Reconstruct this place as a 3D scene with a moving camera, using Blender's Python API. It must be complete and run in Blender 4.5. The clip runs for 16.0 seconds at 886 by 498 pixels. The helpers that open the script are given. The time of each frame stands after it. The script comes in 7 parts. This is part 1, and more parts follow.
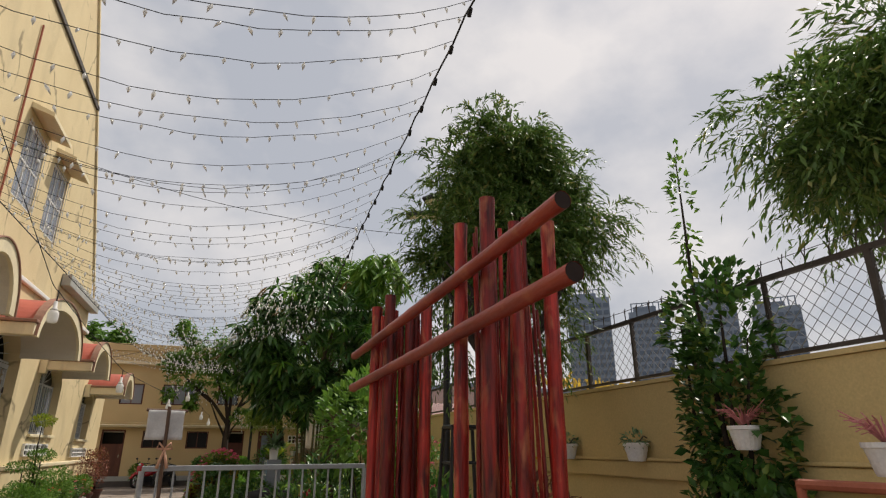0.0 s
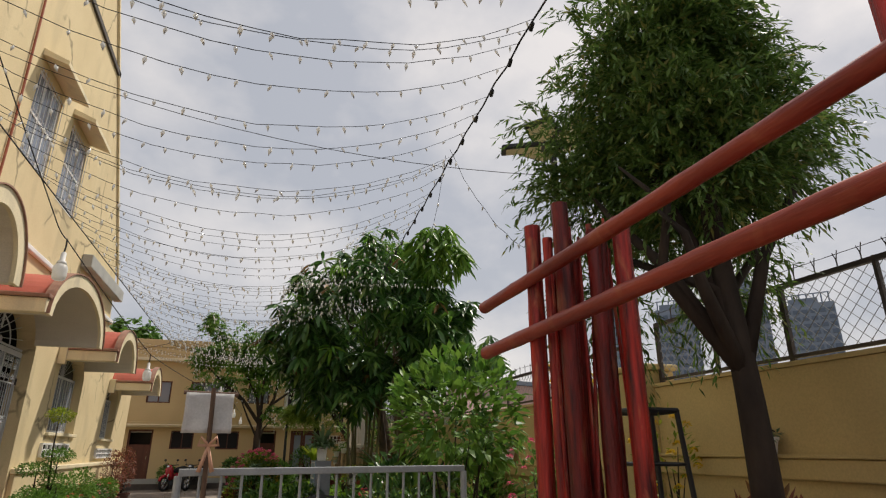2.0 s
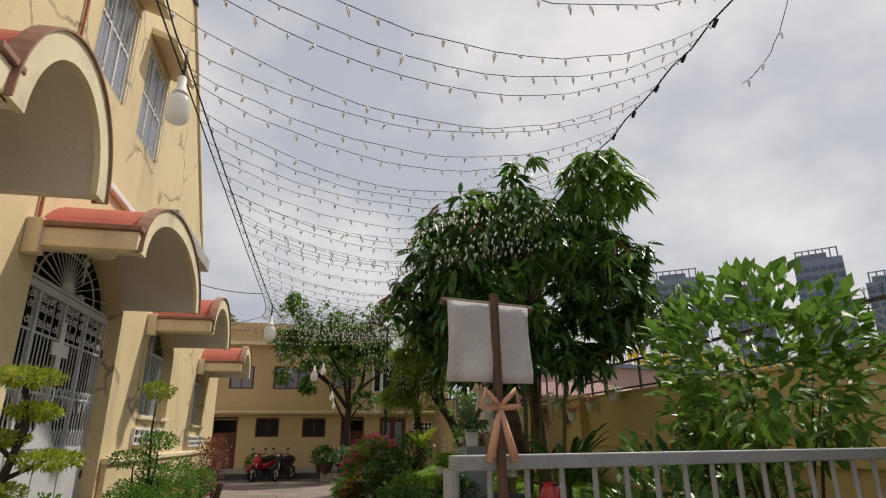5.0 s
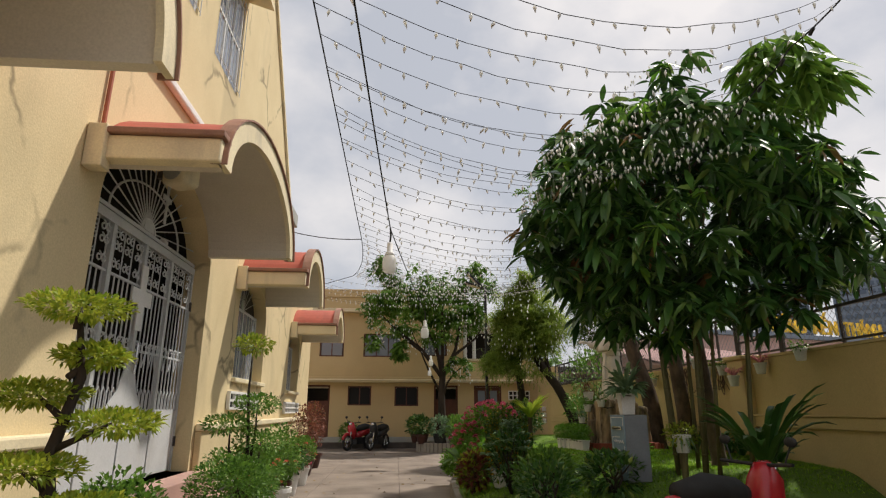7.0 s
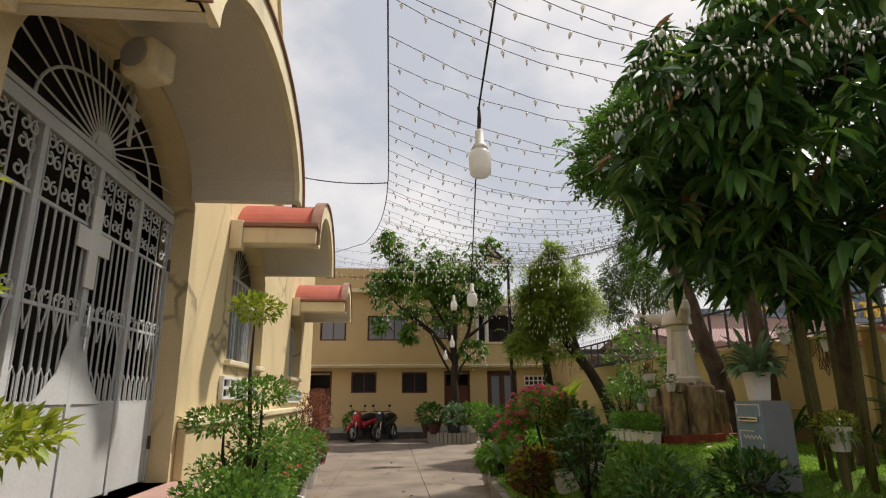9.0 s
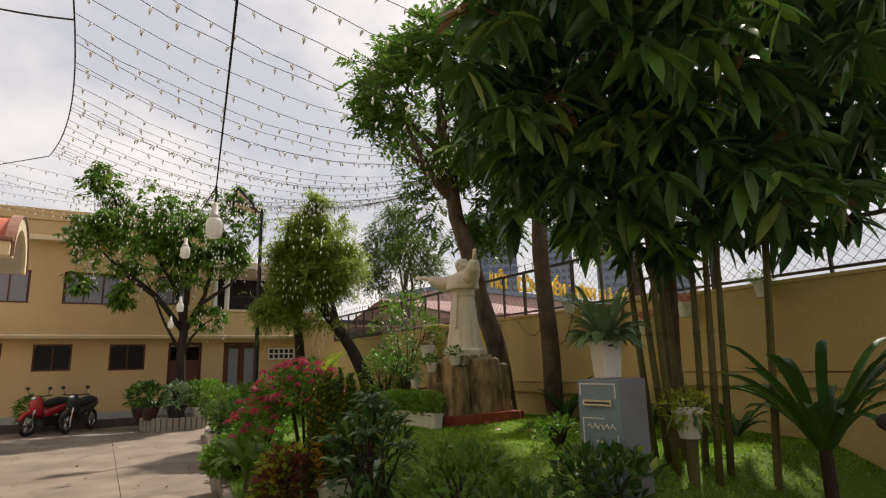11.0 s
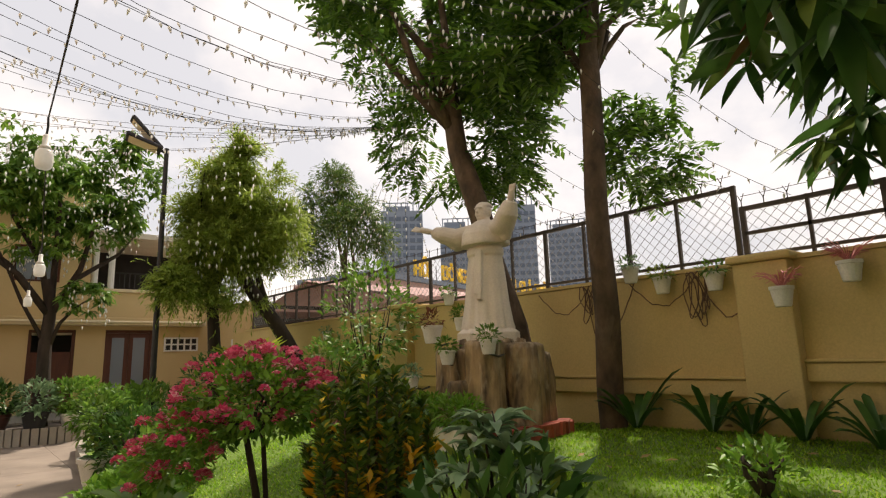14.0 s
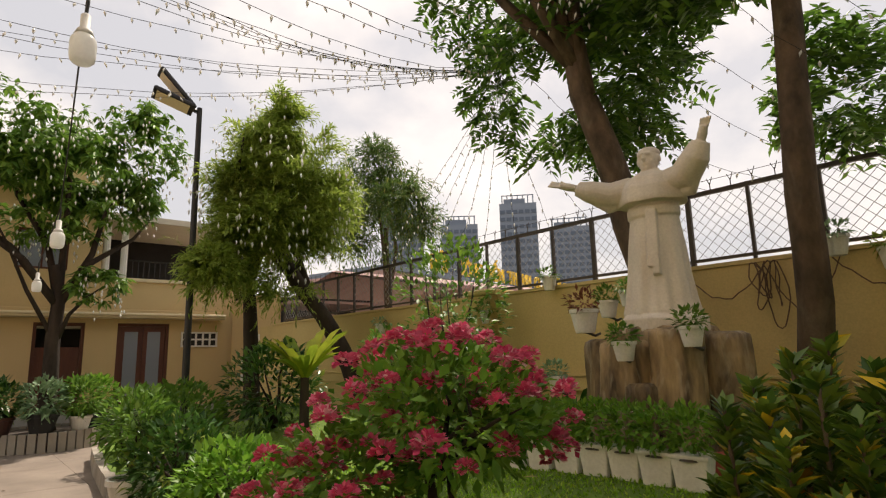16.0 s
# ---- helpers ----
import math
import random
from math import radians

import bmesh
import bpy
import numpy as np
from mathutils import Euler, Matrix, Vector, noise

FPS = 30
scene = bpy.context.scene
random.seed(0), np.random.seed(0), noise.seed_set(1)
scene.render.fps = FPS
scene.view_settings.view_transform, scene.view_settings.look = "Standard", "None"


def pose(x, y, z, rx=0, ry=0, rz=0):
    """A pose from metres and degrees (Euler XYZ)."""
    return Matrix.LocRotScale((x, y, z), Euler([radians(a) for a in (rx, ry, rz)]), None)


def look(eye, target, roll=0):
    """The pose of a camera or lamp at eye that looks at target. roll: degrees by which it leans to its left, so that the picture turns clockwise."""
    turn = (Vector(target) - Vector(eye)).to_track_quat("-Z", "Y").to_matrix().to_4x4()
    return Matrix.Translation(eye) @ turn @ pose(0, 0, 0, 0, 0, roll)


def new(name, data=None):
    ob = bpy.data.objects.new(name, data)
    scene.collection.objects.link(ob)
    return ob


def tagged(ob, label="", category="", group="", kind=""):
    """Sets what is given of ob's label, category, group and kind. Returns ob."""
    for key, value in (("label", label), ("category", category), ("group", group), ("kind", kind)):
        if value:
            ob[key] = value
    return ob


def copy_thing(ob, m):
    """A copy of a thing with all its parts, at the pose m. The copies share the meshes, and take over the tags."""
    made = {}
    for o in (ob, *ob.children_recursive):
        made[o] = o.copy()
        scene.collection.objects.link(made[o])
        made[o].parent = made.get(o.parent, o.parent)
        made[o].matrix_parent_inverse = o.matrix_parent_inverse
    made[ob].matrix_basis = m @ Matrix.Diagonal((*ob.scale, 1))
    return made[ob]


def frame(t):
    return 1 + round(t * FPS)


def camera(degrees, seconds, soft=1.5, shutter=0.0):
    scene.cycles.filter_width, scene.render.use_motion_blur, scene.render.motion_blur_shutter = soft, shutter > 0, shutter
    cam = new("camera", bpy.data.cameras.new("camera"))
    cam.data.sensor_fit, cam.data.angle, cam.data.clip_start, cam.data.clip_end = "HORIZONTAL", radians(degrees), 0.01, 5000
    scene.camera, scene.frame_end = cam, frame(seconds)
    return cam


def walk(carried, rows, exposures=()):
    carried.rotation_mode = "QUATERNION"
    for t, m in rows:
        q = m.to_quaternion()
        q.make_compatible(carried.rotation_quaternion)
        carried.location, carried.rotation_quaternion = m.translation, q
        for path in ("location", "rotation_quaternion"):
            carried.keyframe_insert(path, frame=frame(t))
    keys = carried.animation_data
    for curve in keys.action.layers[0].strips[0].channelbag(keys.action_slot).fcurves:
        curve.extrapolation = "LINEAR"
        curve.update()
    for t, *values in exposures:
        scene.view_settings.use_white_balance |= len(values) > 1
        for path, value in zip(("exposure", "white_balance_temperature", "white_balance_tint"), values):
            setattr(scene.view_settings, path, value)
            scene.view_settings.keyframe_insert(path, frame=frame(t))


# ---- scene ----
cam = camera(75.1, 16.0, 1.2)
PATH = [
    (0, (0.687, -0.897, 1.628), (1.317, 0.885, 2.282), 0.1),
    (0.5, (0.662, -0.397, 1.569), (1.265, 1.393, 2.228), 0.1),
    (1, (0.564, 0.125, 1.583), (1.15, 1.921, 2.238), 0.1),
    (1.5, (0.497, 0.613, 1.568), (1.059, 2.417, 2.225), 0.1),
    (2, (0.378, 1.169, 1.585), (0.944, 2.971, 2.243), 0.0),
    (2.5, (0.295, 1.615, 1.568), (0.868, 3.415, 2.225), -0.0),
    (3, (0.196, 2.173, 1.596), (0.774, 3.971, 2.255), -0.1),
    (3.5, (0.077, 2.66, 1.575), (0.62, 4.468, 2.236), 0.1),
    (4, (-0.106, 3.192, 1.575), (0.373, 5.017, 2.237), 0.2),
    (4.2, (-0.245, 3.413, 1.564), (0.21, 5.247, 2.22), 0.1),
    (6.3, (-0.875, 5.222, 1.444), (-0.562, 7.11, 2.024), -0.2),
    (6.5, (-0.912, 5.433, 1.441), (-0.629, 7.328, 2.014), -0.0),
    (7, (-1.096, 5.944, 1.438), (-0.947, 7.864, 1.977), 0.1),
    (7.5, (-1.33, 6.463, 1.447), (-1.226, 8.389, 1.974), 0.1),
    (8, (-1.457, 6.893, 1.443), (-1.357, 8.822, 1.959), -0.1),
    (8.5, (-1.494, 7.408, 1.46), (-1.372, 9.339, 1.966), -0.3),
    (9, (-1.623, 7.886, 1.447), (-1.446, 9.815, 1.945), -0.5),
    (9.5, (-1.574, 8.338, 1.454), (-1.196, 10.245, 1.921), -0.8),
    (10, (-1.54, 8.865, 1.47), (-0.91, 10.712, 1.908), -1.0),
    (10.2, (-1.517, 9.081, 1.474), (-0.786, 10.893, 1.904), -1.1),
    (12.3, (-1.022, 11.395, 1.56), (0.114, 13.001, 1.921), -1.9),
    (12.5, (-1.01, 11.565, 1.557), (0.141, 13.16, 1.921), -1.9),
    (13, (-0.966, 12.004, 1.512), (0.224, 13.569, 1.879), -1.8),
    (13.5, (-0.931, 12.459, 1.508), (0.299, 13.993, 1.874), -1.8),
    (14, (-0.899, 12.868, 1.497), (0.367, 14.372, 1.862), -1.7),
    (14.5, (-0.863, 13.325, 1.515), (0.428, 14.809, 1.878), -1.7),
    (15, (-0.87, 13.759, 1.506), (0.425, 15.24, 1.868), -1.6),
    (15.5, (-0.897, 14.183, 1.509), (0.391, 15.671, 1.868), -1.6),
    (16, (-0.881, 14.689, 1.493), (0.39, 16.19, 1.853), -1.5),
]
EXPOSURE = [(0.0, -0.12, 6600, 12), (4.0, -0.12, 6550, 12), (7.0, 0.04, 6550, 12), (8.2, 0.14, 6600, 12), (10.0, 0.1, 6700, 13), (12.3, 0.5, 7100, 15), (14.5, 0.56, 7200, 15), (16.0, 0.42, 7200, 15)]
walk(cam, [(t, look(eye, target, roll)) for t, eye, target, roll in PATH], EXPOSURE)

# ---- world, sun, exposure ----
SUN_DIR = Vector((1.04, 0.65, 1.9)).normalized()
world = bpy.data.worlds.new("sky")
scene.world = world
world.use_nodes = True
wn, wl = world.node_tree.nodes, world.node_tree.links
wn.clear()
w_out, w_bg = wn.new("ShaderNodeOutputWorld"), wn.new("ShaderNodeBackground")
w_sky = wn.new("ShaderNodeTexSky")
w_sky.sky_type, w_sky.sun_disc = "NISHITA", False
w_sky.sun_elevation = math.asin(SUN_DIR.z)
w_sky.sun_rotation = math.atan2(SUN_DIR.x, SUN_DIR.y)
w_sky.dust_density = 4.0
w_co = wn.new("ShaderNodeTexCoord")
w_map = wn.new("ShaderNodeMapping")
w_map.inputs["Scale"].default_value = (1.0, 1.0, 1.5)
w_n = wn.new("ShaderNodeTexNoise")
w_n.inputs["Scale"].default_value, w_n.inputs["Detail"].default_value, w_n.inputs["Roughness"].default_value = 3.1, 9.0, 0.52
w_r = wn.new("ShaderNodeValToRGB")
w_r.color_ramp.elements[0].position, w_r.color_ramp.elements[1].position = 0.41, 0.63
w_r.color_ramp.elements[0].color, w_r.color_ramp.elements[1].color = (5.0, 5.3, 5.8, 1), (8.3, 8.1, 7.9, 1)
w_mix = wn.new("ShaderNodeMix")
w_mix.data_type = "RGBA"
w_mix.inputs[0].default_value = 0.86
wl.new(w_co.outputs["Generated"], w_map.inputs["Vector"])
wl.new(w_map.outputs["Vector"], w_n.inputs["Vector"])
wl.new(w_n.outputs["Fac"], w_r.inputs["Fac"])
wl.new(w_sky.outputs["Color"], w_mix.inputs[6])
wl.new(w_r.outputs["Color"], w_mix.inputs[7])
wl.new(w_mix.outputs[2], w_bg.inputs["Color"])
w_bg.inputs["Strength"].default_value = 0.105
wl.new(w_bg.outputs["Background"], w_out.inputs["Surface"])

sun = new("sun", bpy.data.lights.new("sun", "SUN"))
sun.data.energy, sun.data.angle, sun.data.color = 3.9, radians(2.0), (1.0, 0.94, 0.84)
sun.matrix_world = look(SUN_DIR * 30, (0, 0, 0))

rnd = random.Random(7)
rng = np.random.default_rng(11)


# ---- materials ----
def surface(name, a, b, scale=3.0, rough=0.8, metal=0.0, bump=0.15, fine=60.0, stain=None, stain_amount=0.35, per_piece=0.0, spec=0.35, stretch=(1, 1, 1), crack=None):
    """Two colours mixed by broad noise, a fine grain, an optional stain and relief."""
    m = bpy.data.materials.new(name)
    m.use_nodes = True
    n, l = m.node_tree.nodes, m.node_tree.links
    p = n["Principled BSDF"]
    co, mp = n.new("ShaderNodeTexCoord"), n.new("ShaderNodeMapping")
    mp.inputs["Scale"].default_value = stretch
    l.new(co.outputs["Object"], mp.inputs["Vector"])
    big, small = n.new("ShaderNodeTexNoise"), n.new("ShaderNodeTexNoise")
    for t, s, d in ((big, scale, 6), (small, fine, 3)):
        t.inputs["Scale"].default_value, t.inputs["Detail"].default_value = s, d
        l.new(mp.outputs["Vector"], t.inputs["Vector"])
    mix = n.new("ShaderNodeMix")
    mix.data_type = "RGBA"
    mix.inputs[6].default_value, mix.inputs[7].default_value = (*a, 1), (*b, 1)
    ramp = n.new("ShaderNodeMapRange")
    ramp.inputs[1].default_value, ramp.inputs[2].default_value = 0.3, 0.7
    l.new(big.outputs["Fac"], ramp.inputs[0])
    l.new(ramp.outputs[0], mix.inputs[0])
    out = mix.outputs[2]
    grain = n.new("ShaderNodeHueSaturation")
    g = n.new("ShaderNodeMapRange")
    g.inputs[3].default_value, g.inputs[4].default_value = 0.82, 1.18
    l.new(small.outputs["Fac"], g.inputs[0])
    l.new(g.outputs[0], grain.inputs["Value"])
    l.new(out, grain.inputs["Color"])
    out = grain.outputs["Color"]
    if stain:
        st, sm, sr = n.new("ShaderNodeTexNoise"), n.new("ShaderNodeMix"), n.new("ShaderNodeMapRange")
        st.inputs["Scale"].default_value, st.inputs["Detail"].default_value, st.inputs["Distortion"].default_value = scale * 0.6, 8, 0.6
        s2 = n.new("ShaderNodeMapping")
        s2.inputs["Scale"].default_value, s2.inputs["Location"].default_value = (1.6, 1.6, 0.55), (3.1, 7.7, 1.3)
        l.new(co.outputs["Object"], s2.inputs["Vector"])
        l.new(s2.outputs["Vector"], st.inputs["Vector"])
        sm.data_type = "RGBA"
        sm.inputs[7].default_value = (*stain, 1)
        sr.inputs[1].default_value, sr.inputs[2].default_value, sr.inputs[4].default_value = 0.55, 0.78, stain_amount
        l.new(st.outputs["Fac"], sr.inputs[0])
        l.new(sr.outputs[0], sm.inputs[0])
        l.new(out, sm.inputs[6])
        out = sm.outputs[2]
    if crack:
        vo, wb, wm, cr, pm, pr, mu, cm = (n.new(k) for k in ("ShaderNodeTexVoronoi", "ShaderNodeTexNoise", "ShaderNodeMix", "ShaderNodeMapRange", "ShaderNodeTexNoise", "ShaderNodeMapRange", "ShaderNodeMath", "ShaderNodeMix"))
        wb.inputs["Scale"].default_value, wb.inputs["Detail"].default_value = 2.2, 6
        wm.data_type = "VECTOR"
        wm.inputs[0].default_value = 0.3
        l.new(co.outputs["Object"], wb.inputs["Vector"])
        l.new(co.outputs["Object"], wm.inputs[4])
        l.new(wb.outputs["Color"], wm.inputs[5])
        vo.feature = "DISTANCE_TO_EDGE"
        vo.inputs["Scale"].default_value = 1.1
        l.new(wm.outputs[1], vo.inputs["Vector"])
        cr.inputs[1].default_value, cr.inputs[2].default_value, cr.inputs[3].default_value, cr.inputs[4].default_value = 0.005, 0.03, 1.0, 0.0
        l.new(vo.outputs["Distance"], cr.inputs[0])
        pm.inputs["Scale"].default_value, pm.inputs["Detail"].default_value = 0.9, 4
        l.new(co.outputs["Object"], pm.inputs["Vector"])
        pr.inputs[1].default_value, pr.inputs[2].default_value, pr.inputs[4].default_value = 0.49, 0.58, 0.95
        l.new(pm.outputs["Fac"], pr.inputs[0])
        mu.operation = "MULTIPLY"
        l.new(cr.outputs[0], mu.inputs[0])
        l.new(pr.outputs[0], mu.inputs[1])
        cm.data_type = "RGBA"
        cm.inputs[7].default_value = (*crack, 1)
        l.new(mu.outputs[0], cm.inputs[0])
        l.new(out, cm.inputs[6])
        out = cm.outputs[2]
    if per_piece:
        inf, hv, mr = n.new("ShaderNodeObjectInfo"), n.new("ShaderNodeHueSaturation"), n.new("ShaderNodeMapRange")
        mr.inputs[3].default_value, mr.inputs[4].default_value = 1 - per_piece, 1 + per_piece
        l.new(inf.outputs["Random"], mr.inputs[0])
        l.new(mr.outputs[0], hv.inputs["Value"])
        l.new(out, hv.inputs["Color"])
        out = hv.outputs["Color"]
    l.new(out, p.inputs["Base Color"])
    p.inputs["Roughness"].default_value, p.inputs["Metallic"].default_value = rough, metal
    p.inputs["Specular IOR Level"].default_value = spec
    if bump:
        bp, ad = n.new("ShaderNodeBump"), n.new("ShaderNodeMath")
        bp.inputs["Strength"].default_value, bp.inputs["Distance"].default_value = bump, 0.012
        l.new(big.outputs["Fac"], ad.inputs[0])
        l.new(small.outputs["Fac"], ad.inputs[1])
        l.new(ad.outputs[0], bp.inputs["Height"])
        l.new(bp.outputs["Normal"], p.inputs["Normal"])
    return m


def leaf_paint(name, a, b, c=None, glow_through=0.3, rough=0.45):
    """Leaf colours that vary from leaf to leaf, partly translucent."""
    m = bpy.data.materials.new(name)
    m.use_nodes = True
    n, l = m.node_tree.nodes, m.node_tree.links
    p, out = n["Principled BSDF"], n["Material Output"]
    geo, ramp = n.new("ShaderNodeNewGeometry"), n.new("ShaderNodeValToRGB")
    e = ramp.color_ramp.elements
    e[0].color, e[1].color = (*a, 1), (*b, 1)
    if c:
        e[1].position = 0.86
        x = e.new(0.97)
        x.color = (*c, 1)
    l.new(geo.outputs["Random Per Island"], ramp.inputs["Fac"])
    co, nz, hv, mr = n.new("ShaderNodeTexCoord"), n.new("ShaderNodeTexNoise"), n.new("ShaderNodeHueSaturation"), n.new("ShaderNodeMapRange")
    nz.inputs["Scale"].default_value = 9.0
    l.new(co.outputs["Object"], nz.inputs["Vector"])
    mr.inputs[3].default_value, mr.inputs[4].default_value = 0.6, 1.4
    l.new(nz.outputs["Fac"], mr.inputs[0])
    l.new(mr.outputs[0], hv.inputs["Value"])
    l.new(ramp.outputs["Color"], hv.inputs["Color"])
    l.new(hv.outputs["Color"], p.inputs["Base Color"])
    p.inputs["Roughness"].default_value = rough
    p.inputs["Specular IOR Level"].default_value = 0.3
    tr, mx = n.new("ShaderNodeBsdfTranslucent"), n.new("ShaderNodeMixShader")
    l.new(hv.outputs["Color"], tr.inputs["Color"])
    mx.inputs[0].default_value = glow_through
    l.new(p.outputs[0], mx.inputs[1])
    l.new(tr.outputs[0], mx.inputs[2])
    l.new(mx.outputs[0], out.inputs["Surface"])
    return m


def glass(name, tint, rough=0.05):
    m = bpy.data.materials.new(name)
    m.use_nodes = True
    p = m.node_tree.nodes["Principled BSDF"]
    p.inputs["Base Color"].default_value = (*tint, 1)
    p.inputs["Roughness"].default_value, p.inputs["Specular IOR Level"].default_value = rough, 0.8
    return m


M_CHURCH = surface("church_plaster", (0.70, 0.575, 0.34), (0.64, 0.515, 0.295), 1.2, 0.85, bump=0.14, stain=(0.34, 0.28, 0.17), stain_amount=0.5, crack=(0.3, 0.24, 0.14))
M_TRIM = surface("cream_trim", (0.80, 0.70, 0.47), (0.70, 0.60, 0.40), 2.0, 0.8, bump=0.1, stain=(0.3, 0.27, 0.22), stain_amount=0.6)
M_SOFFIT = surface("soffit_paint", (0.66, 0.60, 0.50), (0.60, 0.54, 0.44), 1.5, 0.85, bump=0.08, stain=(0.4, 0.34, 0.26))
M_OCHRE = surface("ochre_wall_paint", (0.62, 0.48, 0.22), (0.56, 0.42, 0.19), 0.9, 0.8, bump=0.15, stain=(0.35, 0.27, 0.12), stain_amount=0.35)
M_HOUSE = surface("house_paint", (0.61, 0.46, 0.24), (0.55, 0.41, 0.21), 0.7, 0.85, bump=0.08, stain=(0.42, 0.31, 0.18), stain_amount=0.4)
M_PLINTH = surface("grey_plinth", (0.42, 0.42, 0.38), (0.34, 0.34, 0.32), 2.0, 0.85)
M_DARKBASE = surface("dark_stone_and_shade", (0.10, 0.085, 0.075), (0.06, 0.05, 0.045), 4.0, 0.7)
M_WHITE = surface("white_paint", (0.80, 0.79, 0.76), (0.70, 0.69, 0.66), 3.0, 0.6, bump=0.06, stain=(0.45, 0.42, 0.36), stain_amount=0.3)
M_REDTILE = surface("red_roof_paint", (0.50, 0.13, 0.085), (0.40, 0.10, 0.07), 3.0, 0.7, stain=(0.16, 0.09, 0.07), stain_amount=0.6)
M_BROWNEDGE = surface("brown_edge_paint", (0.36, 0.2, 0.14), (0.26, 0.14, 0.1), 5.0, 0.75, stain=(0.14, 0.09, 0.07), stain_amount=0.6)
M_GATE = surface("grey_gate_paint", (0.60, 0.61, 0.61), (0.51, 0.53, 0.54), 2.5, 0.45, bump=0.05, stain=(0.3, 0.27, 0.23), stain_amount=0.35)
# Near-black paint that stands in for shade in rooms, vents and recesses.
M_SHADE = surface("painted_shade_black", (0.035, 0.032, 0.03), (0.022, 0.02, 0.018), 2.0, 0.9, bump=0)
# Low-gloss near-black that paints the dark of unlit window openings.
M_PANE = glass("shade_black_pane", (0.02, 0.02, 0.022), 0.3)
M_PANE.node_tree.nodes["Principled BSDF"].inputs["Specular IOR Level"].default_value = 0.1
M_FROST = glass("dusty_window_glass", (0.22, 0.25, 0.30), 0.22)
M_WOOD = surface("dark_red_wood", (0.13, 0.045, 0.028), (0.085, 0.03, 0.02), 6.0, 0.5, stretch=(1, 1, 0.15))
M_STEP = surface("pink_tile_step", (0.52, 0.33, 0.28), (0.45, 0.28, 0.24), 3.0, 0.5)
# Strong dark blotches paint both stains and dappled tree shade on the paving.
M_PAVE = surface("worn_concrete", (0.27, 0.222, 0.182), (0.16, 0.13, 0.105), 1.1, 0.85, bump=0.45, fine=45.0, stain=(0.10, 0.075, 0.055), stain_amount=0.8)
M_GROUND = surface("bare_ground", (0.30, 0.27, 0.22), (0.24, 0.21, 0.17), 0.3, 0.9)
M_SOIL = surface("lawn_turf", (0.13, 0.215, 0.03), (0.085, 0.15, 0.024), 2.0, 0.95, bump=0.6)
M_KERB = surface("kerb_concrete", (0.36, 0.33, 0.28), (0.25, 0.22, 0.18), 2.0, 0.9, bump=0.4, stain=(0.13, 0.12, 0.09), stain_amount=0.6)
M_BLACK = surface("black_metal", (0.018, 0.018, 0.02), (0.028, 0.027, 0.027), 8.0, 0.45, bump=0.05)
M_WIRE = surface("black_cable", (0.015, 0.015, 0.016), (0.02, 0.02, 0.02), 8.0, 0.6, bump=0)
M_FENCE = surface("weathered_fence_steel", (0.10, 0.085, 0.075), (0.06, 0.05, 0.045), 6.0, 0.6, metal=0.3)
M_LINK = surface("galvanised_wire", (0.34, 0.34, 0.34), (0.26, 0.26, 0.26), 6.0, 0.5, metal=0.6, bump=0)
M_RAIL = surface("grey_rail_paint", (0.36, 0.38, 0.39), (0.30, 0.31, 0.32), 4.0, 0.45, stain=(0.2, 0.15, 0.1))
M_BAMBOO = surface("red_stained_bamboo", (0.40, 0.03, 0.02), (0.035, 0.005, 0.006), 14.0, 0.38, bump=0.5, fine=60.0, stain=(0.46, 0.16, 0.07), stain_amount=0.8, per_piece=0.5, stretch=(2.4, 1.8, 0.22))
M_REDPOLE = surface("red_brown_stained_pole", (0.36, 0.055, 0.028), (0.17, 0.022, 0.014), 6.0, 0.4, bump=0.25, fine=50.0, stain=(0.42, 0.15, 0.06), stain_amount=0.6, stretch=(2.0, 0.3, 2.0))
M_CANE_SHADE = surface("shade_black_cane_end", (0.02, 0.012, 0.01), (0.03, 0.018, 0.014), 9.0, 0.9, bump=0)
M_RUST = surface("rust_red_pipe", (0.42, 0.13, 0.07), (0.30, 0.09, 0.05), 5.0, 0.55)
M_BULB = surface("milky_bulb", (0.85, 0.85, 0.83), (0.80, 0.80, 0.78), 5.0, 0.3, bump=0)
M_FAIRY = surface("clear_fairy_bulb", (0.86, 0.85, 0.82), (0.66, 0.65, 0.62), 9.0, 0.2, bump=0, spec=0.7)
for m in (M_BULB, M_FAIRY):
    n, l = m.node_tree.nodes, m.node_tree.links
    tl, mx = n.new("ShaderNodeBsdfTranslucent"), n.new("ShaderNodeMixShader")
    tl.inputs["Color"].default_value = (0.95, 0.95, 0.93, 1)
    mx.inputs[0].default_value = 0.5
    l.new(n["Principled BSDF"].outputs[0], mx.inputs[1])
    l.new(tl.outputs[0], mx.inputs[2])
    l.new(mx.outputs[0], n["Material Output"].inputs["Surface"])
M_STATUE = surface("white_statue_stone", (0.70, 0.64, 0.55), (0.62, 0.56, 0.48), 4.0, 0.7, bump=0.1, stain=(0.45, 0.38, 0.3), stain_amount=0.4)
M_ROCK = surface("brown_petrified_rock", (0.46, 0.33, 0.18), (0.055, 0.038, 0.026), 10.0, 0.6, bump=1.0, fine=45, stain=(0.56, 0.49, 0.37), stain_amount=0.8, per_piece=0.25, stretch=(1, 1, 0.3))
M_REDBRICK = surface("red_brick_edging", (0.36, 0.08, 0.05), (0.26, 0.06, 0.04), 8.0, 0.8, per_piece=0.25)
M_BOXBLUE = surface("blue_grey_sheet_metal", (0.22, 0.33, 0.42), (0.18, 0.27, 0.35), 3.0, 0.45, stain=(0.25, 0.24, 0.22))
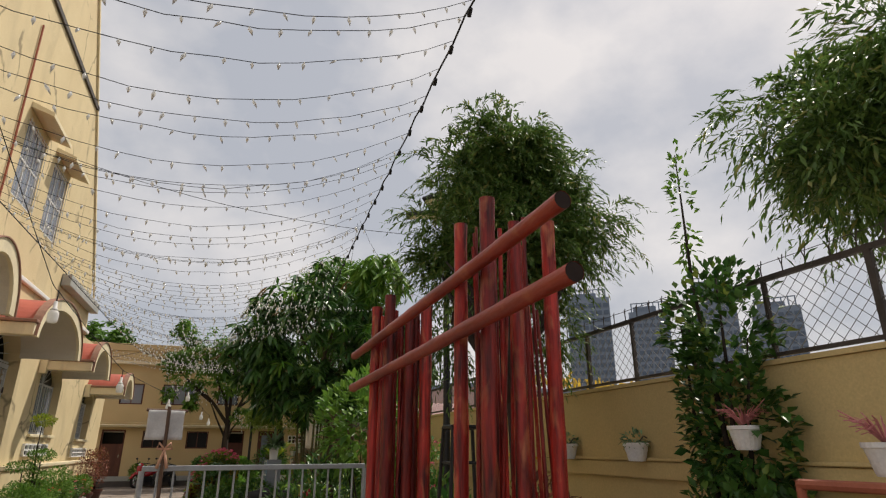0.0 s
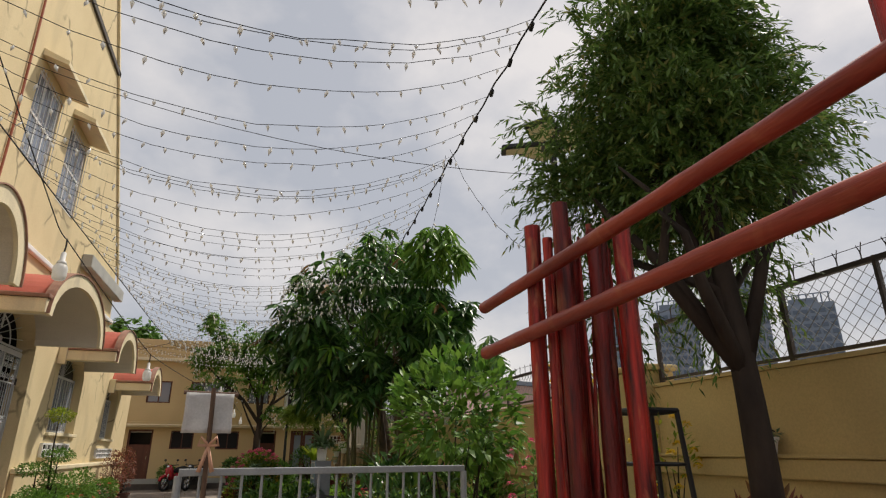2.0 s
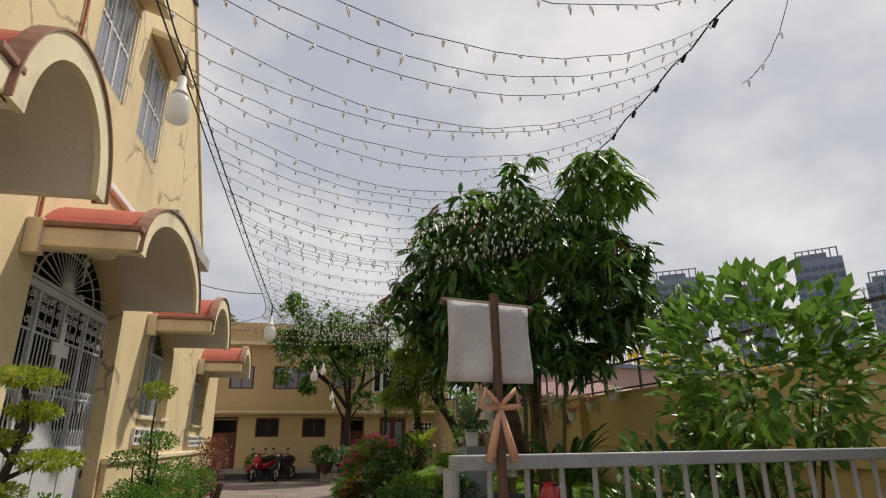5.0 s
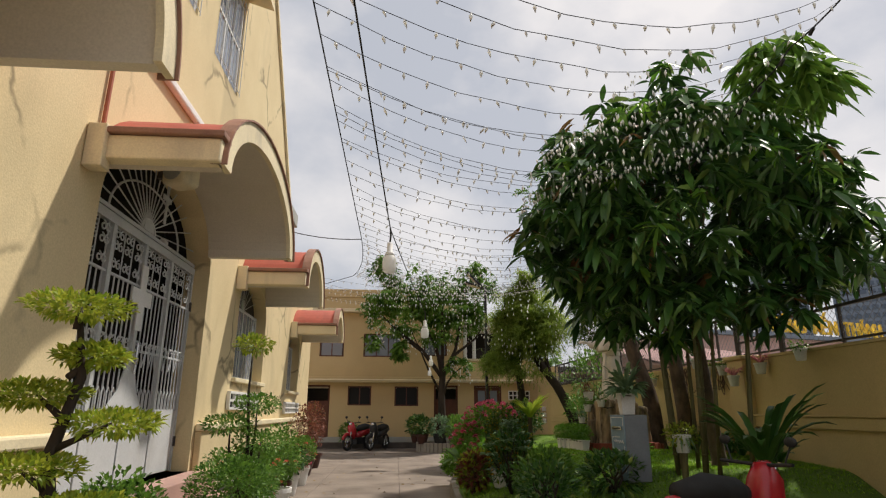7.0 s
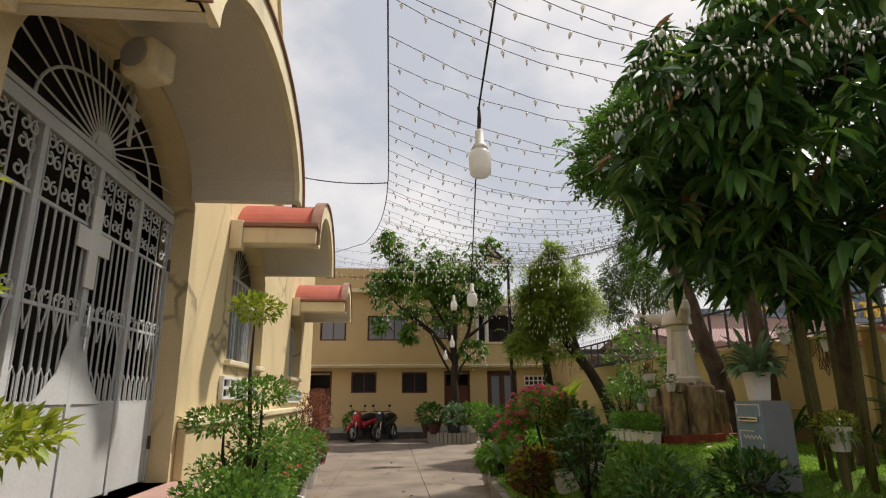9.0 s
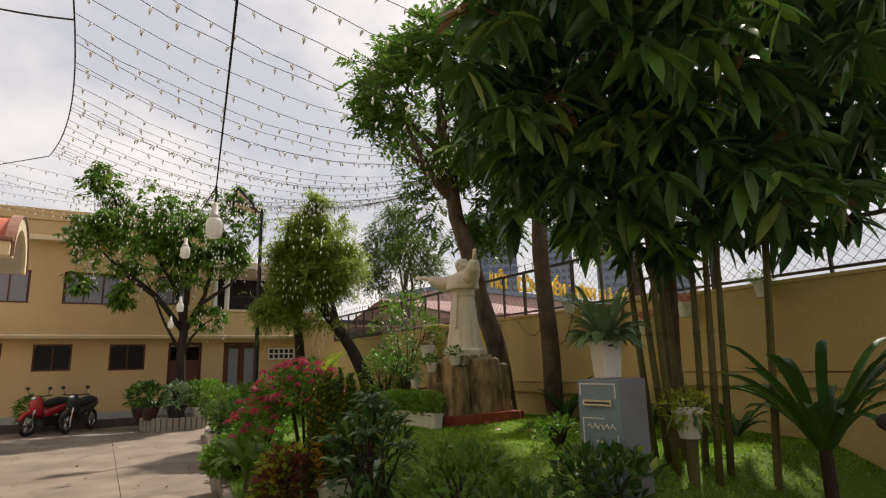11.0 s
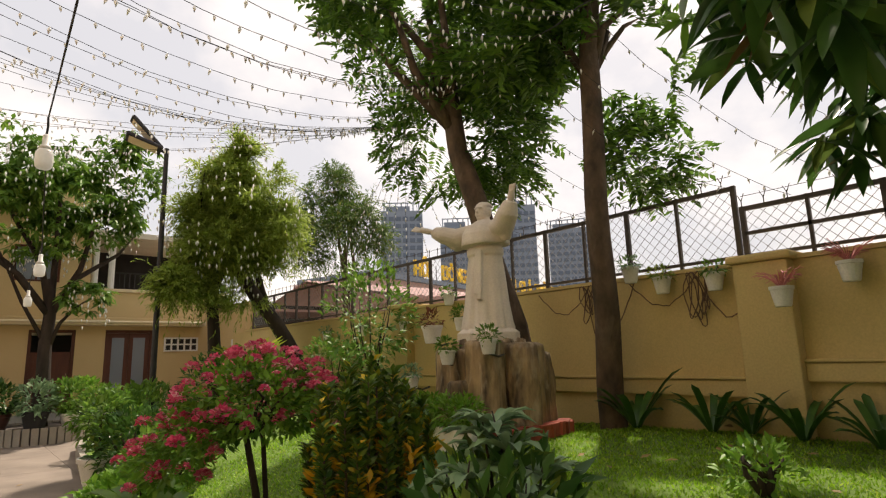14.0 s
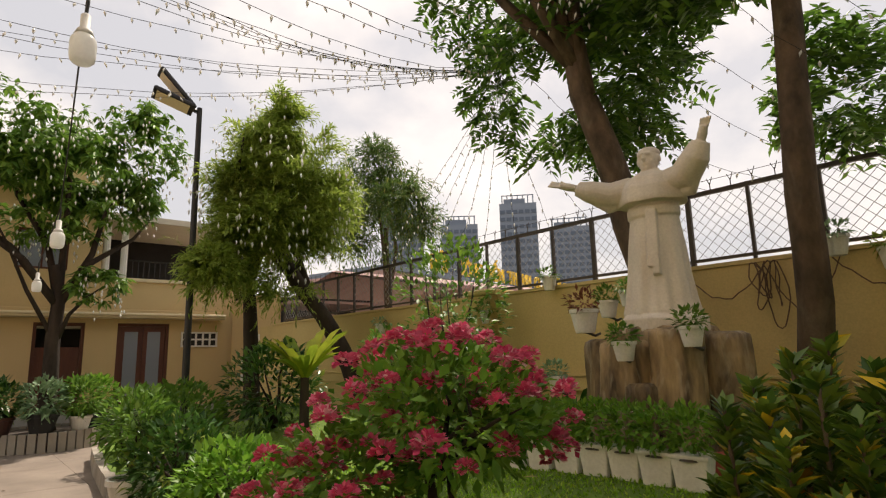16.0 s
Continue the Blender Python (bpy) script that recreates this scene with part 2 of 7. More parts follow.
M_BOXGREY = surface("grey_sheet_metal", (0.24, 0.26, 0.28), (0.2, 0.21, 0.23), 3.0, 0.5)
M_TERRA = surface("dark_glazed_pot", (0.09, 0.035, 0.025), (0.05, 0.022, 0.018), 4.0, 0.35)
M_POTGREEN = surface("dark_green_pot", (0.03, 0.045, 0.04), (0.02, 0.03, 0.028), 4.0, 0.4)
M_PAPER = surface("faded_white_banner", (0.62, 0.60, 0.58), (0.50, 0.49, 0.48), 6.0, 0.9, bump=0.2, stain=(0.35, 0.32, 0.3))
M_POLEWOOD = surface("weathered_brown_wood", (0.17, 0.10, 0.065), (0.10, 0.06, 0.04), 5.0, 0.7, stretch=(1, 1, 0.2))
M_RIBBON = surface("peach_ribbon", (0.62, 0.36, 0.24), (0.55, 0.3, 0.2), 4.0, 0.7)
M_BARK = surface("dark_bark", (0.06, 0.043, 0.031), (0.025, 0.019, 0.015), 7.0, 0.95, bump=1.0, fine=25.0, stretch=(1, 1, 0.35))
M_BARKPALE = surface("brown_smooth_bark", (0.16, 0.11, 0.075), (0.055, 0.04, 0.03), 8.0, 0.9, bump=0.9, fine=30.0, stain=(0.24, 0.2, 0.15), stain_amount=0.5, stretch=(1, 1, 0.6))
M_STEM = surface("green_brown_stem", (0.15, 0.14, 0.05), (0.10, 0.085, 0.04), 5.0, 0.7)
# Distance haze is mixed into these two tower colours as grey-blue.
M_TOWER = surface("haze_tinted_concrete", (0.20, 0.24, 0.30), (0.17, 0.21, 0.27), 0.02, 0.8, bump=0)
M_TOWERWIN = surface("haze_tinted_windows", (0.10, 0.13, 0.18), (0.08, 0.11, 0.155), 0.05, 0.4, bump=0)
M_YELLOW = surface("yellow_letters", (0.80, 0.52, 0.03), (0.72, 0.45, 0.03), 1.0, 0.5, bump=0)
M_PINKWALL = surface("faded_pink_wall", (0.50, 0.33, 0.30), (0.42, 0.28, 0.26), 0.8, 0.85)
M_METALROOF = surface("rusty_pink_roof_sheet", (0.42, 0.26, 0.24), (0.34, 0.2, 0.19), 1.0, 0.7, stretch=(6, 0.3, 1))
M_SOLAR = glass("solar_panel", (0.02, 0.025, 0.05), 0.15)
M_REDMOTO = surface("red_moped_plastic", (0.45, 0.02, 0.03), (0.38, 0.02, 0.025), 5.0, 0.25, bump=0, spec=0.6)
M_RUBBER = surface("black_rubber", (0.02, 0.02, 0.02), (0.03, 0.03, 0.03), 9.0, 0.8, bump=0.1)
M_CHROME = surface("dull_chrome", (0.6, 0.6, 0.6), (0.5, 0.5, 0.5), 9.0, 0.25, metal=1.0, bump=0)
M_PINKPLANT = surface("pink_twigs", (0.62, 0.25, 0.24), (0.5, 0.18, 0.18), 9.0, 0.7, bump=0)
L_DEEP = leaf_paint("deep_green_leaf", (0.028, 0.088, 0.018), (0.085, 0.19, 0.036), (0.26, 0.32, 0.06), 0.2, 0.34)
L_BIG = leaf_paint("glossy_drooping_leaf", (0.025, 0.08, 0.018), (0.085, 0.19, 0.04), (0.2, 0.3, 0.07), 0.2, 0.3)
L_BIG.node_tree.nodes["Principled BSDF"].inputs["Specular IOR Level"].default_value = 0.42
L_DRY = leaf_paint("withered_brown_leaf", (0.14, 0.075, 0.03), (0.26, 0.16, 0.06), None, 0.25)
L_MID = leaf_paint("mid_green_leaf", (0.07, 0.17, 0.025), (0.19, 0.33, 0.05), None, 0.35)
L_PINNATE = leaf_paint("pinnate_green_leaf", (0.05, 0.125, 0.02), (0.16, 0.30, 0.042), None, 0.42)
L_FEATHER = leaf_paint("feathery_grey_green", (0.05, 0.105, 0.024), (0.15, 0.245, 0.055), (0.25, 0.25, 0.07), 0.35)
L_WILLOW = leaf_paint("light_willow_green", (0.17, 0.26, 0.04), (0.37, 0.46, 0.09), None, 0.55)
L_LIME = leaf_paint("yellow_green_leaf", (0.175, 0.275, 0.025), (0.425, 0.450, 0.050), None, 0.35)
L_BRIGHT = leaf_paint("bright_green_leaf", (0.09, 0.23, 0.024), (0.22, 0.40, 0.05), None, 0.38)
L_CROTON = leaf_paint("croton_leaf", (0.045, 0.12, 0.02), (0.17, 0.26, 0.035), (0.70, 0.50, 0.03), 0.25, 0.3)
L_GOLD = leaf_paint("orange_yellow_leaf", (0.55, 0.26, 0.02), (0.78, 0.46, 0.03), (0.35, 0.30, 0.03), 0.3, 0.4)
L_GREY = leaf_paint("grey_green_leaf", (0.13, 0.23, 0.12), (0.27, 0.40, 0.21), None, 0.25)
L_REDLEAF = leaf_paint("reddish_leaf", (0.135, 0.045, 0.030), (0.300, 0.105, 0.060), (0.120, 0.150, 0.030), 0.3)
L_FLOWER = leaf_paint("crimson_petal", (0.66, 0.055, 0.16), (0.82, 0.2, 0.32), (0.90, 0.6, 0.6), 0.3, 0.6)
L_ORANGE = leaf_paint("coral_petal", (0.62, 0.08, 0.05), (0.7, 0.18, 0.12), None, 0.3, 0.6)
L_YELLOW = leaf_paint("yellow_petal", (0.66, 0.42, 0.02), (0.75, 0.55, 0.05), None, 0.3, 0.6)
L_WHITEFL = leaf_paint("white_petal", (0.7, 0.68, 0.62), (0.75, 0.7, 0.7), None, 0.3, 0.6)
L_GRASS = leaf_paint("lawn_grass", (0.15, 0.31, 0.02), (0.29, 0.50, 0.04), (0.45, 0.56, 0.09), 0.45)


# ---- mesh tools ----
class Shape:
    """Collects solids into one mesh."""

    def __init__(self):
        self.v, self.f = [], []

    def add(self, v, f, m=None):
        k = len(self.v)
        self.v += [tuple(m @ Vector(p)) for p in v] if m else [tuple(p) for p in v]
        self.f += [tuple(i + k for i in q) for q in f]
        return self

    def box(self, x0, y0, z0, x1, y1, z1, m=None):
        v = [(x, y, z) for z in (z0, z1) for y in (y0, y1) for x in (x0, x1)]
        return self.add(v, [(0, 2, 3, 1), (4, 5, 7, 6), (0, 1, 5, 4), (1, 3, 7, 5), (3, 2, 6, 7), (2, 0, 4, 6)], m)

    def prism(self, poly, to3, d0, d1):
        """A polygon of 2D points pushed from d0 to d1; to3(u, v, d) gives the place."""
        n = len(poly)
        v = [to3(a, b, d0) for a, b in poly] + [to3(a, b, d1) for a, b in poly]
        f = [tuple(range(n))[::-1], tuple(range(n, 2 * n))] + [(i, (i + 1) % n, n + (i + 1) % n, n + i) for i in range(n)]
        return self.add(v, f)

    def tube(self, pts, radii, sides=8, caps=True):
        pts = [Vector(p) for p in pts]
        if not isinstance(radii, (list, tuple)):
            radii = [radii] * len(pts)
        v, f = [], []
        ref = None
        for i, p in enumerate(pts):
            d = (pts[min(i + 1, len(pts) - 1)] - pts[max(i - 1, 0)])
            d = d.normalized() if d.length > 1e-9 else Vector((0, 0, 1))
            if ref is None:
                ref = d.orthogonal().normalized()
            ref = (ref - d * ref.dot(d)).normalized()
            s = d.cross(ref)
            for k in range(sides):
                a = 2 * math.pi * k / sides
                v.append(p + (ref * math.cos(a) + s * math.sin(a)) * radii[i])
        for i in range(len(pts) - 1):
            for k in range(sides):
                a, b = i * sides + k, i * sides + (k + 1) % sides
                f.append((a, b, b + sides, a + sides))
        if caps:
            f += [tuple(range(sides))[::-1], tuple(range(len(v) - sides, len(v)))]
        return self.add(v, f)

    def lathe(self, prof, cx, cy, sides=16, squash=1.0, m=None, wave=None):
        v, f = [], []
        for r, z in prof:
            for k in range(sides):
                a = 2 * math.pi * k / sides
                rr = r * (wave(a, z) if wave else 1)
                v.append((cx + rr * math.cos(a) * squash, cy + rr * math.sin(a), z))
        for i in range(len(prof) - 1):
            for k in range(sides):
                a, b = i * sides + k, i * sides + (k + 1) % sides
                f.append((a, b, b + sides, a + sides))
        f += [tuple(range(sides))[::-1], tuple(range(len(v) - sides, len(v)))]
        return self.add(v, f, m)

    def ball(self, c, r, m=None, sides=10, rings=6, s=(1, 1, 1)):
        prof = [(r * math.sin(math.pi * i / rings), -r * math.cos(math.pi * i / rings)) for i in range(rings + 1)]
        prof[0], prof[-1] = (r * 0.05, -r), (r * 0.05, r)
        k = len(self.v)
        self.lathe(prof, 0, 0, sides)
        for i in range(k, len(self.v)):
            x, y, z = self.v[i]
            self.v[i] = (c[0] + x * s[0], c[1] + y * s[1], c[2] + z * s[2])
        return self

    def mesh(self, name):
        me = bpy.data.meshes.new(name)
        me.from_pydata(self.v, [], self.f)
        me.update()
        return me


def part(name, sh, mat, parent=None, label="", smooth=False, kind=""):
    me = sh if isinstance(sh, bpy.types.Mesh) else sh.mesh(name)
    ob = new(name, me)
    if mat and not me.materials:
        me.materials.append(mat)
    if smooth:
        me.polygons.foreach_set("use_smooth", [True] * len(me.polygons))
    if parent:
        ob.parent = parent
    return tagged(ob, label, "", "", kind)


def soften(ob, width=0.01, segments=2):
    b = ob.modifiers.new("bevel", "BEVEL")
    b.width, b.segments, b.limit_method, b.angle_limit = width, segments, "ANGLE", radians(40)
    return ob


def thing(name, label, category, at=(0, 0, 0), group="", kind="", rz=0.0):
    ob = new(name)
    ob.empty_display_size = 0.1
    ob.matrix_basis = pose(*at, 0, 0, rz)
    return tagged(ob, label, category, group, kind)


def structure(name, sh, mat, label, category, smooth=False):
    return tagged(part(name, sh, mat, None, "", smooth), label, category, "", "structure")


def soup(name, verts, quads_per, faces, mat, parent, smooth=False):
    """Many alike small pieces: verts (n, k, 3) and the faces of one piece, as one mesh."""
    n, k = verts.shape[:2]
    me = bpy.data.meshes.new(name)
    fs = np.array(faces)
    idx = (fs[None] + (np.arange(n) * k)[:, None, None]).reshape(-1)
    nf, c = n * len(faces), fs.shape[1]
    me.vertices.add(n * k)
    me.vertices.foreach_set("co", verts.reshape(-1).astype(np.float32))
    me.loops.add(nf * c)
    me.loops.foreach_set("vertex_index", idx.astype(np.int32))
    me.polygons.add(nf)
    me.polygons.foreach_set("loop_start", (np.arange(nf) * c).astype(np.int32))
    if smooth:
        me.polygons.foreach_set("use_smooth", np.ones(nf, dtype=bool))
    me.update()
    me.validate()
    return part(name, me, mat, parent, kind="stuff")


def unit(a):
    return a / np.maximum(np.linalg.norm(a, axis=-1, keepdims=True), 1e-9)


def leaves(name, P, D, L, W, mat, parent, droop=0.15, fold=0.25, widest=0.45):
    """Folded pointed leaves from bases P along D, with lengths L and widths W."""
    n = len(P)
    D = unit(D)
    L = np.broadcast_to(L, (n,))[:, None]
    W = np.broadcast_to(W, (n,))[:, None]
    up = np.tile(np.array([0, 0, 1.0]), (n, 1)) + rng.normal(0, 0.35, (n, 3))
    S = unit(np.cross(D, up))
    N = np.cross(S, D)
    z = np.array([0, 0, 1.0])
    mid = P + D * L * widest - z * L * droop * 0.25
    tip = P + D * L - z * L * droop
    v = np.stack([P, mid + S * W / 2 + N * W * fold, mid, mid - S * W / 2 + N * W * fold, tip], 1)
    return soup(name, v, 0, [(0, 2, 1), (0, 3, 2), (1, 2, 4), (2, 3, 4)], mat, parent)


def fine_leaves(name, P, D, L, W, mat, parent, droop=0.3, fold=0.2):
    """Lance-shaped leaves with a curved midrib and a pointed tip."""
    n = len(P)
    D = unit(D)
    L = np.broadcast_to(L, (n,))[:, None]
    W = np.broadcast_to(W, (n,))[:, None]
    S = unit(np.cross(D, np.tile(np.array([0, 0, 1.0]), (n, 1)) + rng.normal(0, 0.35, (n, 3))))
    N = np.cross(S, D)
    z = np.array([0, 0, 1.0])
    rows = [P]
    for u, w in ((0.22, 0.72), (0.5, 1.0), (0.78, 0.62)):
        m = P + D * L * u - z * L * droop * u * u
        rows += [m + S * W / 2 * w + N * W * fold * w, m, m - S * W / 2 * w + N * W * fold * w]
    rows.append(P + D * L - z * L * droop)
    faces = [(0, 2, 1), (0, 3, 2)]
    for q in (1, 4):
        faces += [(q, q + 1, q + 4), (q, q + 4, q + 3), (q + 1, q + 2, q + 5), (q + 1, q + 5, q + 4)]
    faces += [(7, 8, 10), (8, 9, 10)]
    return soup(name, np.stack(rows, 1), 0, faces, mat, parent, True)


def in_ball(n, c, r, hollow=0.5, low=-1.0):
    """n places in an ellipsoid about c with radii r, thinned towards the middle."""
    d = unit(rng.normal(0, 1, (n * 3, 3)))
    d = d[d[:, 2] >= low][:n]
    k = (hollow ** 3 + (1 - hollow ** 3) * rng.random(len(d))) ** (1 / 3)
    return np.array(c) + d * k[:, None] * np.array(r), d


def gaps(P, size=1.6, keep=0.5):
    """Drops the places where a coarse noise is low, so that the outline is uneven."""
    w = np.array([noise.noise(Vector(p) * size) for p in P])
    return w > np.quantile(w, 1 - keep)


# ---- ground, path and lawn ----
KERB = [(0.0, 11.9), (-0.22, 12.6), (-0.2, 15.0), (-0.12, 16.8), (0.2, 19.2), (0.5, 21.6), (0.75, 24.2), (0.95, 25.6)]


def kerb_x(y):
    for (x0, y0), (x1, y1) in zip(KERB, KERB[1:]):
        if y <= y1:
            k = max(0.0, (y - y0) / (y1 - y0))
            return x0 + (x1 - x0) * k
    return KERB[-1][0]


def lawn_z(x, y):
    k = min(1.0, max(0.0, (x - kerb_x(y)) / 2.4))
    e = min(1.0, max(0.0, (y - 11.9) / 1.0)) * min(1.0, max(0.0, (25.6 - y) / 2.5))
    return 0.2 + (0.56 * k * k * (3 - 2 * k) + 0.05 * noise.noise((x * 0.9, y * 0.9, 0))) * e


structure("ground", Shape().box(-900, -900, -0.4, 900, 900, -0.05), M_GROUND, "bare ground stretching to the horizon", "ground")
pv = Shape()
for i in range(6):
    for j in range(14):
        x0, y0 = -4.2 + i * 1.6, -4 + j * 2.5
        pv.box(x0, y0, -0.2, x0 + 1.592, y0 + 2.492, 0.002 * ((i * 7 + j * 3) % 3))
structure("pavement", pv, M_PAVE, "worn grey-brown concrete courtyard paving with joints", "pavement")
structure("pavement_joint", Shape().box(-4.2, -4, -0.25, 5.4, 31, -0.012), M_DARKBASE, "dark gaps between the concrete bays", "pavement")

lw = Shape()
NX, NY = 40, 90
g = []
for j in range(NY + 1):
    y = 11.9 + (25.6 - 11.9) * j / NY
    for i in range(NX + 1):
        x = kerb_x(y) + 0.1 + (4.37 - kerb_x(y) - 0.1) * i / NX
        g.append((x, y, lawn_z(x, y)))
lw.add(g, [(j * (NX + 1) + i, j * (NX + 1) + i + 1, (j + 1) * (NX + 1) + i + 1, (j + 1) * (NX + 1) + i) for j in range(NY) for i in range(NX)])
lw.box(0.1, 11.85, -0.1, 4.355, 11.95, 0.21)
lawn = structure("lawn", lw, M_SOIL, "raised lawn bed with short green grass", "lawn", True)
kerb_obj = thing("kerb", "low stained concrete kerb round the lawn", "kerb", kind="structure")
for (x0, y0), (x1, y1) in zip(KERB, KERB[1:]):
    n = max(1, round(math.hypot(x1 - x0, y1 - y0) / 0.6))
    for k in range(n):
        a, b = k / n, (k + 1) / n - 0.012
        pa = Vector((x0 + (x1 - x0) * a, y0 + (y1 - y0) * a, 0))
        pb = Vector((x0 + (x1 - x0) * b, y0 + (y1 - y0) * b, 0))
        t = (pb - pa).normalized()
        s = Vector((t.y, -t.x, 0)) * 0.13
        z = 0.2 + rnd.uniform(-0.01, 0.012)
        part("kerb_stone", Shape().add([pa, pb, pb + s, pa + s, pa + Vector((0, 0, z)) + s * 0.1, pb + Vector((0, 0, z)) + s * 0.1, pb + s + Vector((0, 0, z)), pa + s + Vector((0, 0, z))],
             [(3, 2, 1, 0), (4, 5, 6, 7), (0, 1, 5, 4), (1, 2, 6, 5), (2, 3, 7, 6), (3, 0, 4, 7)]), M_KERB, kerb_obj)

# ---- church ----
WX = -3.67          # face of the church wall
GATE_Y0, GATE_Y1, GATE_SPRING, GATE_RISE, GATE_Z0 = 10.8, 13.82, 3.25, 0.88, 0.7


def yz(u, v, d):
    return (d, u, v)


def arch(y0, y1, z0, spring, rise, n=20):
    """An opening with an elliptic head, going round from the lower near corner."""
    c, h = (y0 + y1) / 2, (y1 - y0) / 2
    return [(y0, z0)] + [(c - h * math.cos(math.pi * i / n), spring + rise * math.sin(math.pi * i / n)) for i in range(n + 1)] + [(y1, z0)]


def wall_with_openings(outline_top, y0, y1, z0, openings, x_in, x_out):
    """A wall between y0 and y1 whose top is outline_top(y), cut into columns so that the arched openings go right through."""
    sh = Shape()
    cuts = {y0, y1}
    for o in openings:
        cuts |= {p[0] for p in o}
    cuts |= {y0 + (y1 - y0) * i / 40 for i in range(41)}
    ys = sorted(cuts)
    ys = [a for a, b in zip(ys, ys[1:] + [1e9]) if b - a > 1e-4]
    for a, b in zip(ys, ys[1:]):
        m = (a + b) / 2
        spans = [(z0, z0, outline_top(a), outline_top(b))]
        for o in openings:
            lo, hi = o[0][1], o[1:-1]
            if min(p[0] for p in o) < m < max(p[0] for p in o):
                def top(y):
                    for p, q in zip(hi, hi[1:]):
                        if p[0] - 1e-6 <= y <= q[0] + 1e-6 and q[0] - p[0] > 1e-9:
                            return p[1] + (q[1] - p[1]) * (y - p[0]) / (q[0] - p[0])
                    return hi[0][1] if y < m else hi[-1][1]
                out = []
                for s in spans:
                    if s[0] < lo - 1e-6 and s[2] > lo:
                        out.append((s[0], s[1], lo, lo))
                        out.append((top(a), top(b), s[2], s[3]))
                    elif s[0] >= lo - 1e-6 and s[2] > top(m):
                        out.append((max(top(a), s[0]), max(top(b), s[1]), s[2], s[3]))
                    else:
                        out.append(s)
                spans = out
        for la, lb, ta, tb in spans:
            v = [(x_in, a, la), (x_in, b, lb), (x_in, b, tb), (x_in, a, ta), (x_out, a, la), (x_out, b, lb), (x_out, b, tb), (x_out, a, ta)]
            sh.add(v, [(0, 1, 2, 3), (7, 6, 5, 4), (0, 4, 5, 1), (1, 5, 6, 2), (2, 6, 7, 3), (3, 7, 4, 0)])
    return sh


def weld(ob):
    bm = bmesh.new()
    bm.from_mesh(ob.data)
    bmesh.ops.remove_doubles(bm, verts=bm.verts, dist=0.0005)
    bm.to_mesh(ob.data)
    bm.free()
    return ob


CY = 12.45


def gable(y):
    d = abs(y - CY)
    return 13.4 - d * 1.17 if d < 6.3 else 4.75


WIN_2, WIN_3 = (15.42, 17.4, 1.93, 3.14, 0.5), (20.0, 21.5, 1.88, 2.98, 0.45)
WIN_0 = (7.9, 9.3, 1.93, 3.12, 0.55)
UPPER = ((11.1, 12.28, 6.15, 7.75), (13.0, 14.15, 6.12, 7.72))
openings = [arch(GATE_Y0, GATE_Y1, GATE_Z0, GATE_SPRING, GATE_RISE)]
for w in (WIN_0, WIN_2, WIN_3):
    openings.append(arch(*w, n=12))
for a, b, z0, z1 in UPPER:
    openings.append([(a, z0), (a, z1), (b, z1), (b, z0)])
church = wall_with_openings(gable, 3.0, 23.4, 0.0, openings, WX, WX - 0.32)
church_wall = weld(structure("church_wall", church, M_CHURCH, "tall pale yellow plastered church front with stains and fine cracks", "wall"))
back = Shape()
back.box(WX - 7.0, 3.0, 0, WX - 6.7, 23.4, 5.0)
back.box(WX - 6.7, 3.0, 0, WX - 0.32, 3.3, 4.7)
back.box(WX - 6.7, 23.1, 0, WX - 0.33, 23.396, 4.7)
back.box(WX - 6.7, 3.3, 0.0, WX - 0.33, 23.1, 0.66)
structure("church_back_walls", back, M_CHURCH, "plain rear and side walls of the church", "wall")
roof = Shape()
for s in (-1, 1):
    a, b = CY, CY + s * 6.3
    roof.add([(WX - 0.33, a, 13.3), (WX - 0.33, b, 13.3 - 6.3 * 1.17), (WX - 6.9, b, 13.3 - 6.3 * 1.17), (WX - 6.9, a, 13.3)], [(0, 1, 2, 3)])
    roof.box(WX - 6.9, min(b, CY + s * 10.9), 4.6, WX - 0.33, max(b, CY + s * 10.9), 4.72)
rf = structure("church_roof", roof, M_REDTILE, "dull red church roof behind the gable", "roof")
so = rf.modifiers.new("thick", "SOLIDIFY")
so.thickness = 0.12

# plinth, string courses and the dark footing
trim = thing("church_trim", "cream ledges and string courses along the church wall", "trim", kind="structure")
for y0, y1 in ((3.0, 10.72), (13.92, 23.4)):
    soften(part("plinth", Shape().box(WX + 0.003, y0, 0.52, WX + 0.09, y1, 1.17), M_CHURCH, trim), 0.012)
    soften(part("ledge", Shape().box(WX + 0.004, y0 - 0.02, 1.174, WX + 0.13, y1, 1.27), M_TRIM, trim), 0.02)
    soften(part("lower_ledge", Shape().box(WX + 0.004, y0 - 0.02, 0.43, WX + 0.12, y1, 0.517), M_TRIM, trim), 0.02)
    part("footing", Shape().box(WX + 0.003, y0, 0.0, WX + 0.07, y1, 0.427), M_DARKBASE, trim)
soften(part("string_course", Shape().box(WX + 0.003, 4.5, 4.83, WX + 0.08, 20.2 - 1.4, 4.93), M_WHITE, trim), 0.02)
part("upper_course", Shape().box(WX + 0.003, 9.9, 10.28, WX + 0.05, 15.1, 10.4), M_DARKBASE, trim)
soften(part("concrete_canopy", Shape().box(WX + 0.004, 15.3, 5.45, WX + 0.22, 18.75, 5.75), M_PLINTH, trim), 0.02)
for s in (-1, 1):
    e = [(CY + s * 0.0, 13.4), (CY + s * 6.3, 13.4 - 6.3 * 1.17), (CY + s * 6.3, 13.27 - 6.3 * 1.17), (CY, 13.27)]
    part("gable_edge", Shape().prism(e if s < 0 else e[::-1], yz, WX + 0.003, WX + 0.05), M_TRIM, trim)

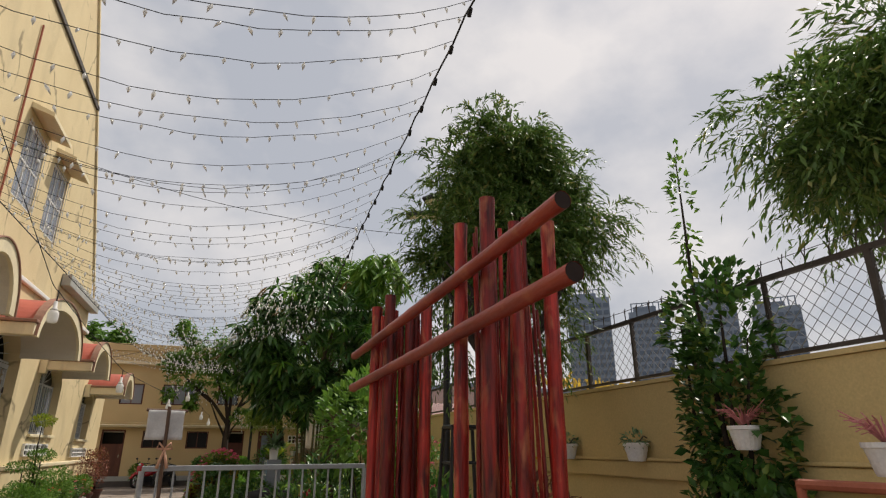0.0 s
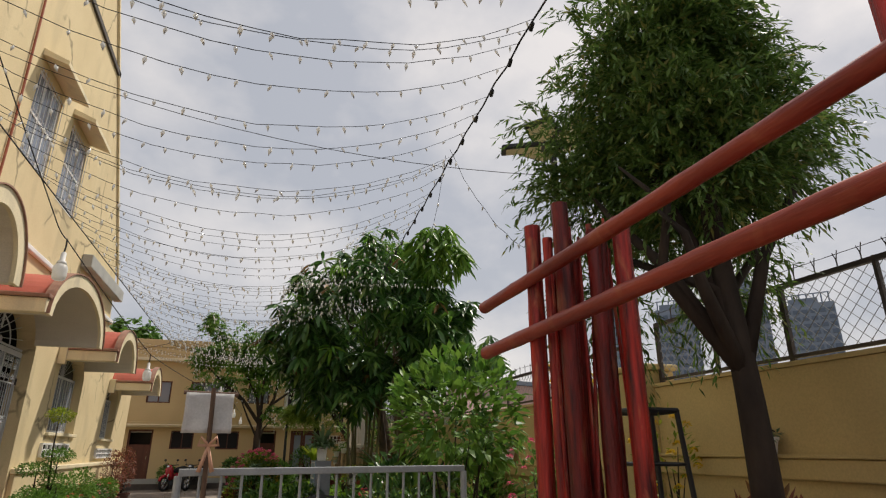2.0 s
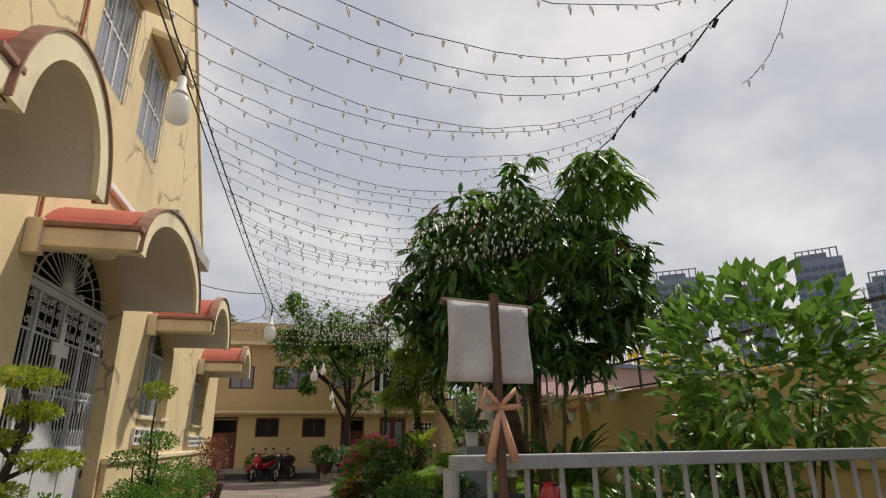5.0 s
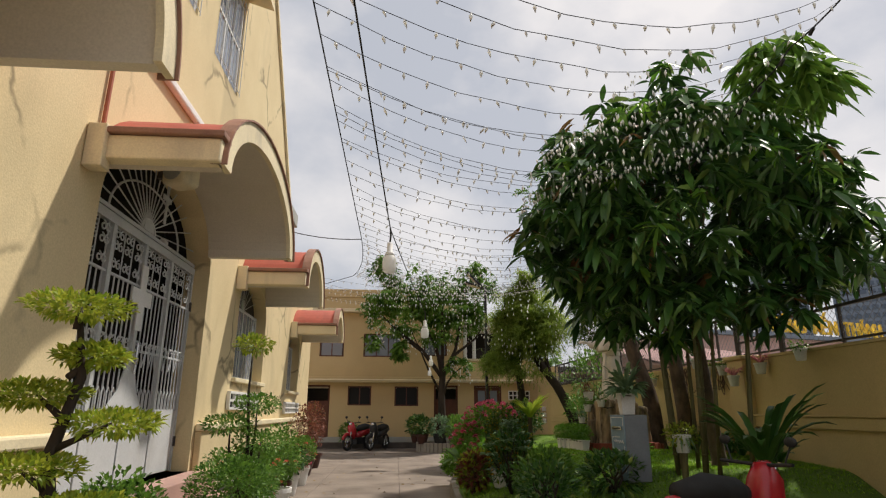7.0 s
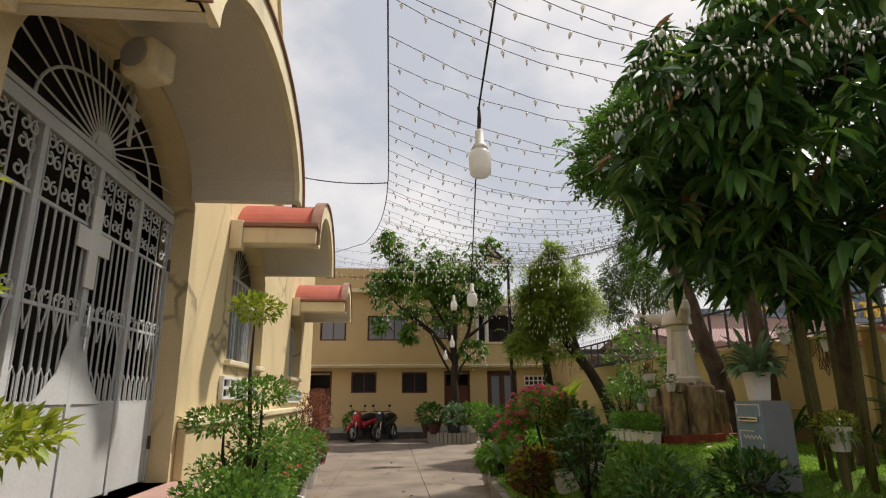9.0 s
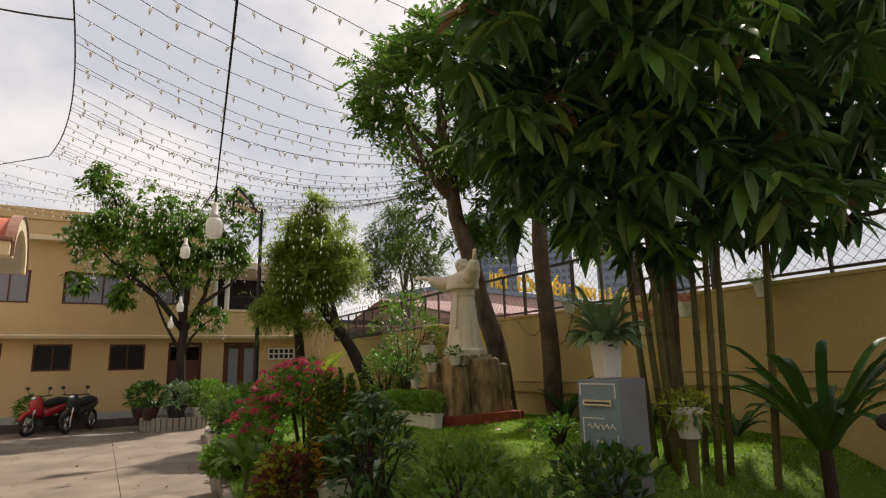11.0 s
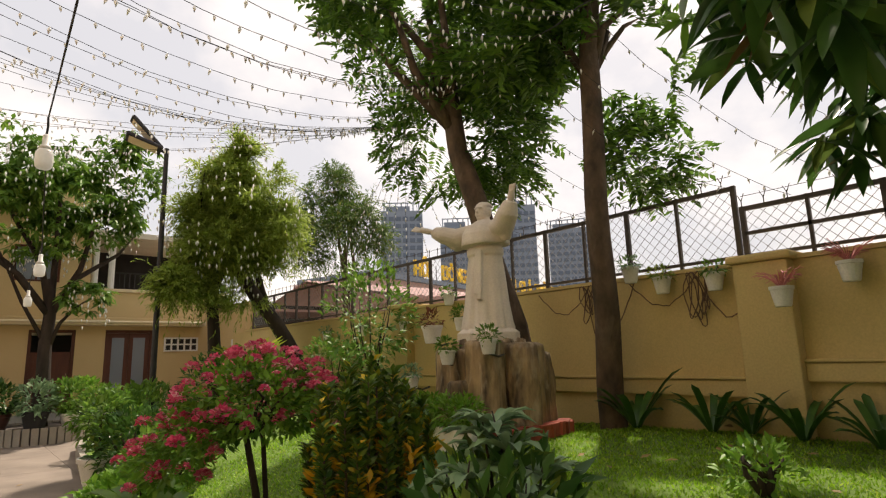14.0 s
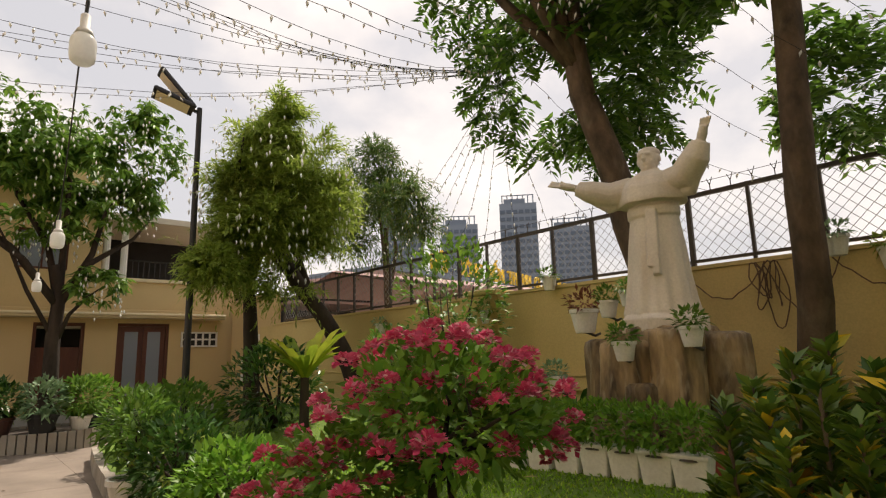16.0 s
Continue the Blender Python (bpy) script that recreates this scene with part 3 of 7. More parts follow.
# main gate steps
steps = thing("gate_steps", "pinkish tiled steps up to the church gate", "steps", kind="structure")
for i, (x, z) in enumerate(((-3.35, 0.7), (-3.1, 0.47), (-2.86, 0.235))):
    soften(part("step", Shape().box(WX - 0.3 if i == 0 else (-3.35, -3.1)[i - 1] + 0.003, 10.74, 0.004, x, 13.91, z), M_STEP, steps), 0.012)


def awning(name, y0, y1, spring, rise, lip, front=-2.63):
    """A concrete canopy: a barrel vault with a moulded front and a flat lip at its near end."""
    top = thing(name, "barrel-vaulted concrete awning with cream edges and a red painted top", "awning", group="church awnings", kind="structure")
    a0, a1 = y0 + lip, y1
    c, h, n, th = (a0 + a1) / 2, (a1 - a0) / 2, 24, 0.1
    ring = lambda k, off: (c - (h + off) * math.cos(math.pi * k / n), spring + (rise + off) * math.sin(math.pi * k / n))
    inner, outer = [ring(k, -th) for k in range(n + 1)], [ring(k, 0.0) for k in range(n + 1)]
    part("vault", Shape().prism(inner + outer[::-1], yz, WX + 0.003, front - 0.004), M_SOFFIT, top, "grey-cream vault soffit")
    skin = [ring(k, 0.004) for k in range(1, n)], [ring(k, 0.03) for k in range(1, n)]
    part("red_top", Shape().prism(skin[0] + skin[1][::-1], yz, WX + 0.004, front - 0.02), M_REDTILE, top, "faded red painted top")
    rim = [ring(k, -th - 0.035) for k in range(n + 1)] + [ring(k, 0.07) for k in range(n, -1, -1)]
    part("front_rim", Shape().prism(rim, yz, front - 0.003, front + 0.05), M_TRIM, top, "cream moulded front arch")
    edge = [ring(k, 0.072) for k in range(n + 1)] + [ring(k, 0.09) for k in range(n, -1, -1)]
    part("edge_band", Shape().prism(edge, yz, front - 0.06, front + 0.075), M_BROWNEDGE, top, "thin brown edge band")
    soften(part("lip", Shape().box(WX + 0.004, y0, spring + 0.0, front + 0.03, a0 + 0.02, spring + 0.21), M_TRIM, top, "flat cream lip"), 0.015)
    soften(part("lip_moulding", Shape().box(WX + 0.002, y0 - 0.04, spring + 0.213, front + 0.06, a0 + 0.04, spring + 0.27), M_BROWNEDGE, top, "brown top moulding"), 0.012)
    soften(part("wall_bracket", Shape().box(WX + 0.004, y0 - 0.05, spring - 0.09, WX + 0.16, y0 + 0.1, spring + 0.29), M_TRIM, top), 0.012)
    return top


awning("awning", 10.47, 13.76, 3.42, 0.86, 0.14)
awning("awning", 15.15, 17.3, 3.37, 0.78, 0.16)
awning("awning", 20.05, 21.9, 3.2, 0.7, 0.16)
awning("awning", 7.5, 9.3, 3.5, 0.88, 0.22)

def bar(sh, a, b, w):
    return sh.tube([a, b], w, 6)


def scroll(sh, c, r, x, turns=1.3, start=0.0, way=1, w=0.008):
    pts = []
    for i in range(15):
        t = i / 14
        a = start + way * t * turns * 2 * math.pi
        rr = r * (1 - 0.65 * t)
        pts.append((x, c[0] + rr * math.cos(a), c[1] + rr * math.sin(a)))
    sh.tube(pts, w, 5)


# church gate: four leaves of grey steel with bars, scrolls, hearts and plain lower plates
GX = -3.9
GC = (GATE_Y0 + GATE_Y1) / 2
gate = thing("church_gate", "tall grey painted steel gate with scrolls, a cross plate and an arched fan light", "gate", kind="structure")
fr = Shape()
fr.box(GX - 0.03, GATE_Y0, GATE_SPRING - 0.06, GX + 0.03, GATE_Y1, GATE_SPRING + 0.03)
fr.box(GX - 0.02, GATE_Y0, GATE_SPRING + 0.05, GX + 0.02, GATE_Y1, GATE_SPRING + 0.09)
LEAF = (GATE_Y1 - GATE_Y0) / 4
for i in range(5):
    y = GATE_Y0 + i * LEAF
    fr.box(GX - 0.025, y - 0.028, GATE_Z0 + 0.01, GX + 0.025, y + 0.028, GATE_SPRING - 0.06)
part("gate_frame", fr, M_GATE, gate)
for i in range(4):
    y0, y1 = GATE_Y0 + i * LEAF + 0.03, GATE_Y0 + (i + 1) * LEAF - 0.03
    soften(part("lower_plate", Shape().box(GX - 0.012, y0, GATE_Z0 + 0.02, GX + 0.012, y1, 1.42), M_GATE, gate, "plain lower steel plate"), 0.006)
    bs, sc = Shape(), Shape()
    for k in range(7):
        y = y0 + (y1 - y0) * (k + 0.5) / 7
        bar(bs, (GX, y, 1.42), (GX, y, 2.72), 0.009)
        if k % 2 == 0:
            bar(bs, (GX, y, 2.72), (GX, y, GATE_SPRING - 0.06), 0.008)
        # short arches at the foot of the bars
        sc.tube([(GX + 0.012, y - 0.035, 1.43), (GX + 0.012, y - 0.035, 1.6), (GX + 0.012, y, 1.65), (GX + 0.012, y + 0.035, 1.6), (GX + 0.012, y + 0.035, 1.43)], 0.006, 5)
    for z in (1.43, 2.05, 2.72):
        bs.box(GX - 0.012, y0, z - 0.012, GX + 0.012, y1, z + 0.012)
    for k in range(4):
        y = y0 + (y1 - y0) * (k + 0.5) / 4
        for w in (-1, 1):
            scroll(sc, (y + w * 0.035, 2.12), 0.035, GX + 0.012, 0.8, math.pi if w > 0 else 0, -w)
            sc.tube([(GX + 0.012, y + w * 0.07, 2.12), (GX + 0.012, y + w * 0.03, 1.97), (GX + 0.012, y, 1.88)], 0.007, 5)
    for z in (2.82, 3.0, 3.12):
        for k in range(3):
            y = y0 + (y1 - y0) * (k + 0.5) / 3
            for w in (-1, 1):
                scroll(sc, (y + w * 0.05, z), 0.05, GX + 0.01, 1.1, math.pi / 2, w)
    part("bars", bs, M_GATE, gate)
    part("scrolls", sc, M_GATE, gate)
for i in (1, 2):
    s = 1 if i == 1 else -1
    y = GC - s * 0.02
    prof = [(y, 1.42), (y, 2.0), (y - s * 0.06, 2.0), (y - s * 0.1, 1.85), (y - s * 0.2, 1.62), (y - s * 0.42, 1.42)]
    part("curved_plate", Shape().prism(prof if s > 0 else prof[::-1], yz, GX + 0.014, GX + 0.024), M_GATE, gate)
    for k in range(2):
        part("hinge", Shape().tube([(GX + 0.03, GATE_Y0 + (0.02 if i == 1 else 4 * LEAF - 0.02), 1.0 + k * 1.7), (GX + 0.03, GATE_Y0 + (0.02 if i == 1 else 4 * LEAF - 0.02), 1.12 + k * 1.7)], 0.016, 8), M_FENCE, gate)
cr = Shape().box(GX + 0.03, GC - 0.07, 2.25, GX + 0.045, GC + 0.07, 2.95).box(GX + 0.03, GC - 0.24, 2.52, GX + 0.046, GC + 0.24, 2.68)
part("cross_plate", cr, M_WHITE, gate, "flat pale steel cross")
part("bolt", Shape().tube([(GX + 0.05, GC + 0.05, 1.8), (GX + 0.05, GC + 0.05, 2.12)], 0.014, 8).box(GX + 0.03, GC + 0.01, 1.9, GX + 0.06, GC + 0.09, 1.97), M_CHROME, gate, "sliding steel bolt")
fan = Shape()
hw = (GATE_Y1 - GATE_Y0) / 2
for k in range(1, 18):
    a = math.pi * k / 18
    e = 1 / math.hypot(math.cos(a) / (hw - 0.02), math.sin(a) / (GATE_RISE - 0.02))
    z0 = GATE_SPRING + 0.09
    bar(fan, (GX, GC - 0.15 * math.cos(a), z0 + 0.15 * math.sin(a)), (GX, GC - e * math.cos(a), z0 - 0.08 + e * math.sin(a)), 0.008)
for q, w in ((0.15, 0.02), (0.6, 0.012)):
    fan.tube([(GX, GC - hw * q * math.cos(math.pi * k / 20) * (1 if q > 0.2 else 0.75), GATE_SPRING + 0.09 + GATE_RISE * q * 0.95 * math.sin(math.pi * k / 20) * (1 if q > 0.2 else 1.1)) for k in range(21)], w, 6)
part("fan_bars", fan, M_GATE, gate, "sunburst fan of grey bars")
part("fan_hub", Shape().prism([(GC + 0.13 * math.cos(a), GATE_SPRING + 0.1 + 0.13 * math.sin(a)) for a in [math.pi * k / 10 for k in range(11)]], yz, GX - 0.012, GX + 0.012), M_GATE, gate)
part("fan_cross", Shape().box(GX + 0.015, GC + 0.32, GATE_SPRING + 0.3, GX + 0.03, GC + 0.37, GATE_SPRING + 0.78).box(GX + 0.015, GC + 0.23, GATE_SPRING + 0.58, GX + 0.031, GC + 0.46, GATE_SPRING + 0.64), M_GATE, gate, "small steel cross")
# Added sheet whose near-black colour paints the unlit inside of the church.
structure("church_shade_panel", Shape().box(WX - 1.1, 8.5, 0.5, WX - 0.95, 19.0, 5.2), M_SHADE, "near-black panel painted as the dim church interior behind the gate", "wall")

for yb, zb in ((GC + 0.35, GATE_SPRING + 0.1), (GC + 0.8, GATE_SPRING + 0.17)):
    lamp = thing("gate_bulb", "white milky bulb hanging behind the gate fan light", "bulb", (GX - 0.15, yb, zb), "gate bulbs")
    part("globe", Shape().lathe([(0.02, -0.1), (0.055, -0.07), (0.06, 0.04), (0.03, 0.08)], 0, 0, 12, m=pose(0, 0, 0, 0, 0, 0)), M_BULB, lamp, smooth=True)
    part("cap", Shape().lathe([(0.025, 0.081), (0.02, 0.13)], 0, 0, 10), M_BLACK, lamp)


def church_window(y0, y1, z0, spring, rise):
    w = thing("church_window", "arched church window with grey steel frame, grille and dusty panes", "window", group="church windows", kind="structure")
    x = WX - 0.2
    c = (y0 + y1) / 2
    f = Shape()
    for y in (y0 + 0.03, c, y1 - 0.03):
        f.box(x - 0.02, y - 0.028, z0 + 0.003, x + 0.02, y + 0.028, spring)
    for z in (z0 + 0.03, spring - 0.02):
        f.box(x - 0.02, y0 + 0.004, z - 0.025, x + 0.021, y1 - 0.004, z + 0.025)
    part("window_frame", f, M_GATE, w)
    for a, b in ((y0 + 0.06, c - 0.03), (c + 0.03, y1 - 0.06)):
        part("pane", Shape().box(x - 0.006, a, z0 + 0.056, x + 0.006, b, spring - 0.046), M_FROST, w)
        g = Shape()
        for k in range(1, 5):
            g.box(x + 0.024, a + (b - a) * k / 5 - 0.006, z0 + 0.05, x + 0.036, a + (b - a) * k / 5 + 0.006, spring - 0.05)
        part("grille", g, M_GATE, w)
    fb = Shape()
    for k in range(1, 10):
        a = math.pi * k / 10
        e = 1 / math.hypot(math.cos(a) / ((y1 - y0) / 2), math.sin(a) / rise)
        bar(fb, (x, c, spring), (x, c - e * math.cos(a), spring + e * math.sin(a)), 0.008)
    part("fan_bars", fb, M_GATE, w)
    # Arch head's unlit dark, painted as a near-black sheet.
    part("dark_pane", Shape().box(x - 0.05, y0 + 0.003, spring + 0.004, x - 0.04, y1 - 0.003, spring + rise), M_PANE, w)
    # Sheet painted near-black as the shade inside.
    part("room_behind", Shape().box(WX - 0.55, y0 - 0.3, z0 - 0.3, WX - 0.45, y1 + 0.3, spring + rise + 0.3), M_SHADE, w)
    soften(part("window_sill", Shape().box(WX - 0.18, y0 - 0.06, z0 - 0.07, WX + 0.07, y1 + 0.06, z0 - 0.003), M_TRIM, w), 0.012)


def vent_block(y0, y1, z0, z1, n=5, x=WX):
    v = thing("vent_block", "white pierced ventilation block let into the wall", "vent", group="vent blocks", kind="structure")
    f = Shape()
    zm = (z0 + z1) / 2
    for z in (z0, zm, z1):
        f.box(x + 0.004, y0, z - 0.018, x + 0.06, y1, z + 0.018)
    for k in range(n + 1):
        y = y0 + (y1 - y0) * k / n
        f.box(x + 0.005, y - 0.018, z0 + 0.018, x + 0.059, y + 0.018, z1 - 0.018)
    part("grid", f, M_WHITE, v)
    # Shade in the vent holes is a near-black sheet.
    part("hollow", Shape().box(x + 0.003, y0 + 0.01, z0 + 0.01, x + 0.012, y1 - 0.01, z1 - 0.01), M_SHADE, v)


for w in (WIN_0, WIN_2, WIN_3):
    church_window(*w)
vent_block(15.2, 17.05, 1.46, 1.7, 6)
vent_block(19.75, 21.6, 1.38, 1.6, 6)
for a, b, z0, z1 in UPPER:
    w = thing("upper_window", "steel-framed upper window with dusty blue-grey panes and bars", "window", group="upper windows", kind="structure")
    x = WX - 0.05
    f = Shape()
    for k in range(4):
        y = a + 0.03 + (b - a - 0.06) * k / 3
        f.box(x - 0.02, y - 0.022, z0 + 0.003, x + 0.02, y + 0.022, z1 - 0.003)
    for k in range(3):
        z = z0 + 0.03 + (z1 - z0 - 0.06) * k / 2
        f.box(x - 0.021, a + 0.004, z - 0.022, x + 0.021, b - 0.004, z + 0.022)
    part("window_frame", f, M_WHITE, w)
    for k in range(3):
        for j in range(2):
            y, z = a + 0.03 + (b - a - 0.06) * k / 3, z0 + 0.03 + (z1 - z0 - 0.06) * j / 2
            part("pane", Shape().box(x - 0.005, y + 0.024, z + 0.024, x + 0.005, y + (b - a - 0.06) / 3 - 0.024, z + (z1 - z0 - 0.06) / 2 - 0.024), M_FROST, w)
    gr = Shape()
    for k in range(9):
        y = a + (b - a) * k / 8
        bar(gr, (WX + 0.03, y, z0), (WX + 0.03, y, z1), 0.006)
    for z in (z0 + 0.05, z1 - 0.05, (z0 + z1) / 2):
        bar(gr, (WX + 0.03, a, z), (WX + 0.03, b, z), 0.006)
    part("window_bars", gr, M_GATE, w)
    h = Shape().add([(WX + 0.003, a - 0.1, z1 + 0.32), (WX + 0.003, b + 0.1, z1 + 0.32), (WX + 0.42, b + 0.1, z1 + 0.14), (WX + 0.42, a - 0.1, z1 + 0.14),
                     (WX + 0.003, a - 0.1, z1 + 0.2), (WX + 0.003, b + 0.1, z1 + 0.2), (WX + 0.42, b + 0.1, z1 + 0.06), (WX + 0.42, a - 0.1, z1 + 0.06)],
                    [(0, 3, 2, 1), (4, 5, 6, 7), (0, 1, 5, 4), (1, 2, 6, 5), (2, 3, 7, 6), (3, 0, 4, 7)])
    part("hood", h, M_TRIM, w, "sloping concrete rain hood")
    # Near-black sheet paints the shade behind the upper panes.
    part("room_behind", Shape().box(WX - 0.6, a - 0.1, z0 - 0.1, WX - 0.5, b + 0.1, z1 + 0.1), M_SHADE, w)
pipe = thing("wall_conduit", "thin brown conduit running up the church wall", "pipe", kind="structure")
part("pipe", Shape().tube([(WX + 0.03, 10.6, 3.7), (WX + 0.03, 10.62, 6.5), (WX + 0.03, 10.5, 9.5)], 0.02, 8), M_RUST, pipe)
lampbox = thing("wall_speaker", "pale box-shaped loudspeaker under the awning vault", "loudspeaker", (WX + 0.26, 11.82, 3.86), rz=-20)
soften(part("housing", Shape().box(-0.16, -0.14, -0.16, 0.13, 0.14, 0.13), M_TRIM, lampbox), 0.06, 4)
part("grille", Shape().lathe([(0.11, 0.0), (0.115, 0.01), (0.1, 0.014), (0.01, 0.02)], 0, 0, 20).mesh("grille"), M_PLINTH, lampbox).matrix_basis = pose(-0.01, -0.141, -0.015, 90, 0, 0)
part("bracket", Shape().box(-0.3, -0.03, -0.04, -0.162, 0.03, 0.04), M_FENCE, lampbox)


# ---- two-storey house across the courtyard ----
HY = 30.1


def xz_wall(x0, x1, z0, z1, holes, y0, y1):
    """A wall facing the courtyard with rectangular holes (x0, x1, z0, z1)."""
    sh = Shape()
    xs = sorted({x0, x1, *[h[0] for h in holes], *[h[1] for h in holes]})
    for a, b in zip(xs, xs[1:]):
        cols = sorted([h for h in holes if h[0] < (a + b) / 2 < h[1]], key=lambda h: h[2])
        z = z0
        for h in cols:
            if h[2] > z:
                sh.box(a, y0, z, b, y1, h[2])
            z = h[3]
        sh.box(a, y0, z, b, y1, z1)
    return sh


DOORS = ((-4.75, -3.77, 0.32, 2.42), (0.42, 1.4, 0.32, 2.42), (2.06, 3.2, 0.28, 2.42))
LOWER_W = ((-3.06, -2.12, 1.62, 2.38), (-1.18, -0.22, 1.6, 2.37))
UPPER_W = ((-4.28, -3.3, 3.55, 4.5), (-2.5, -0.95, 3.55, 4.5), (-0.03, 0.95, 3.6, 4.5))
house = thing("house", "two-storey yellow house with dark doors and windows across the courtyard", "house", kind="structure")
part("ground_floor_wall", weld(part("tmp", xz_wall(-9.0, 5.1, 0, 2.5, (*DOORS, *LOWER_W), HY, HY + 0.22), M_HOUSE)).data, M_HOUSE, house)
part("upper_wall", xz_wall(-9.0, 1.62, 2.5, 6.0, UPPER_W, HY + 0.003, HY + 0.22), M_HOUSE, house)
bpy.data.objects.remove(bpy.data.objects["tmp"])
part("balcony_wall", Shape().box(1.63, HY + 0.002, 2.5, 5.1, HY + 0.18, 3.42), M_HOUSE, house)
part("balcony_cap", Shape().box(1.6, HY - 0.05, 3.424, 5.14, HY + 0.22, 3.5), M_TRIM, house)
# Balcony depth: the shade is painted into this wall as near-black.
part("recessed_wall", Shape().box(1.63, HY + 2.4, 2.5, 5.1, HY + 2.6, 4.9), M_SHADE, house)
part("rear_wall", Shape().box(-9.0, HY + 5.0, 0, 5.1, HY + 5.2, 6.0), M_HOUSE, house)
part("side_wall", Shape().box(4.9, HY + 0.23, 0, 5.1, HY + 5.0, 2.5), M_HOUSE, house)
part("upper_side_wall", Shape().box(1.42, HY + 0.23, 2.52, 1.62, HY + 5.0, 6.0), M_HOUSE, house)
part("floor_slab", Shape().box(-9.0, HY + 0.23, 2.3, 4.9, HY + 5.0, 2.49), M_SOFFIT, house)
soften(part("canopy_ledge", Shape().box(-9.0, HY - 0.42, 2.52, 4.45, HY - 0.004, 2.64), M_TRIM, house, "thin cream canopy ledge"), 0.02)
soften(part("ledge_upstand", Shape().box(-9.0, HY - 0.1, 2.644, 4.45, HY - 0.003, 2.74), M_HOUSE, house), 0.02)
part("rain_pipe", Shape().tube([(-9, HY - 0.45, 2.6), (4.4, HY - 0.45, 2.6)], 0.035, 8), M_TRIM, house)
soften(part("cornice", Shape().box(-9.05, HY - 0.3, 5.36, 1.7, HY - 0.004, 5.5), M_TRIM, house), 0.02)
soften(part("parapet", Shape().box(-9.05, HY - 0.05, 6.003, 1.7, HY + 0.25, 6.35), M_HOUSE, house), 0.02)
part("roof", Shape().box(-9.0, HY + 0.23, 5.85, 1.6, HY + 5.0, 6.0), M_SOFFIT, house)
part("plinth", Shape().box(-9.0, HY - 0.06, 0.22, 5.1, HY - 0.003, 0.42), M_PLINTH, house, "grey painted plinth band")
# Shade along the house foot is painted into the step's dark colour.
part("base_step", Shape().box(-9.0, HY - 0.35, 0.0, 4.6, HY - 0.004, 0.216), M_DARKBASE, house, "step painted dark for the shade at the house foot")
for x in (1.72, 2.1):
    part("balcony_post", Shape().tube([(x, HY + 0.09, 3.5), (x, HY + 0.09, 4.85)], 0.08, 10), M_WHITE, house)
part("balcony_roof", Shape().box(1.4, HY - 0.3, 4.86, 5.2, HY + 2.6, 5.0), M_SOFFIT, house)
bal = Shape()
for k in range(22):
    x = 2.3 + k * 0.125
    bal.tube([(x, HY + 0.09, 3.5), (x, HY + 0.09, 3.95)], 0.012, 5)
bal.tube([(2.2, HY + 0.09, 3.95), (5.1, HY + 0.09, 3.95)], 0.018, 6)
part("balcony_rail", bal, M_BLACK, house)
for i, (a, b, z0, z1) in enumerate(DOORS):
    d = thing("house_door", ("dark brown wooden double door with dusty glass panels" if i == 2 else "dark brown wooden door with an open dark top light"), "door", group="house doors", kind="structure")
    f = Shape()
    for x in (a + 0.035, b - 0.035):
        f.box(x - 0.034, HY + 0.04, z0, x + 0.034, HY + 0.14, z1 - 0.004)
    f.box(a + 0.07, HY + 0.04, z1 - 0.074, b - 0.07, HY + 0.14, z1 - 0.004)
    part("door_frame", f, M_WOOD, d)
    if i == 2:
        for k in range(2):
            x0 = a + 0.07 + k * (b - a - 0.14) / 2
            x1 = x0 + (b - a - 0.14) / 2 - 0.006
            lf = Shape().box(x0, HY + 0.07, z0, x0 + 0.1, HY + 0.11, z1 - 0.08).box(x1 - 0.1, HY + 0.07, z0, x1, HY + 0.11, z1 - 0.08)
            lf.box(x0 + 0.1, HY + 0.07, z0, x1 - 0.1, HY + 0.11, z0 + 0.4).box(x0 + 0.1, HY + 0.07, z1 - 0.2, x1 - 0.1, HY + 0.11, z1 - 0.08)
            leaf = part("door_leaf", lf, M_WOOD, d)
            part("pane", Shape().box(x0 + 0.1, HY + 0.085, z0 + 0.4, x1 - 0.1, HY + 0.095, z1 - 0.2), M_FROST, leaf)
    else:
        leaf = part("door_leaf", Shape().box(a + 0.072, HY + 0.07, z0, b - 0.072, HY + 0.11, z1 - (0.55 if i else 0.62)), M_WOOD, d)
        for k in range(2):
            part("door_panel", Shape().box(a + 0.16, HY + 0.062, z0 + 0.15 + k * 0.75, b - 0.16, HY + 0.069, z0 + 0.75 + k * 0.62), M_WOOD, leaf)
        part("handle", Shape().tube([(b - 0.15, HY + 0.04, 1.2), (b - 0.15, HY + 0.04, 1.34)], 0.012, 6), M_CHROME, leaf)
    # Painted near-black sheet gives the shade behind the door.
    part("room_behind", Shape().box(a - 0.2, HY + 0.6, z0, b + 0.2, HY + 0.7, z1 + 0.1), M_SHADE, d)
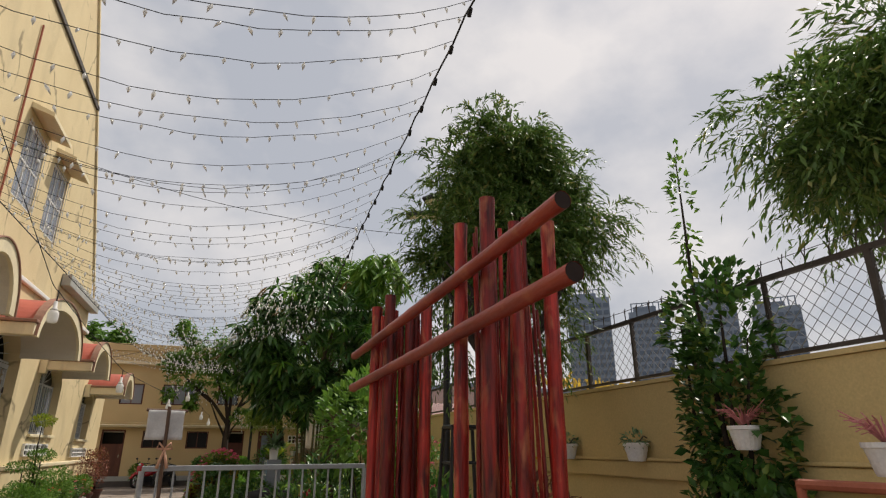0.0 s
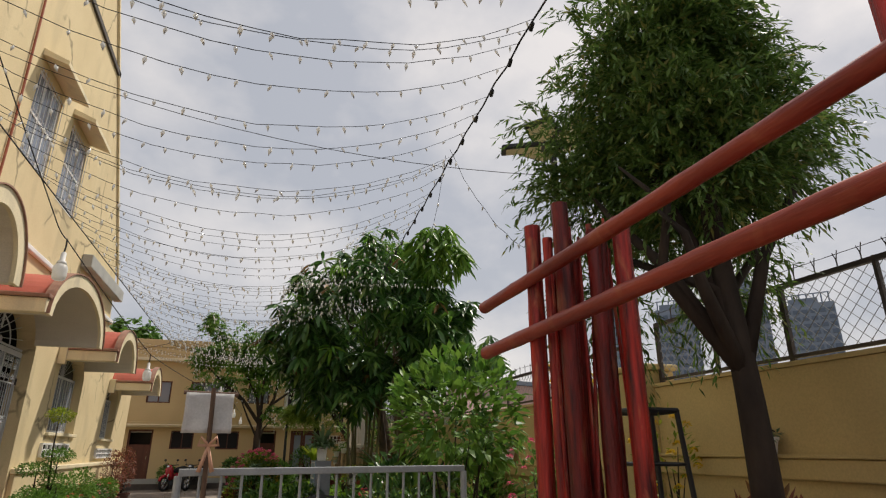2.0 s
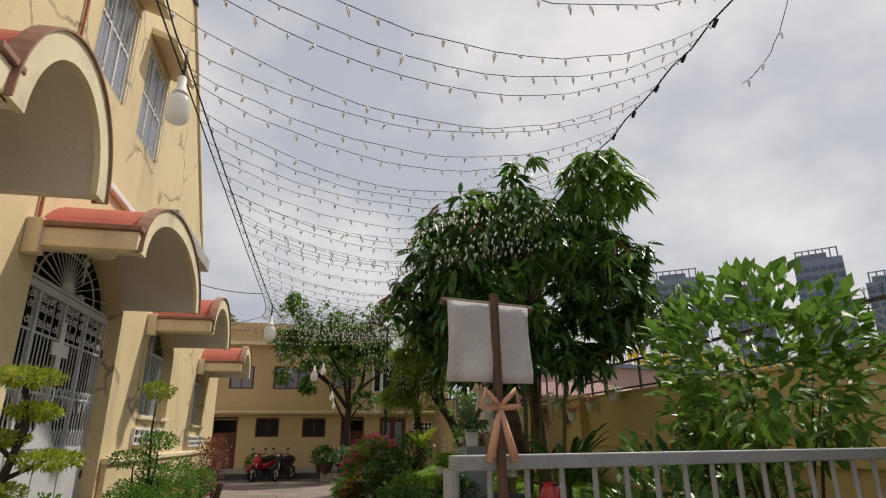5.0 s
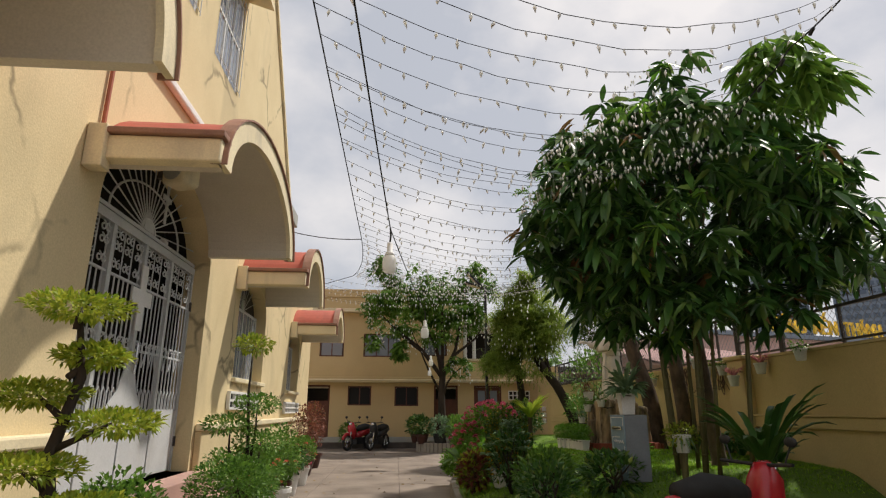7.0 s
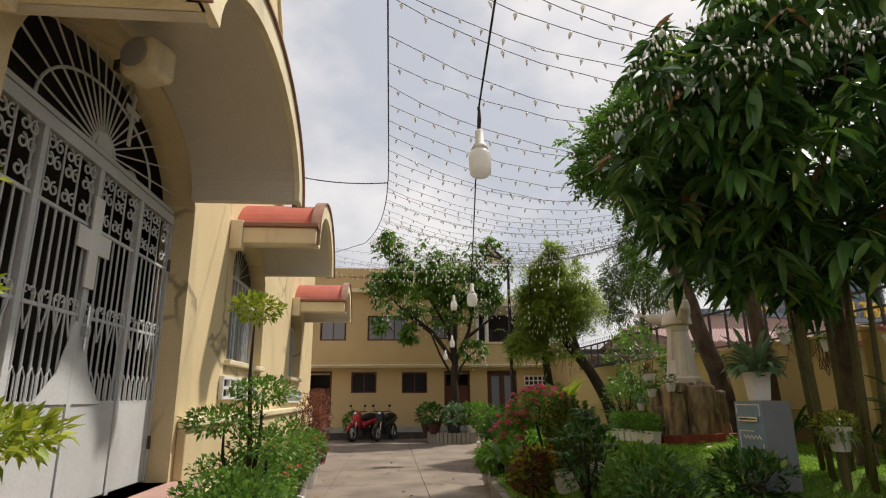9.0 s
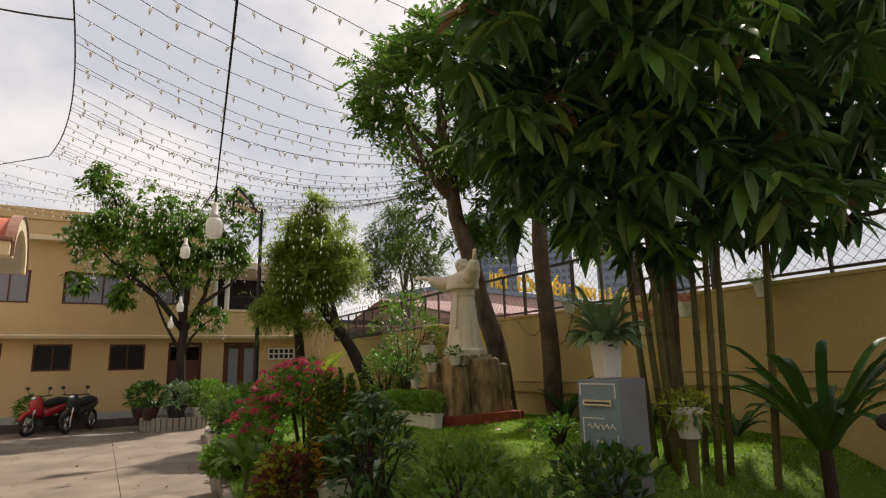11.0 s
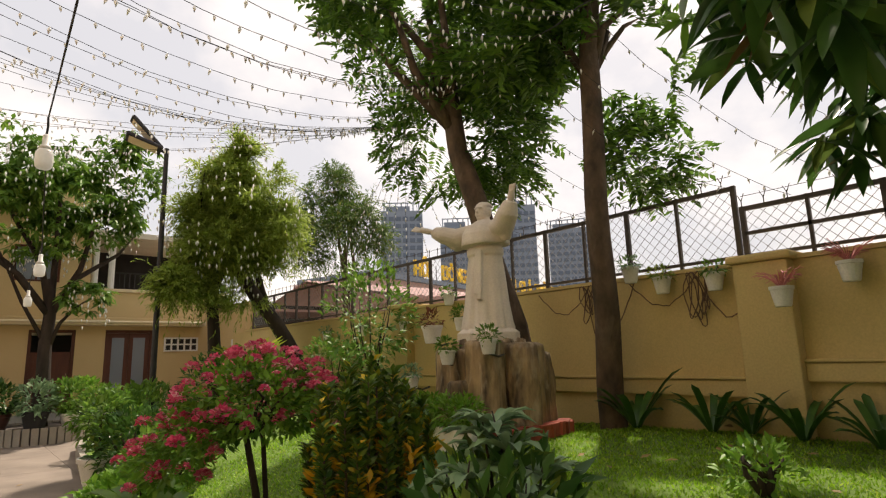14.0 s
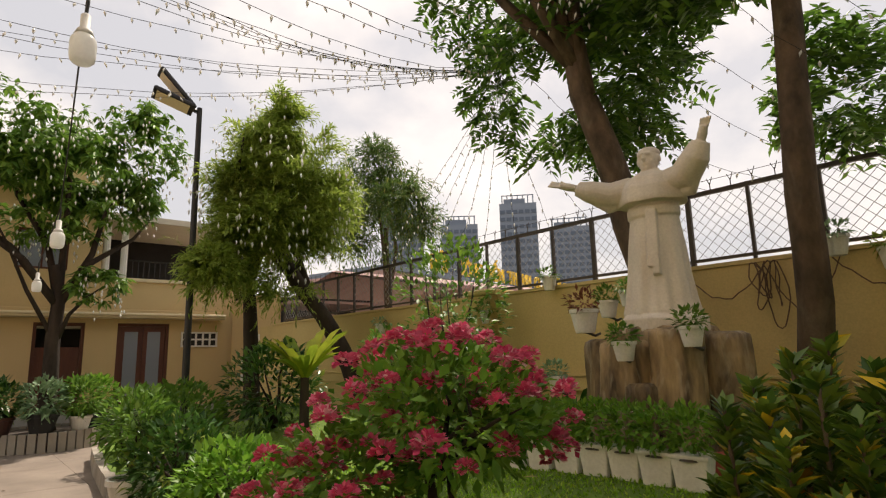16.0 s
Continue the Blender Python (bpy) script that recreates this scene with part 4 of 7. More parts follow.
for i, (a, b, z0, z1) in enumerate((*LOWER_W, *UPPER_W)):
    up = i >= 2
    w = thing("house_window", "brown-framed upper window with pale blinds" if up else "house window with a wooden frame, its open dark painted on the panes", "window", group="house windows", kind="structure")
    f, t = Shape(), 0.05
    f.box(a, HY + 0.03, z0, a + t, HY + 0.1, z1).box(b - t, HY + 0.03, z0, b, HY + 0.1, z1).box(a + t, HY + 0.03, z0, b - t, HY + 0.1, z0 + t).box(a + t, HY + 0.03, z1 - t, b - t, HY + 0.1, z1)
    part("window_frame", f, M_WOOD, w)
    n = 3 if b - a > 1.3 else 2
    for k in range(n):
        x0, x1 = a + t + (b - a - 2 * t) * k / n, a + t + (b - a - 2 * t) * (k + 1) / n
        # Lower panes are painted near-black for the dark of an open window.
        part("pane", Shape().box(x0 + 0.02, HY + 0.06, z0 + t, x1 - 0.02, HY + 0.07, z1 - t), (M_FROST if up else M_PANE), w)
        if k:
            part("mullion", Shape().box(x0 - 0.018, HY + 0.04, z0 + t, x0 + 0.018, HY + 0.09, z1 - t), M_WOOD, w)
        if up:
            part("blind", Shape().box(x0 + 0.03, HY + 0.09, z0 + t + 0.3, x1 - 0.03, HY + 0.1, z1 - t), M_WHITE, w)
    # The unlit room is only a sheet painted near-black.
    part("room_behind", Shape().box(a - 0.2, HY + 0.5, z0 - 0.2, b + 0.2, HY + 0.6, z1 + 0.2), M_SHADE, w)
hv = thing("house_vent", "white pierced vent block beside the glazed door", "vent", kind="structure")
g = Shape()
for k in range(6):
    g.box(3.5 + k * 0.17 - 0.02, HY - 0.05, 1.86, 3.5 + k * 0.17 + 0.02, HY - 0.004, 2.2)
for z in (1.86, 2.03, 2.2):
    g.box(3.48, HY - 0.051, z - 0.02, 4.37, HY - 0.003, z + 0.02)
part("grid", g, M_WHITE, hv)
# Near-black sheet paints the shade behind the grid.
part("hollow", Shape().box(3.5, HY - 0.012, 1.86, 4.35, HY - 0.003, 2.2), M_SHADE, hv)
# return wall and side yard between the house and the boundary wall
structure("side_yard_wall", Shape().box(4.62, 27.2, 0, 4.8, HY - 0.37, 3.0), M_HOUSE, "yellow return wall with notices beside the house", "wall")
for k, (y, z) in enumerate(((28.7, 1.5), (28.7, 1.28), (28.7, 1.06), (27.8, 2.0))):
    part_of = thing("notice_plate", "small white plate fixed to the yellow wall", "plate", (4.6, y, z), "notice plates")
    soften(part("plate", Shape().box(-0.02, -0.24, -0.08, 0.018, 0.24, 0.08), M_WHITE, part_of), 0.01)
yard = thing("side_yard_gate", "dark steel gate with bars between wall and house", "gate", kind="structure")
g = Shape()
for k in range(14):
    g.tube([(4.85 + k * 0.13, 27.1, 0), (4.85 + k * 0.13, 27.1, 2.6)], 0.018, 5)
for z in (0.15, 1.3, 2.55):
    g.box(4.8, 27.07, z - 0.025, 6.7, 27.13, z + 0.025)
part("bars", g, M_BLACK, yard)
part("lower_panel", Shape().box(4.85, 27.14, 0.1, 6.6, 27.16, 1.1), M_WHITE, yard)
part("canopy", Shape().box(4.8, 26.4, 2.7, 6.9, 29.0, 2.76), M_METALROOF, yard)
# Shade at the yard's end is painted as a near-black wall colour.
structure("side_yard_backdrop", Shape().box(4.8, 29.9, 0, 9, 30.1, 3.2), M_SHADE, "end wall of the side yard, painted near-black for shade", "wall")

# ---- boundary wall with its fence ----
BX = 4.36
wall = thing("boundary_wall", "ochre rendered boundary wall with ledges and piers", "wall", kind="structure")
part("wall_body", Shape().box(BX, -6, 0, BX + 0.2, 26.6, 2.2), M_OCHRE, wall)
part("wall_end", Shape().box(BX, 26.603, 0, BX + 0.44, 27.3, 2.2), M_OCHRE, wall)
for y0, y1, z in ((-6, 6.42, 1.52), (6.9, 14.62, 1.36), (15.06, 19.84, 1.22), (20.26, 26.6, 1.22)):
    soften(part("ledge", Shape().box(BX - 0.055, y0, z - 0.15, BX - 0.003, y1, z), M_OCHRE, wall), 0.015)
    soften(part("ledge_lip", Shape().box(BX - 0.075, y0, z + 0.003, BX - 0.003, y1, z + 0.03), M_OCHRE, wall), 0.008)
    part("coping", Shape().box(BX - 0.02, y0, 2.204, BX + 0.22, y1, 2.24), M_OCHRE, wall)
for y0, y1, z in ((6.42, 6.9, 2.38), (14.62, 15.06, 2.2), (19.84, 20.26, 2.22)):
    soften(part("pier", Shape().box(BX - 0.14, y0, 0.0, BX + 0.26, y1, z), M_OCHRE, wall), 0.012)
    soften(part("pier_cap", Shape().box(BX - 0.18, y0 - 0.04, z + 0.003, BX + 0.3, y1 + 0.04, z + 0.07), M_OCHRE, wall), 0.02)


def fence_run(y0, y1, z0, z1, step, x=BX + 0.08, mid=False):
    f = thing("wall_fence", "rusty steel fence frame with chain-link mesh on the wall", "fence", group="wall fences", kind="structure")
    part("top_rail", Shape().box(x - 0.02, y0, z1 - 0.038, x + 0.02, y1, z1), M_FENCE, f)
    part("bottom_rail", Shape().box(x - 0.016, y0, z0, x + 0.016, y1, z0 + 0.028), M_FENCE, f)
    if mid:
        part("middle_rail", Shape().box(x - 0.018, y0, z1 - 0.26, x + 0.018, y1, z1 - 0.23), M_FENCE, f)
    n = max(1, round((y1 - y0) / step))
    for k in range(n + 1):
        y = y0 + (y1 - y0) * k / n
        part("post", Shape().box(x - 0.018, y - (0.022 if k % 2 == 0 else 0.013), z0 - 0.03, x + 0.018, y + (0.022 if k % 2 == 0 else 0.013), z1 + 0.003), M_FENCE, f)
    h = z1 - z0
    cell = 0.105
    m = Shape()
    k = y0 - h
    while k < y1:
        for s in (1, -1):
            a, b = (k, z0), (k + h, z1)
            lo, hi = max(a[0], y0), min(b[0], y1)
            if hi > lo:
                za, zb = z0 + (lo - k), z0 + (hi - k)
                if s < 0:
                    za, zb = z0 + z1 - za, z0 + z1 - zb
                m.tube([(x + s * 0.003, lo, za), (x + s * 0.003, hi, zb)], 0.0032, 3, False)
        k += cell
    part("chain_link", m, M_LINK, f, "diamond wire mesh", kind="stuff")
    sp = Shape()
    y = y0 + 0.1
    while y < y1:
        sp.tube([(x, y, z1), (x, y, z1 + 0.07)], 0.005, 4)
        for s in (-1, 1):
            sp.tube([(x, y, z1 + 0.05), (x + s * 0.02, y + s * 0.035, z1 + 0.12)], 0.004, 4)
        y += 0.19
    sp.tube([(x, y0, z1 + 0.1), (x, y1, z1 + 0.1)], 0.003, 4)
    part("barbs", sp, M_FENCE, f, "barbed spikes along the top")


fence_run(15.06, 26.2, 2.28, 2.95, 0.556)
fence_run(6.95, 13.9, 2.28, 2.74, 1.1)
fence_run(13.95, 15.0, 2.28, 2.74, 0.52, mid=True)
fence_run(-5.0, 6.38, 2.27, 2.88, 0.8)

# pipes, coils and dead stems hanging on the wall
for y in (16.62, 15.42):
    coil = thing("wall_cable_coil", "tangle of thin brown cables hanging on the ochre wall", "cable", (BX - 0.03, y, 2.2), "wall cable coils")
    for k in range(6):
        d, w, o = rnd.uniform(0.25, 0.62), rnd.uniform(0.02, 0.06), rnd.uniform(-0.1, 0.1)
        part("loop", Shape().tube([(-0.012 - 0.004 * k, o + (w + 0.012 * math.sin(5 * i + k)) * math.sin(math.pi * 2 * i / 18) + 0.05 * math.sin(i * 0.35 + k), -d / 2 + d / 2 * math.cos(math.pi * 2 * i / 18)) for i in range(19)], 0.0055, 5), M_POLEWOOD, coil)
    for k, s in ((0, 0.4), (1, 0.25)):
        part("swag", Shape().tube([(-0.03, (0.55 + 0.15 * k) * i / 12 * (1 if k else -1), -s * math.sin(math.pi * i / 12) - 0.04 + 0.012 * math.sin(i * 2.1)) for i in range(13)], 0.0055, 5), M_POLEWOOD, coil)

# ---- distance: pink shed roof, sign letters, towers ----
shed = thing("neighbour_shed", "low neighbour shed with faded pink wall and sheet roof", "building", kind="structure")
part("wall", Shape().box(7.5, 24, 0, 12, 24.2, 2.9), M_PINKWALL, shed)
part("side_wall", Shape().box(7.5, 24.2, 0, 7.7, 34, 2.9), M_PINKWALL, shed)
rs = Shape()
for k in range(18):
    x = 7.1 + k * 0.27
    rs.add([(x, 23.7, 2.85), (x + 0.26, 23.7, 2.85), (x + 0.26, 29, 3.8), (x, 29, 3.8), (x, 23.7, 2.92), (x + 0.26, 23.7, 2.92), (x + 0.26, 29, 3.87), (x, 29, 3.87), (x + 0.13, 23.7, 2.96), (x + 0.13, 29, 3.91)],
           [(3, 2, 1, 0), (4, 8, 9, 7), (8, 5, 6, 9), (0, 1, 5, 8, 4), (2, 3, 7, 9, 6)])
part("roof_sheet", rs, M_METALROOF, shed, "corrugated pinkish roof sheets")
part("rear_roof", Shape().add([(7.1, 29, 3.85), (12.0, 29, 3.85), (12.0, 34, 2.9), (7.1, 34, 2.9)], [(0, 1, 2, 3)]), M_METALROOF, shed)
annex = thing("sign_building", "long low building carrying yellow roof letters", "building", kind="structure")
A0, A1 = Vector((20.1, 40.9, 0)), Vector((39.6, 46.5, 0))
t = (A1 - A0).normalized()
nrm = Vector((t.y, -t.x, 0))
ab = Shape()
q = [A0 - t * 4, A1 + t * 9, A1 + t * 9 - nrm * 6, A0 - t * 4 - nrm * 6]
ab.add([*q, *[p + Vector((0, 0, 6.0)) for p in q]], [(3, 2, 1, 0), (4, 5, 6, 7), (0, 1, 5, 4), (1, 2, 6, 5), (2, 3, 7, 6), (3, 0, 4, 7)])
part("wall", ab, M_PINKWALL, annex)
part("eaves", Shape().add([*[p + nrm * 0.3 + Vector((0, 0, 6.01)) for p in q], *[p + nrm * 0.3 + Vector((0, 0, 6.28)) for p in q]], [(3, 2, 1, 0), (4, 5, 6, 7), (0, 1, 5, 4), (1, 2, 6, 5), (2, 3, 7, 6), (3, 0, 4, 7)]), M_TOWER, annex)
for k in range(11):
    p0 = A0 + t * (k * 2.6 + 0.3) + nrm * 0.02
    p1 = p0 + t * 1.5
    part("window", Shape().add([p0 + Vector((0, 0, 2.6)), p1 + Vector((0, 0, 2.6)), p1 + Vector((0, 0, 4.0)), p0 + Vector((0, 0, 4.0)), p0 - nrm * 0.05 + Vector((0, 0, 2.6)), p1 - nrm * 0.05 + Vector((0, 0, 2.6)), p1 - nrm * 0.05 + Vector((0, 0, 4.0)), p0 - nrm * 0.05 + Vector((0, 0, 4.0))],
         [(0, 1, 2, 3), (0, 4, 5, 1), (1, 5, 6, 2), (2, 6, 7, 3), (3, 7, 4, 0)]), M_TOWERWIN, annex)
sign = thing("roof_letters", "large yellow capital letters standing on a roof edge", "sign")
WORDS = "HỘI DÒNG MẾN THÁNH GIÁ THỦ THIÊM"
PITCH = (A1 - A0).length / 27
turn = Matrix(((t.x, 0, nrm.x, 0), (t.y, 0, nrm.y, 0), (0, 1, 0, 0), (0, 0, 0, 1)))
for k, ch in enumerate(WORDS):
    p = A0 + t * PITCH * k + nrm * 0.2
    part("strut", Shape().tube([p + Vector((0.1, 0, 6.2)), p + Vector((0.1, 0, 7.2))], 0.03, 5), M_FENCE, sign)
    if ch == " ":
        continue
    txt = bpy.data.curves.new("letter", "FONT")
    txt.body, txt.size, txt.extrude, txt.offset = ch, 1.35, 0.08, 0.025
    tob = new("letter_curve", txt)
    lm = bpy.data.meshes.new_from_object(tob.evaluated_get(bpy.context.evaluated_depsgraph_get()))
    bpy.data.objects.remove(tob)
    lo = part("letter", lm, M_YELLOW, sign)
    lo.matrix_basis = Matrix.Translation(p + Vector((0, 0, 6.42))) @ turn @ Matrix.Diagonal((0.85, 1, 1, 1))


def tower(az0, az1, elev, dist=260.0):
    eye = Vector((-0.5, 8.0, 1.5))
    a0, a1 = radians(az0), radians(az1)
    am = (a0 + a1) / 2
    c = eye + Vector((math.sin(am), math.cos(am), 0)) * dist
    w = 2 * dist * math.tan((a1 - a0) / 2)
    h = dist * math.tan(radians(elev)) + 1.5
    # Wall and windows carry the haze in their paint.
    tw = thing("tower_block", "tall high-rise with rows of windows, haze painted in as grey-blue", "tower", (c.x, c.y, 0), "distant towers", rz=-math.degrees(am))
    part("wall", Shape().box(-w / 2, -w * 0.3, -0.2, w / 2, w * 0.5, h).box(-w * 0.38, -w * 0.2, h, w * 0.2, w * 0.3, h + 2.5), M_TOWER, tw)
    crown = Shape()
    for k in range(7):
        x = -w * 0.42 + w * 0.84 * k / 6
        crown.box(x - 0.25, -w * 0.22, h + 0.003, x + 0.25, -w * 0.2, h + 4.2)
    crown.box(-w * 0.44, -w * 0.22, h + 3.8, w * 0.44, -w * 0.2, h + 4.2)
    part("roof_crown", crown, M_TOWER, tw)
    rows, cols = 16, 6
    for j in range(rows):
        z = h * (0.18 + 0.8 * j / rows)
        for i in range(cols):
            x = -w / 2 + w * (i + 0.5) / cols
            if not tower.win or tower.win[0] != (round(w, 2), rows):
                tower.win = [(round(w, 2), rows), Shape().box(-w / cols * 0.36, -0.3, 0, w / cols * 0.36, 0, h * 0.8 / rows * 0.55).mesh("window")]
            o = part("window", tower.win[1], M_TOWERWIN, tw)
            o.location = (x, -w * 0.3, z)
    return tw


tower.win = None
for a0, a1, e in ((33.2, 37.3, 13.9), (39.1, 42.7, 12.3), (45.0, 48.6, 14.1), (49.8, 53.6, 11.6)):
    tower(a0, a1, e)


# ---- trees ----
def limbs(sh, start, r0, ends, bend=0.15):
    """Tapered limbs from start to each end."""
    for e in ends:
        a, b = Vector(start), Vector(e)
        m1 = a.lerp(b, 0.35) + Vector((rnd.uniform(-bend, bend), rnd.uniform(-bend, bend), bend))
        m2 = a.lerp(b, 0.7) + Vector((rnd.uniform(-bend, bend), rnd.uniform(-bend, bend), bend * 0.6))
        sh.tube([a, m1, m2, b], [r0, r0 * 0.75, r0 * 0.5, r0 * 0.16], 7)


def trunk_path(sh, pts, r0, r1, sides=10):
    n = 14
    v = [Vector(p) for p in pts]
    out = []
    for i in range(n + 1):
        u = i / n * (len(v) - 1)
        k = min(int(u), len(v) - 2)
        p = v[k].lerp(v[k + 1], u - k)
        out.append(p + Vector((noise.noise(p * 1.3), noise.noise(p * 1.3 + Vector((9, 0, 0))), 0)) * r0 * 0.35)
    rr = [r0 + (r1 - r0) * i / n for i in range(n + 1)]
    rr[0] *= 1.35
    sh.tube(out, rr, sides)


def whorls(n_clusters, per, balls, L, W, mat, parent, hang=0.55, name="crown", keep=0.72, hollow=0.55, fine=False):
    """Long pointed leaves in drooping whorls."""
    P = np.concatenate([in_ball(int(n_clusters * w), c, r, hollow)[0] for c, r, w in balls])
    P = P[gaps(P, 1.1, keep)]
    B = np.repeat(P, per, 0) + rng.normal(0, 0.02, (len(P) * per, 3))
    D = rng.normal(0, 1, (len(B), 3))
    D[:, 2] = D[:, 2] * 0.35 - hang
    l = rng.uniform(L[0], L[1], len(B))
    return (fine_leaves if fine else leaves)(name, B, D, l, l * W, mat, parent, 0.22, 0.2)


def fronds(n, balls, length, leaflet, mat, parent, pairs=8, name="crown", hang=0.15, keep=0.7, hollow=0.5, narrow=0.4):
    """Feathered leaves: pairs of leaflets along a short stalk."""
    P = np.concatenate([in_ball(int(n * w), c, r, hollow)[0] for c, r, w in balls])
    C = np.concatenate([np.tile(np.array(c), (int(n * w), 1)) for c, r, w in balls])[:len(P)]
    ok = gaps(P, 1.2, keep)
    P, C = P[ok], C[ok]
    A = unit(unit(P - C) * 0.7 + rng.normal(0, 0.55, P.shape) - np.array([0, 0, hang]))
    S = unit(np.cross(A, rng.normal(0, 0.25, P.shape) + np.array([0, 0, 1.0])))
    ln = rng.uniform(0.7, 1.2, len(P)) * length
    bs, ds = [], []
    for k in range(pairs):
        u = (k + 0.6) / pairs
        base = P + A * (ln * u)[:, None] - np.array([0, 0, 1.0]) * (ln * u * u * hang)[:, None]
        for s in (-1, 1):
            bs.append(base)
            ds.append(A * 0.5 + S * s)
    B, D = np.concatenate(bs), np.concatenate(ds)
    l = rng.uniform(0.75, 1.15, len(B)) * leaflet
    return leaves(name, B, D + rng.normal(0, 0.12, D.shape), l, l * narrow, mat, parent, 0.12, 0.15)


def sprays(n, balls, length, mat, parent, needles=12, name="crown", hang=0.7, keep=0.7, size=0.055, hollow=0.35, width=0.14, lift=0.25):
    """Hanging twigs set with narrow leaves."""
    P = np.concatenate([in_ball(int(n * w), c, r, hollow)[0] for c, r, w in balls])
    C = np.concatenate([np.tile(np.array(c), (int(n * w), 1)) for c, r, w in balls])[:len(P)]
    ok = gaps(P, 1.3, keep)
    P, C = P[ok], C[ok]
    out = unit(P - C)
    A = unit(out * 0.9 + rng.normal(0, 0.4, P.shape) + np.array([0, 0, lift]))
    ln = rng.uniform(0.6, 1.3, len(P)) * length
    bs, ds = [], []
    for k in range(needles):
        u = (k + 0.4) / needles
        p = P + A * (ln * u)[:, None] - np.array([0, 0, 1.0]) * (ln * u * u * hang)[:, None]
        d = unit(A - np.array([0, 0, 1.0]) * (2 * u * hang))
        bs.append(p)
        ds.append(d + rng.normal(0, 0.45, P.shape))
    B, D = np.concatenate(bs), np.concatenate(ds)
    l = rng.uniform(0.7, 1.4, len(B)) * size
    return leaves(name, B, D, l, l * width, mat, parent, 0.1, 0.1)


def clumps(c, r, n, size, seed):
    """Small crown balls strewn through an ellipsoid, for an uneven outline."""
    g = random.Random(seed)
    out = []
    for k in range(n):
        d = Vector((g.gauss(0, 1), g.gauss(0, 1), g.gauss(0, 1))).normalized() * g.uniform(0.35, 0.95)
        s = size * g.uniform(0.7, 1.25)
        out.append(((c[0] + d.x * r[0], c[1] + d.y * r[1], c[2] + d.z * r[2]), (s, s, s * 0.85), 1.0 / n))
    return out


# big multi-stemmed tree with long hanging leaves
big = thing("tree", "multi-stemmed tree with long drooping dark green leaves and fairy lights", "tree", (0, 0, 0))
BC = [((2.45, 12.75, 3.95), (1.95, 1.75, 1.55), 0.46), ((2.85, 13.0, 5.25), (1.15, 1.15, 0.95), 0.16), ((1.15, 12.5, 3.55), (0.8, 0.9, 0.95), 0.1), ((2.5, 12.8, 2.85), (1.5, 1.3, 0.6), 0.12), ((4.2, 12.5, 3.75), (1.25, 1.0, 0.8), 0.16)]
for k in range(7):
    a = k * 2.4
    q = 0.34 * (0.4 + 0.07 * k)
    x, y = 2.42 + q * math.cos(a), 12.9 + q * math.sin(a)
    tip = (2.45 + 0.9 * math.cos(a), 12.9 + 0.9 * math.sin(a), 3.9 + 0.12 * k)
    st = Shape()
    st.tube([(x, y, lawn_z(x, y) - 0.05), (x + 0.05 * math.cos(a), y + 0.05 * math.sin(a), 1.5), (x + 0.1 * math.cos(a), y + 0.1 * math.sin(a), 2.5), tip], [0.027, 0.025, 0.02, 0.007], 8)
    for z in (0.95, 1.3, 1.7, 2.1, 2.45):
        u = (z - 1.5) * 0.05
        st.tube([(x + (0.05 + u) * math.cos(a), y + (0.05 + u) * math.sin(a), z - 0.012), (x + (0.05 + u) * math.cos(a), y + (0.05 + u) * math.sin(a), z + 0.012)], 0.028, 8)
    part("stem", st, M_STEM, big, "", True)
fork = Shape()
trunk_path(fork, [(3.05, 13.5, 0.6), (2.95, 13.4, 1.6), (2.75, 13.2, 2.6), (2.6, 13.0, 3.6)], 0.1, 0.05)
limbs(fork, (2.75, 13.2, 2.7), 0.04, [(1.3, 12.5, 3.7), (2.3, 12.0, 4.3), (3.9, 12.6, 3.9), (2.9, 13.1, 5.3), (1.9, 13.4, 4.6), (3.5, 13.6, 4.6)])
part("trunk", fork, M_BARKPALE, big, "brown leaning trunk behind the stems", True)
whorls(1300, 9, BC, (0.2, 0.37), 0.27, L_BIG, big, keep=0.74, fine=True)
whorls(110, 7, BC, (0.18, 0.3), 0.24, L_BRIGHT, big, name="young_leaves", hollow=0.9, keep=0.5, fine=True)
whorls(60, 4, BC, (0.2, 0.34), 0.22, L_DRY, big, name="withered_leaves", hollow=0.4, keep=0.7, fine=True)
wl_b = thing("tree", "slender bamboo-like shoot with hanging pointed leaves", "tree")
st = Shape()
st.tube([(2.9, 12.6, 0.4), (3.1, 12.5, 3.0), (3.4, 12.2, 4.8), (3.5, 12.0, 5.8), (3.75, 11.9, 6.0)], [0.03, 0.025, 0.016, 0.01, 0.005], 6)
part("trunk", st, M_STEM, wl_b)
whorls(80, 7, [((3.65, 12.0, 5.45), (0.6, 0.5, 0.6), 1.0)], (0.28, 0.44), 0.22, L_MID, wl_b, hang=0.9, keep=0.9, fine=True)
# two tall trees by the statue with feathered leaves
t2 = thing("tree", "tall tree with leaning brown trunk and feathered green leaves", "tree", group="feather-leaved trees")
st = Shape()
trunk_path(st, [(3.95, 17.2, 0.5), (3.88, 17.3, 1.6), (3.62, 17.5, 3.0), (3.42, 17.7, 4.0), (3.3, 17.8, 5.4)], 0.17, 0.1, 14)
limbs(st, (3.4, 17.7, 4.1), 0.07, [(2.4, 17.8, 5.6), (2.4, 18.9, 6.0), (4.4, 18.9, 5.6), (3.2, 17.5, 6.4), (2.2, 18.2, 6.3), (3.5, 18.6, 7.0)])
part("trunk", st, M_BARKPALE, t2, smooth=True)
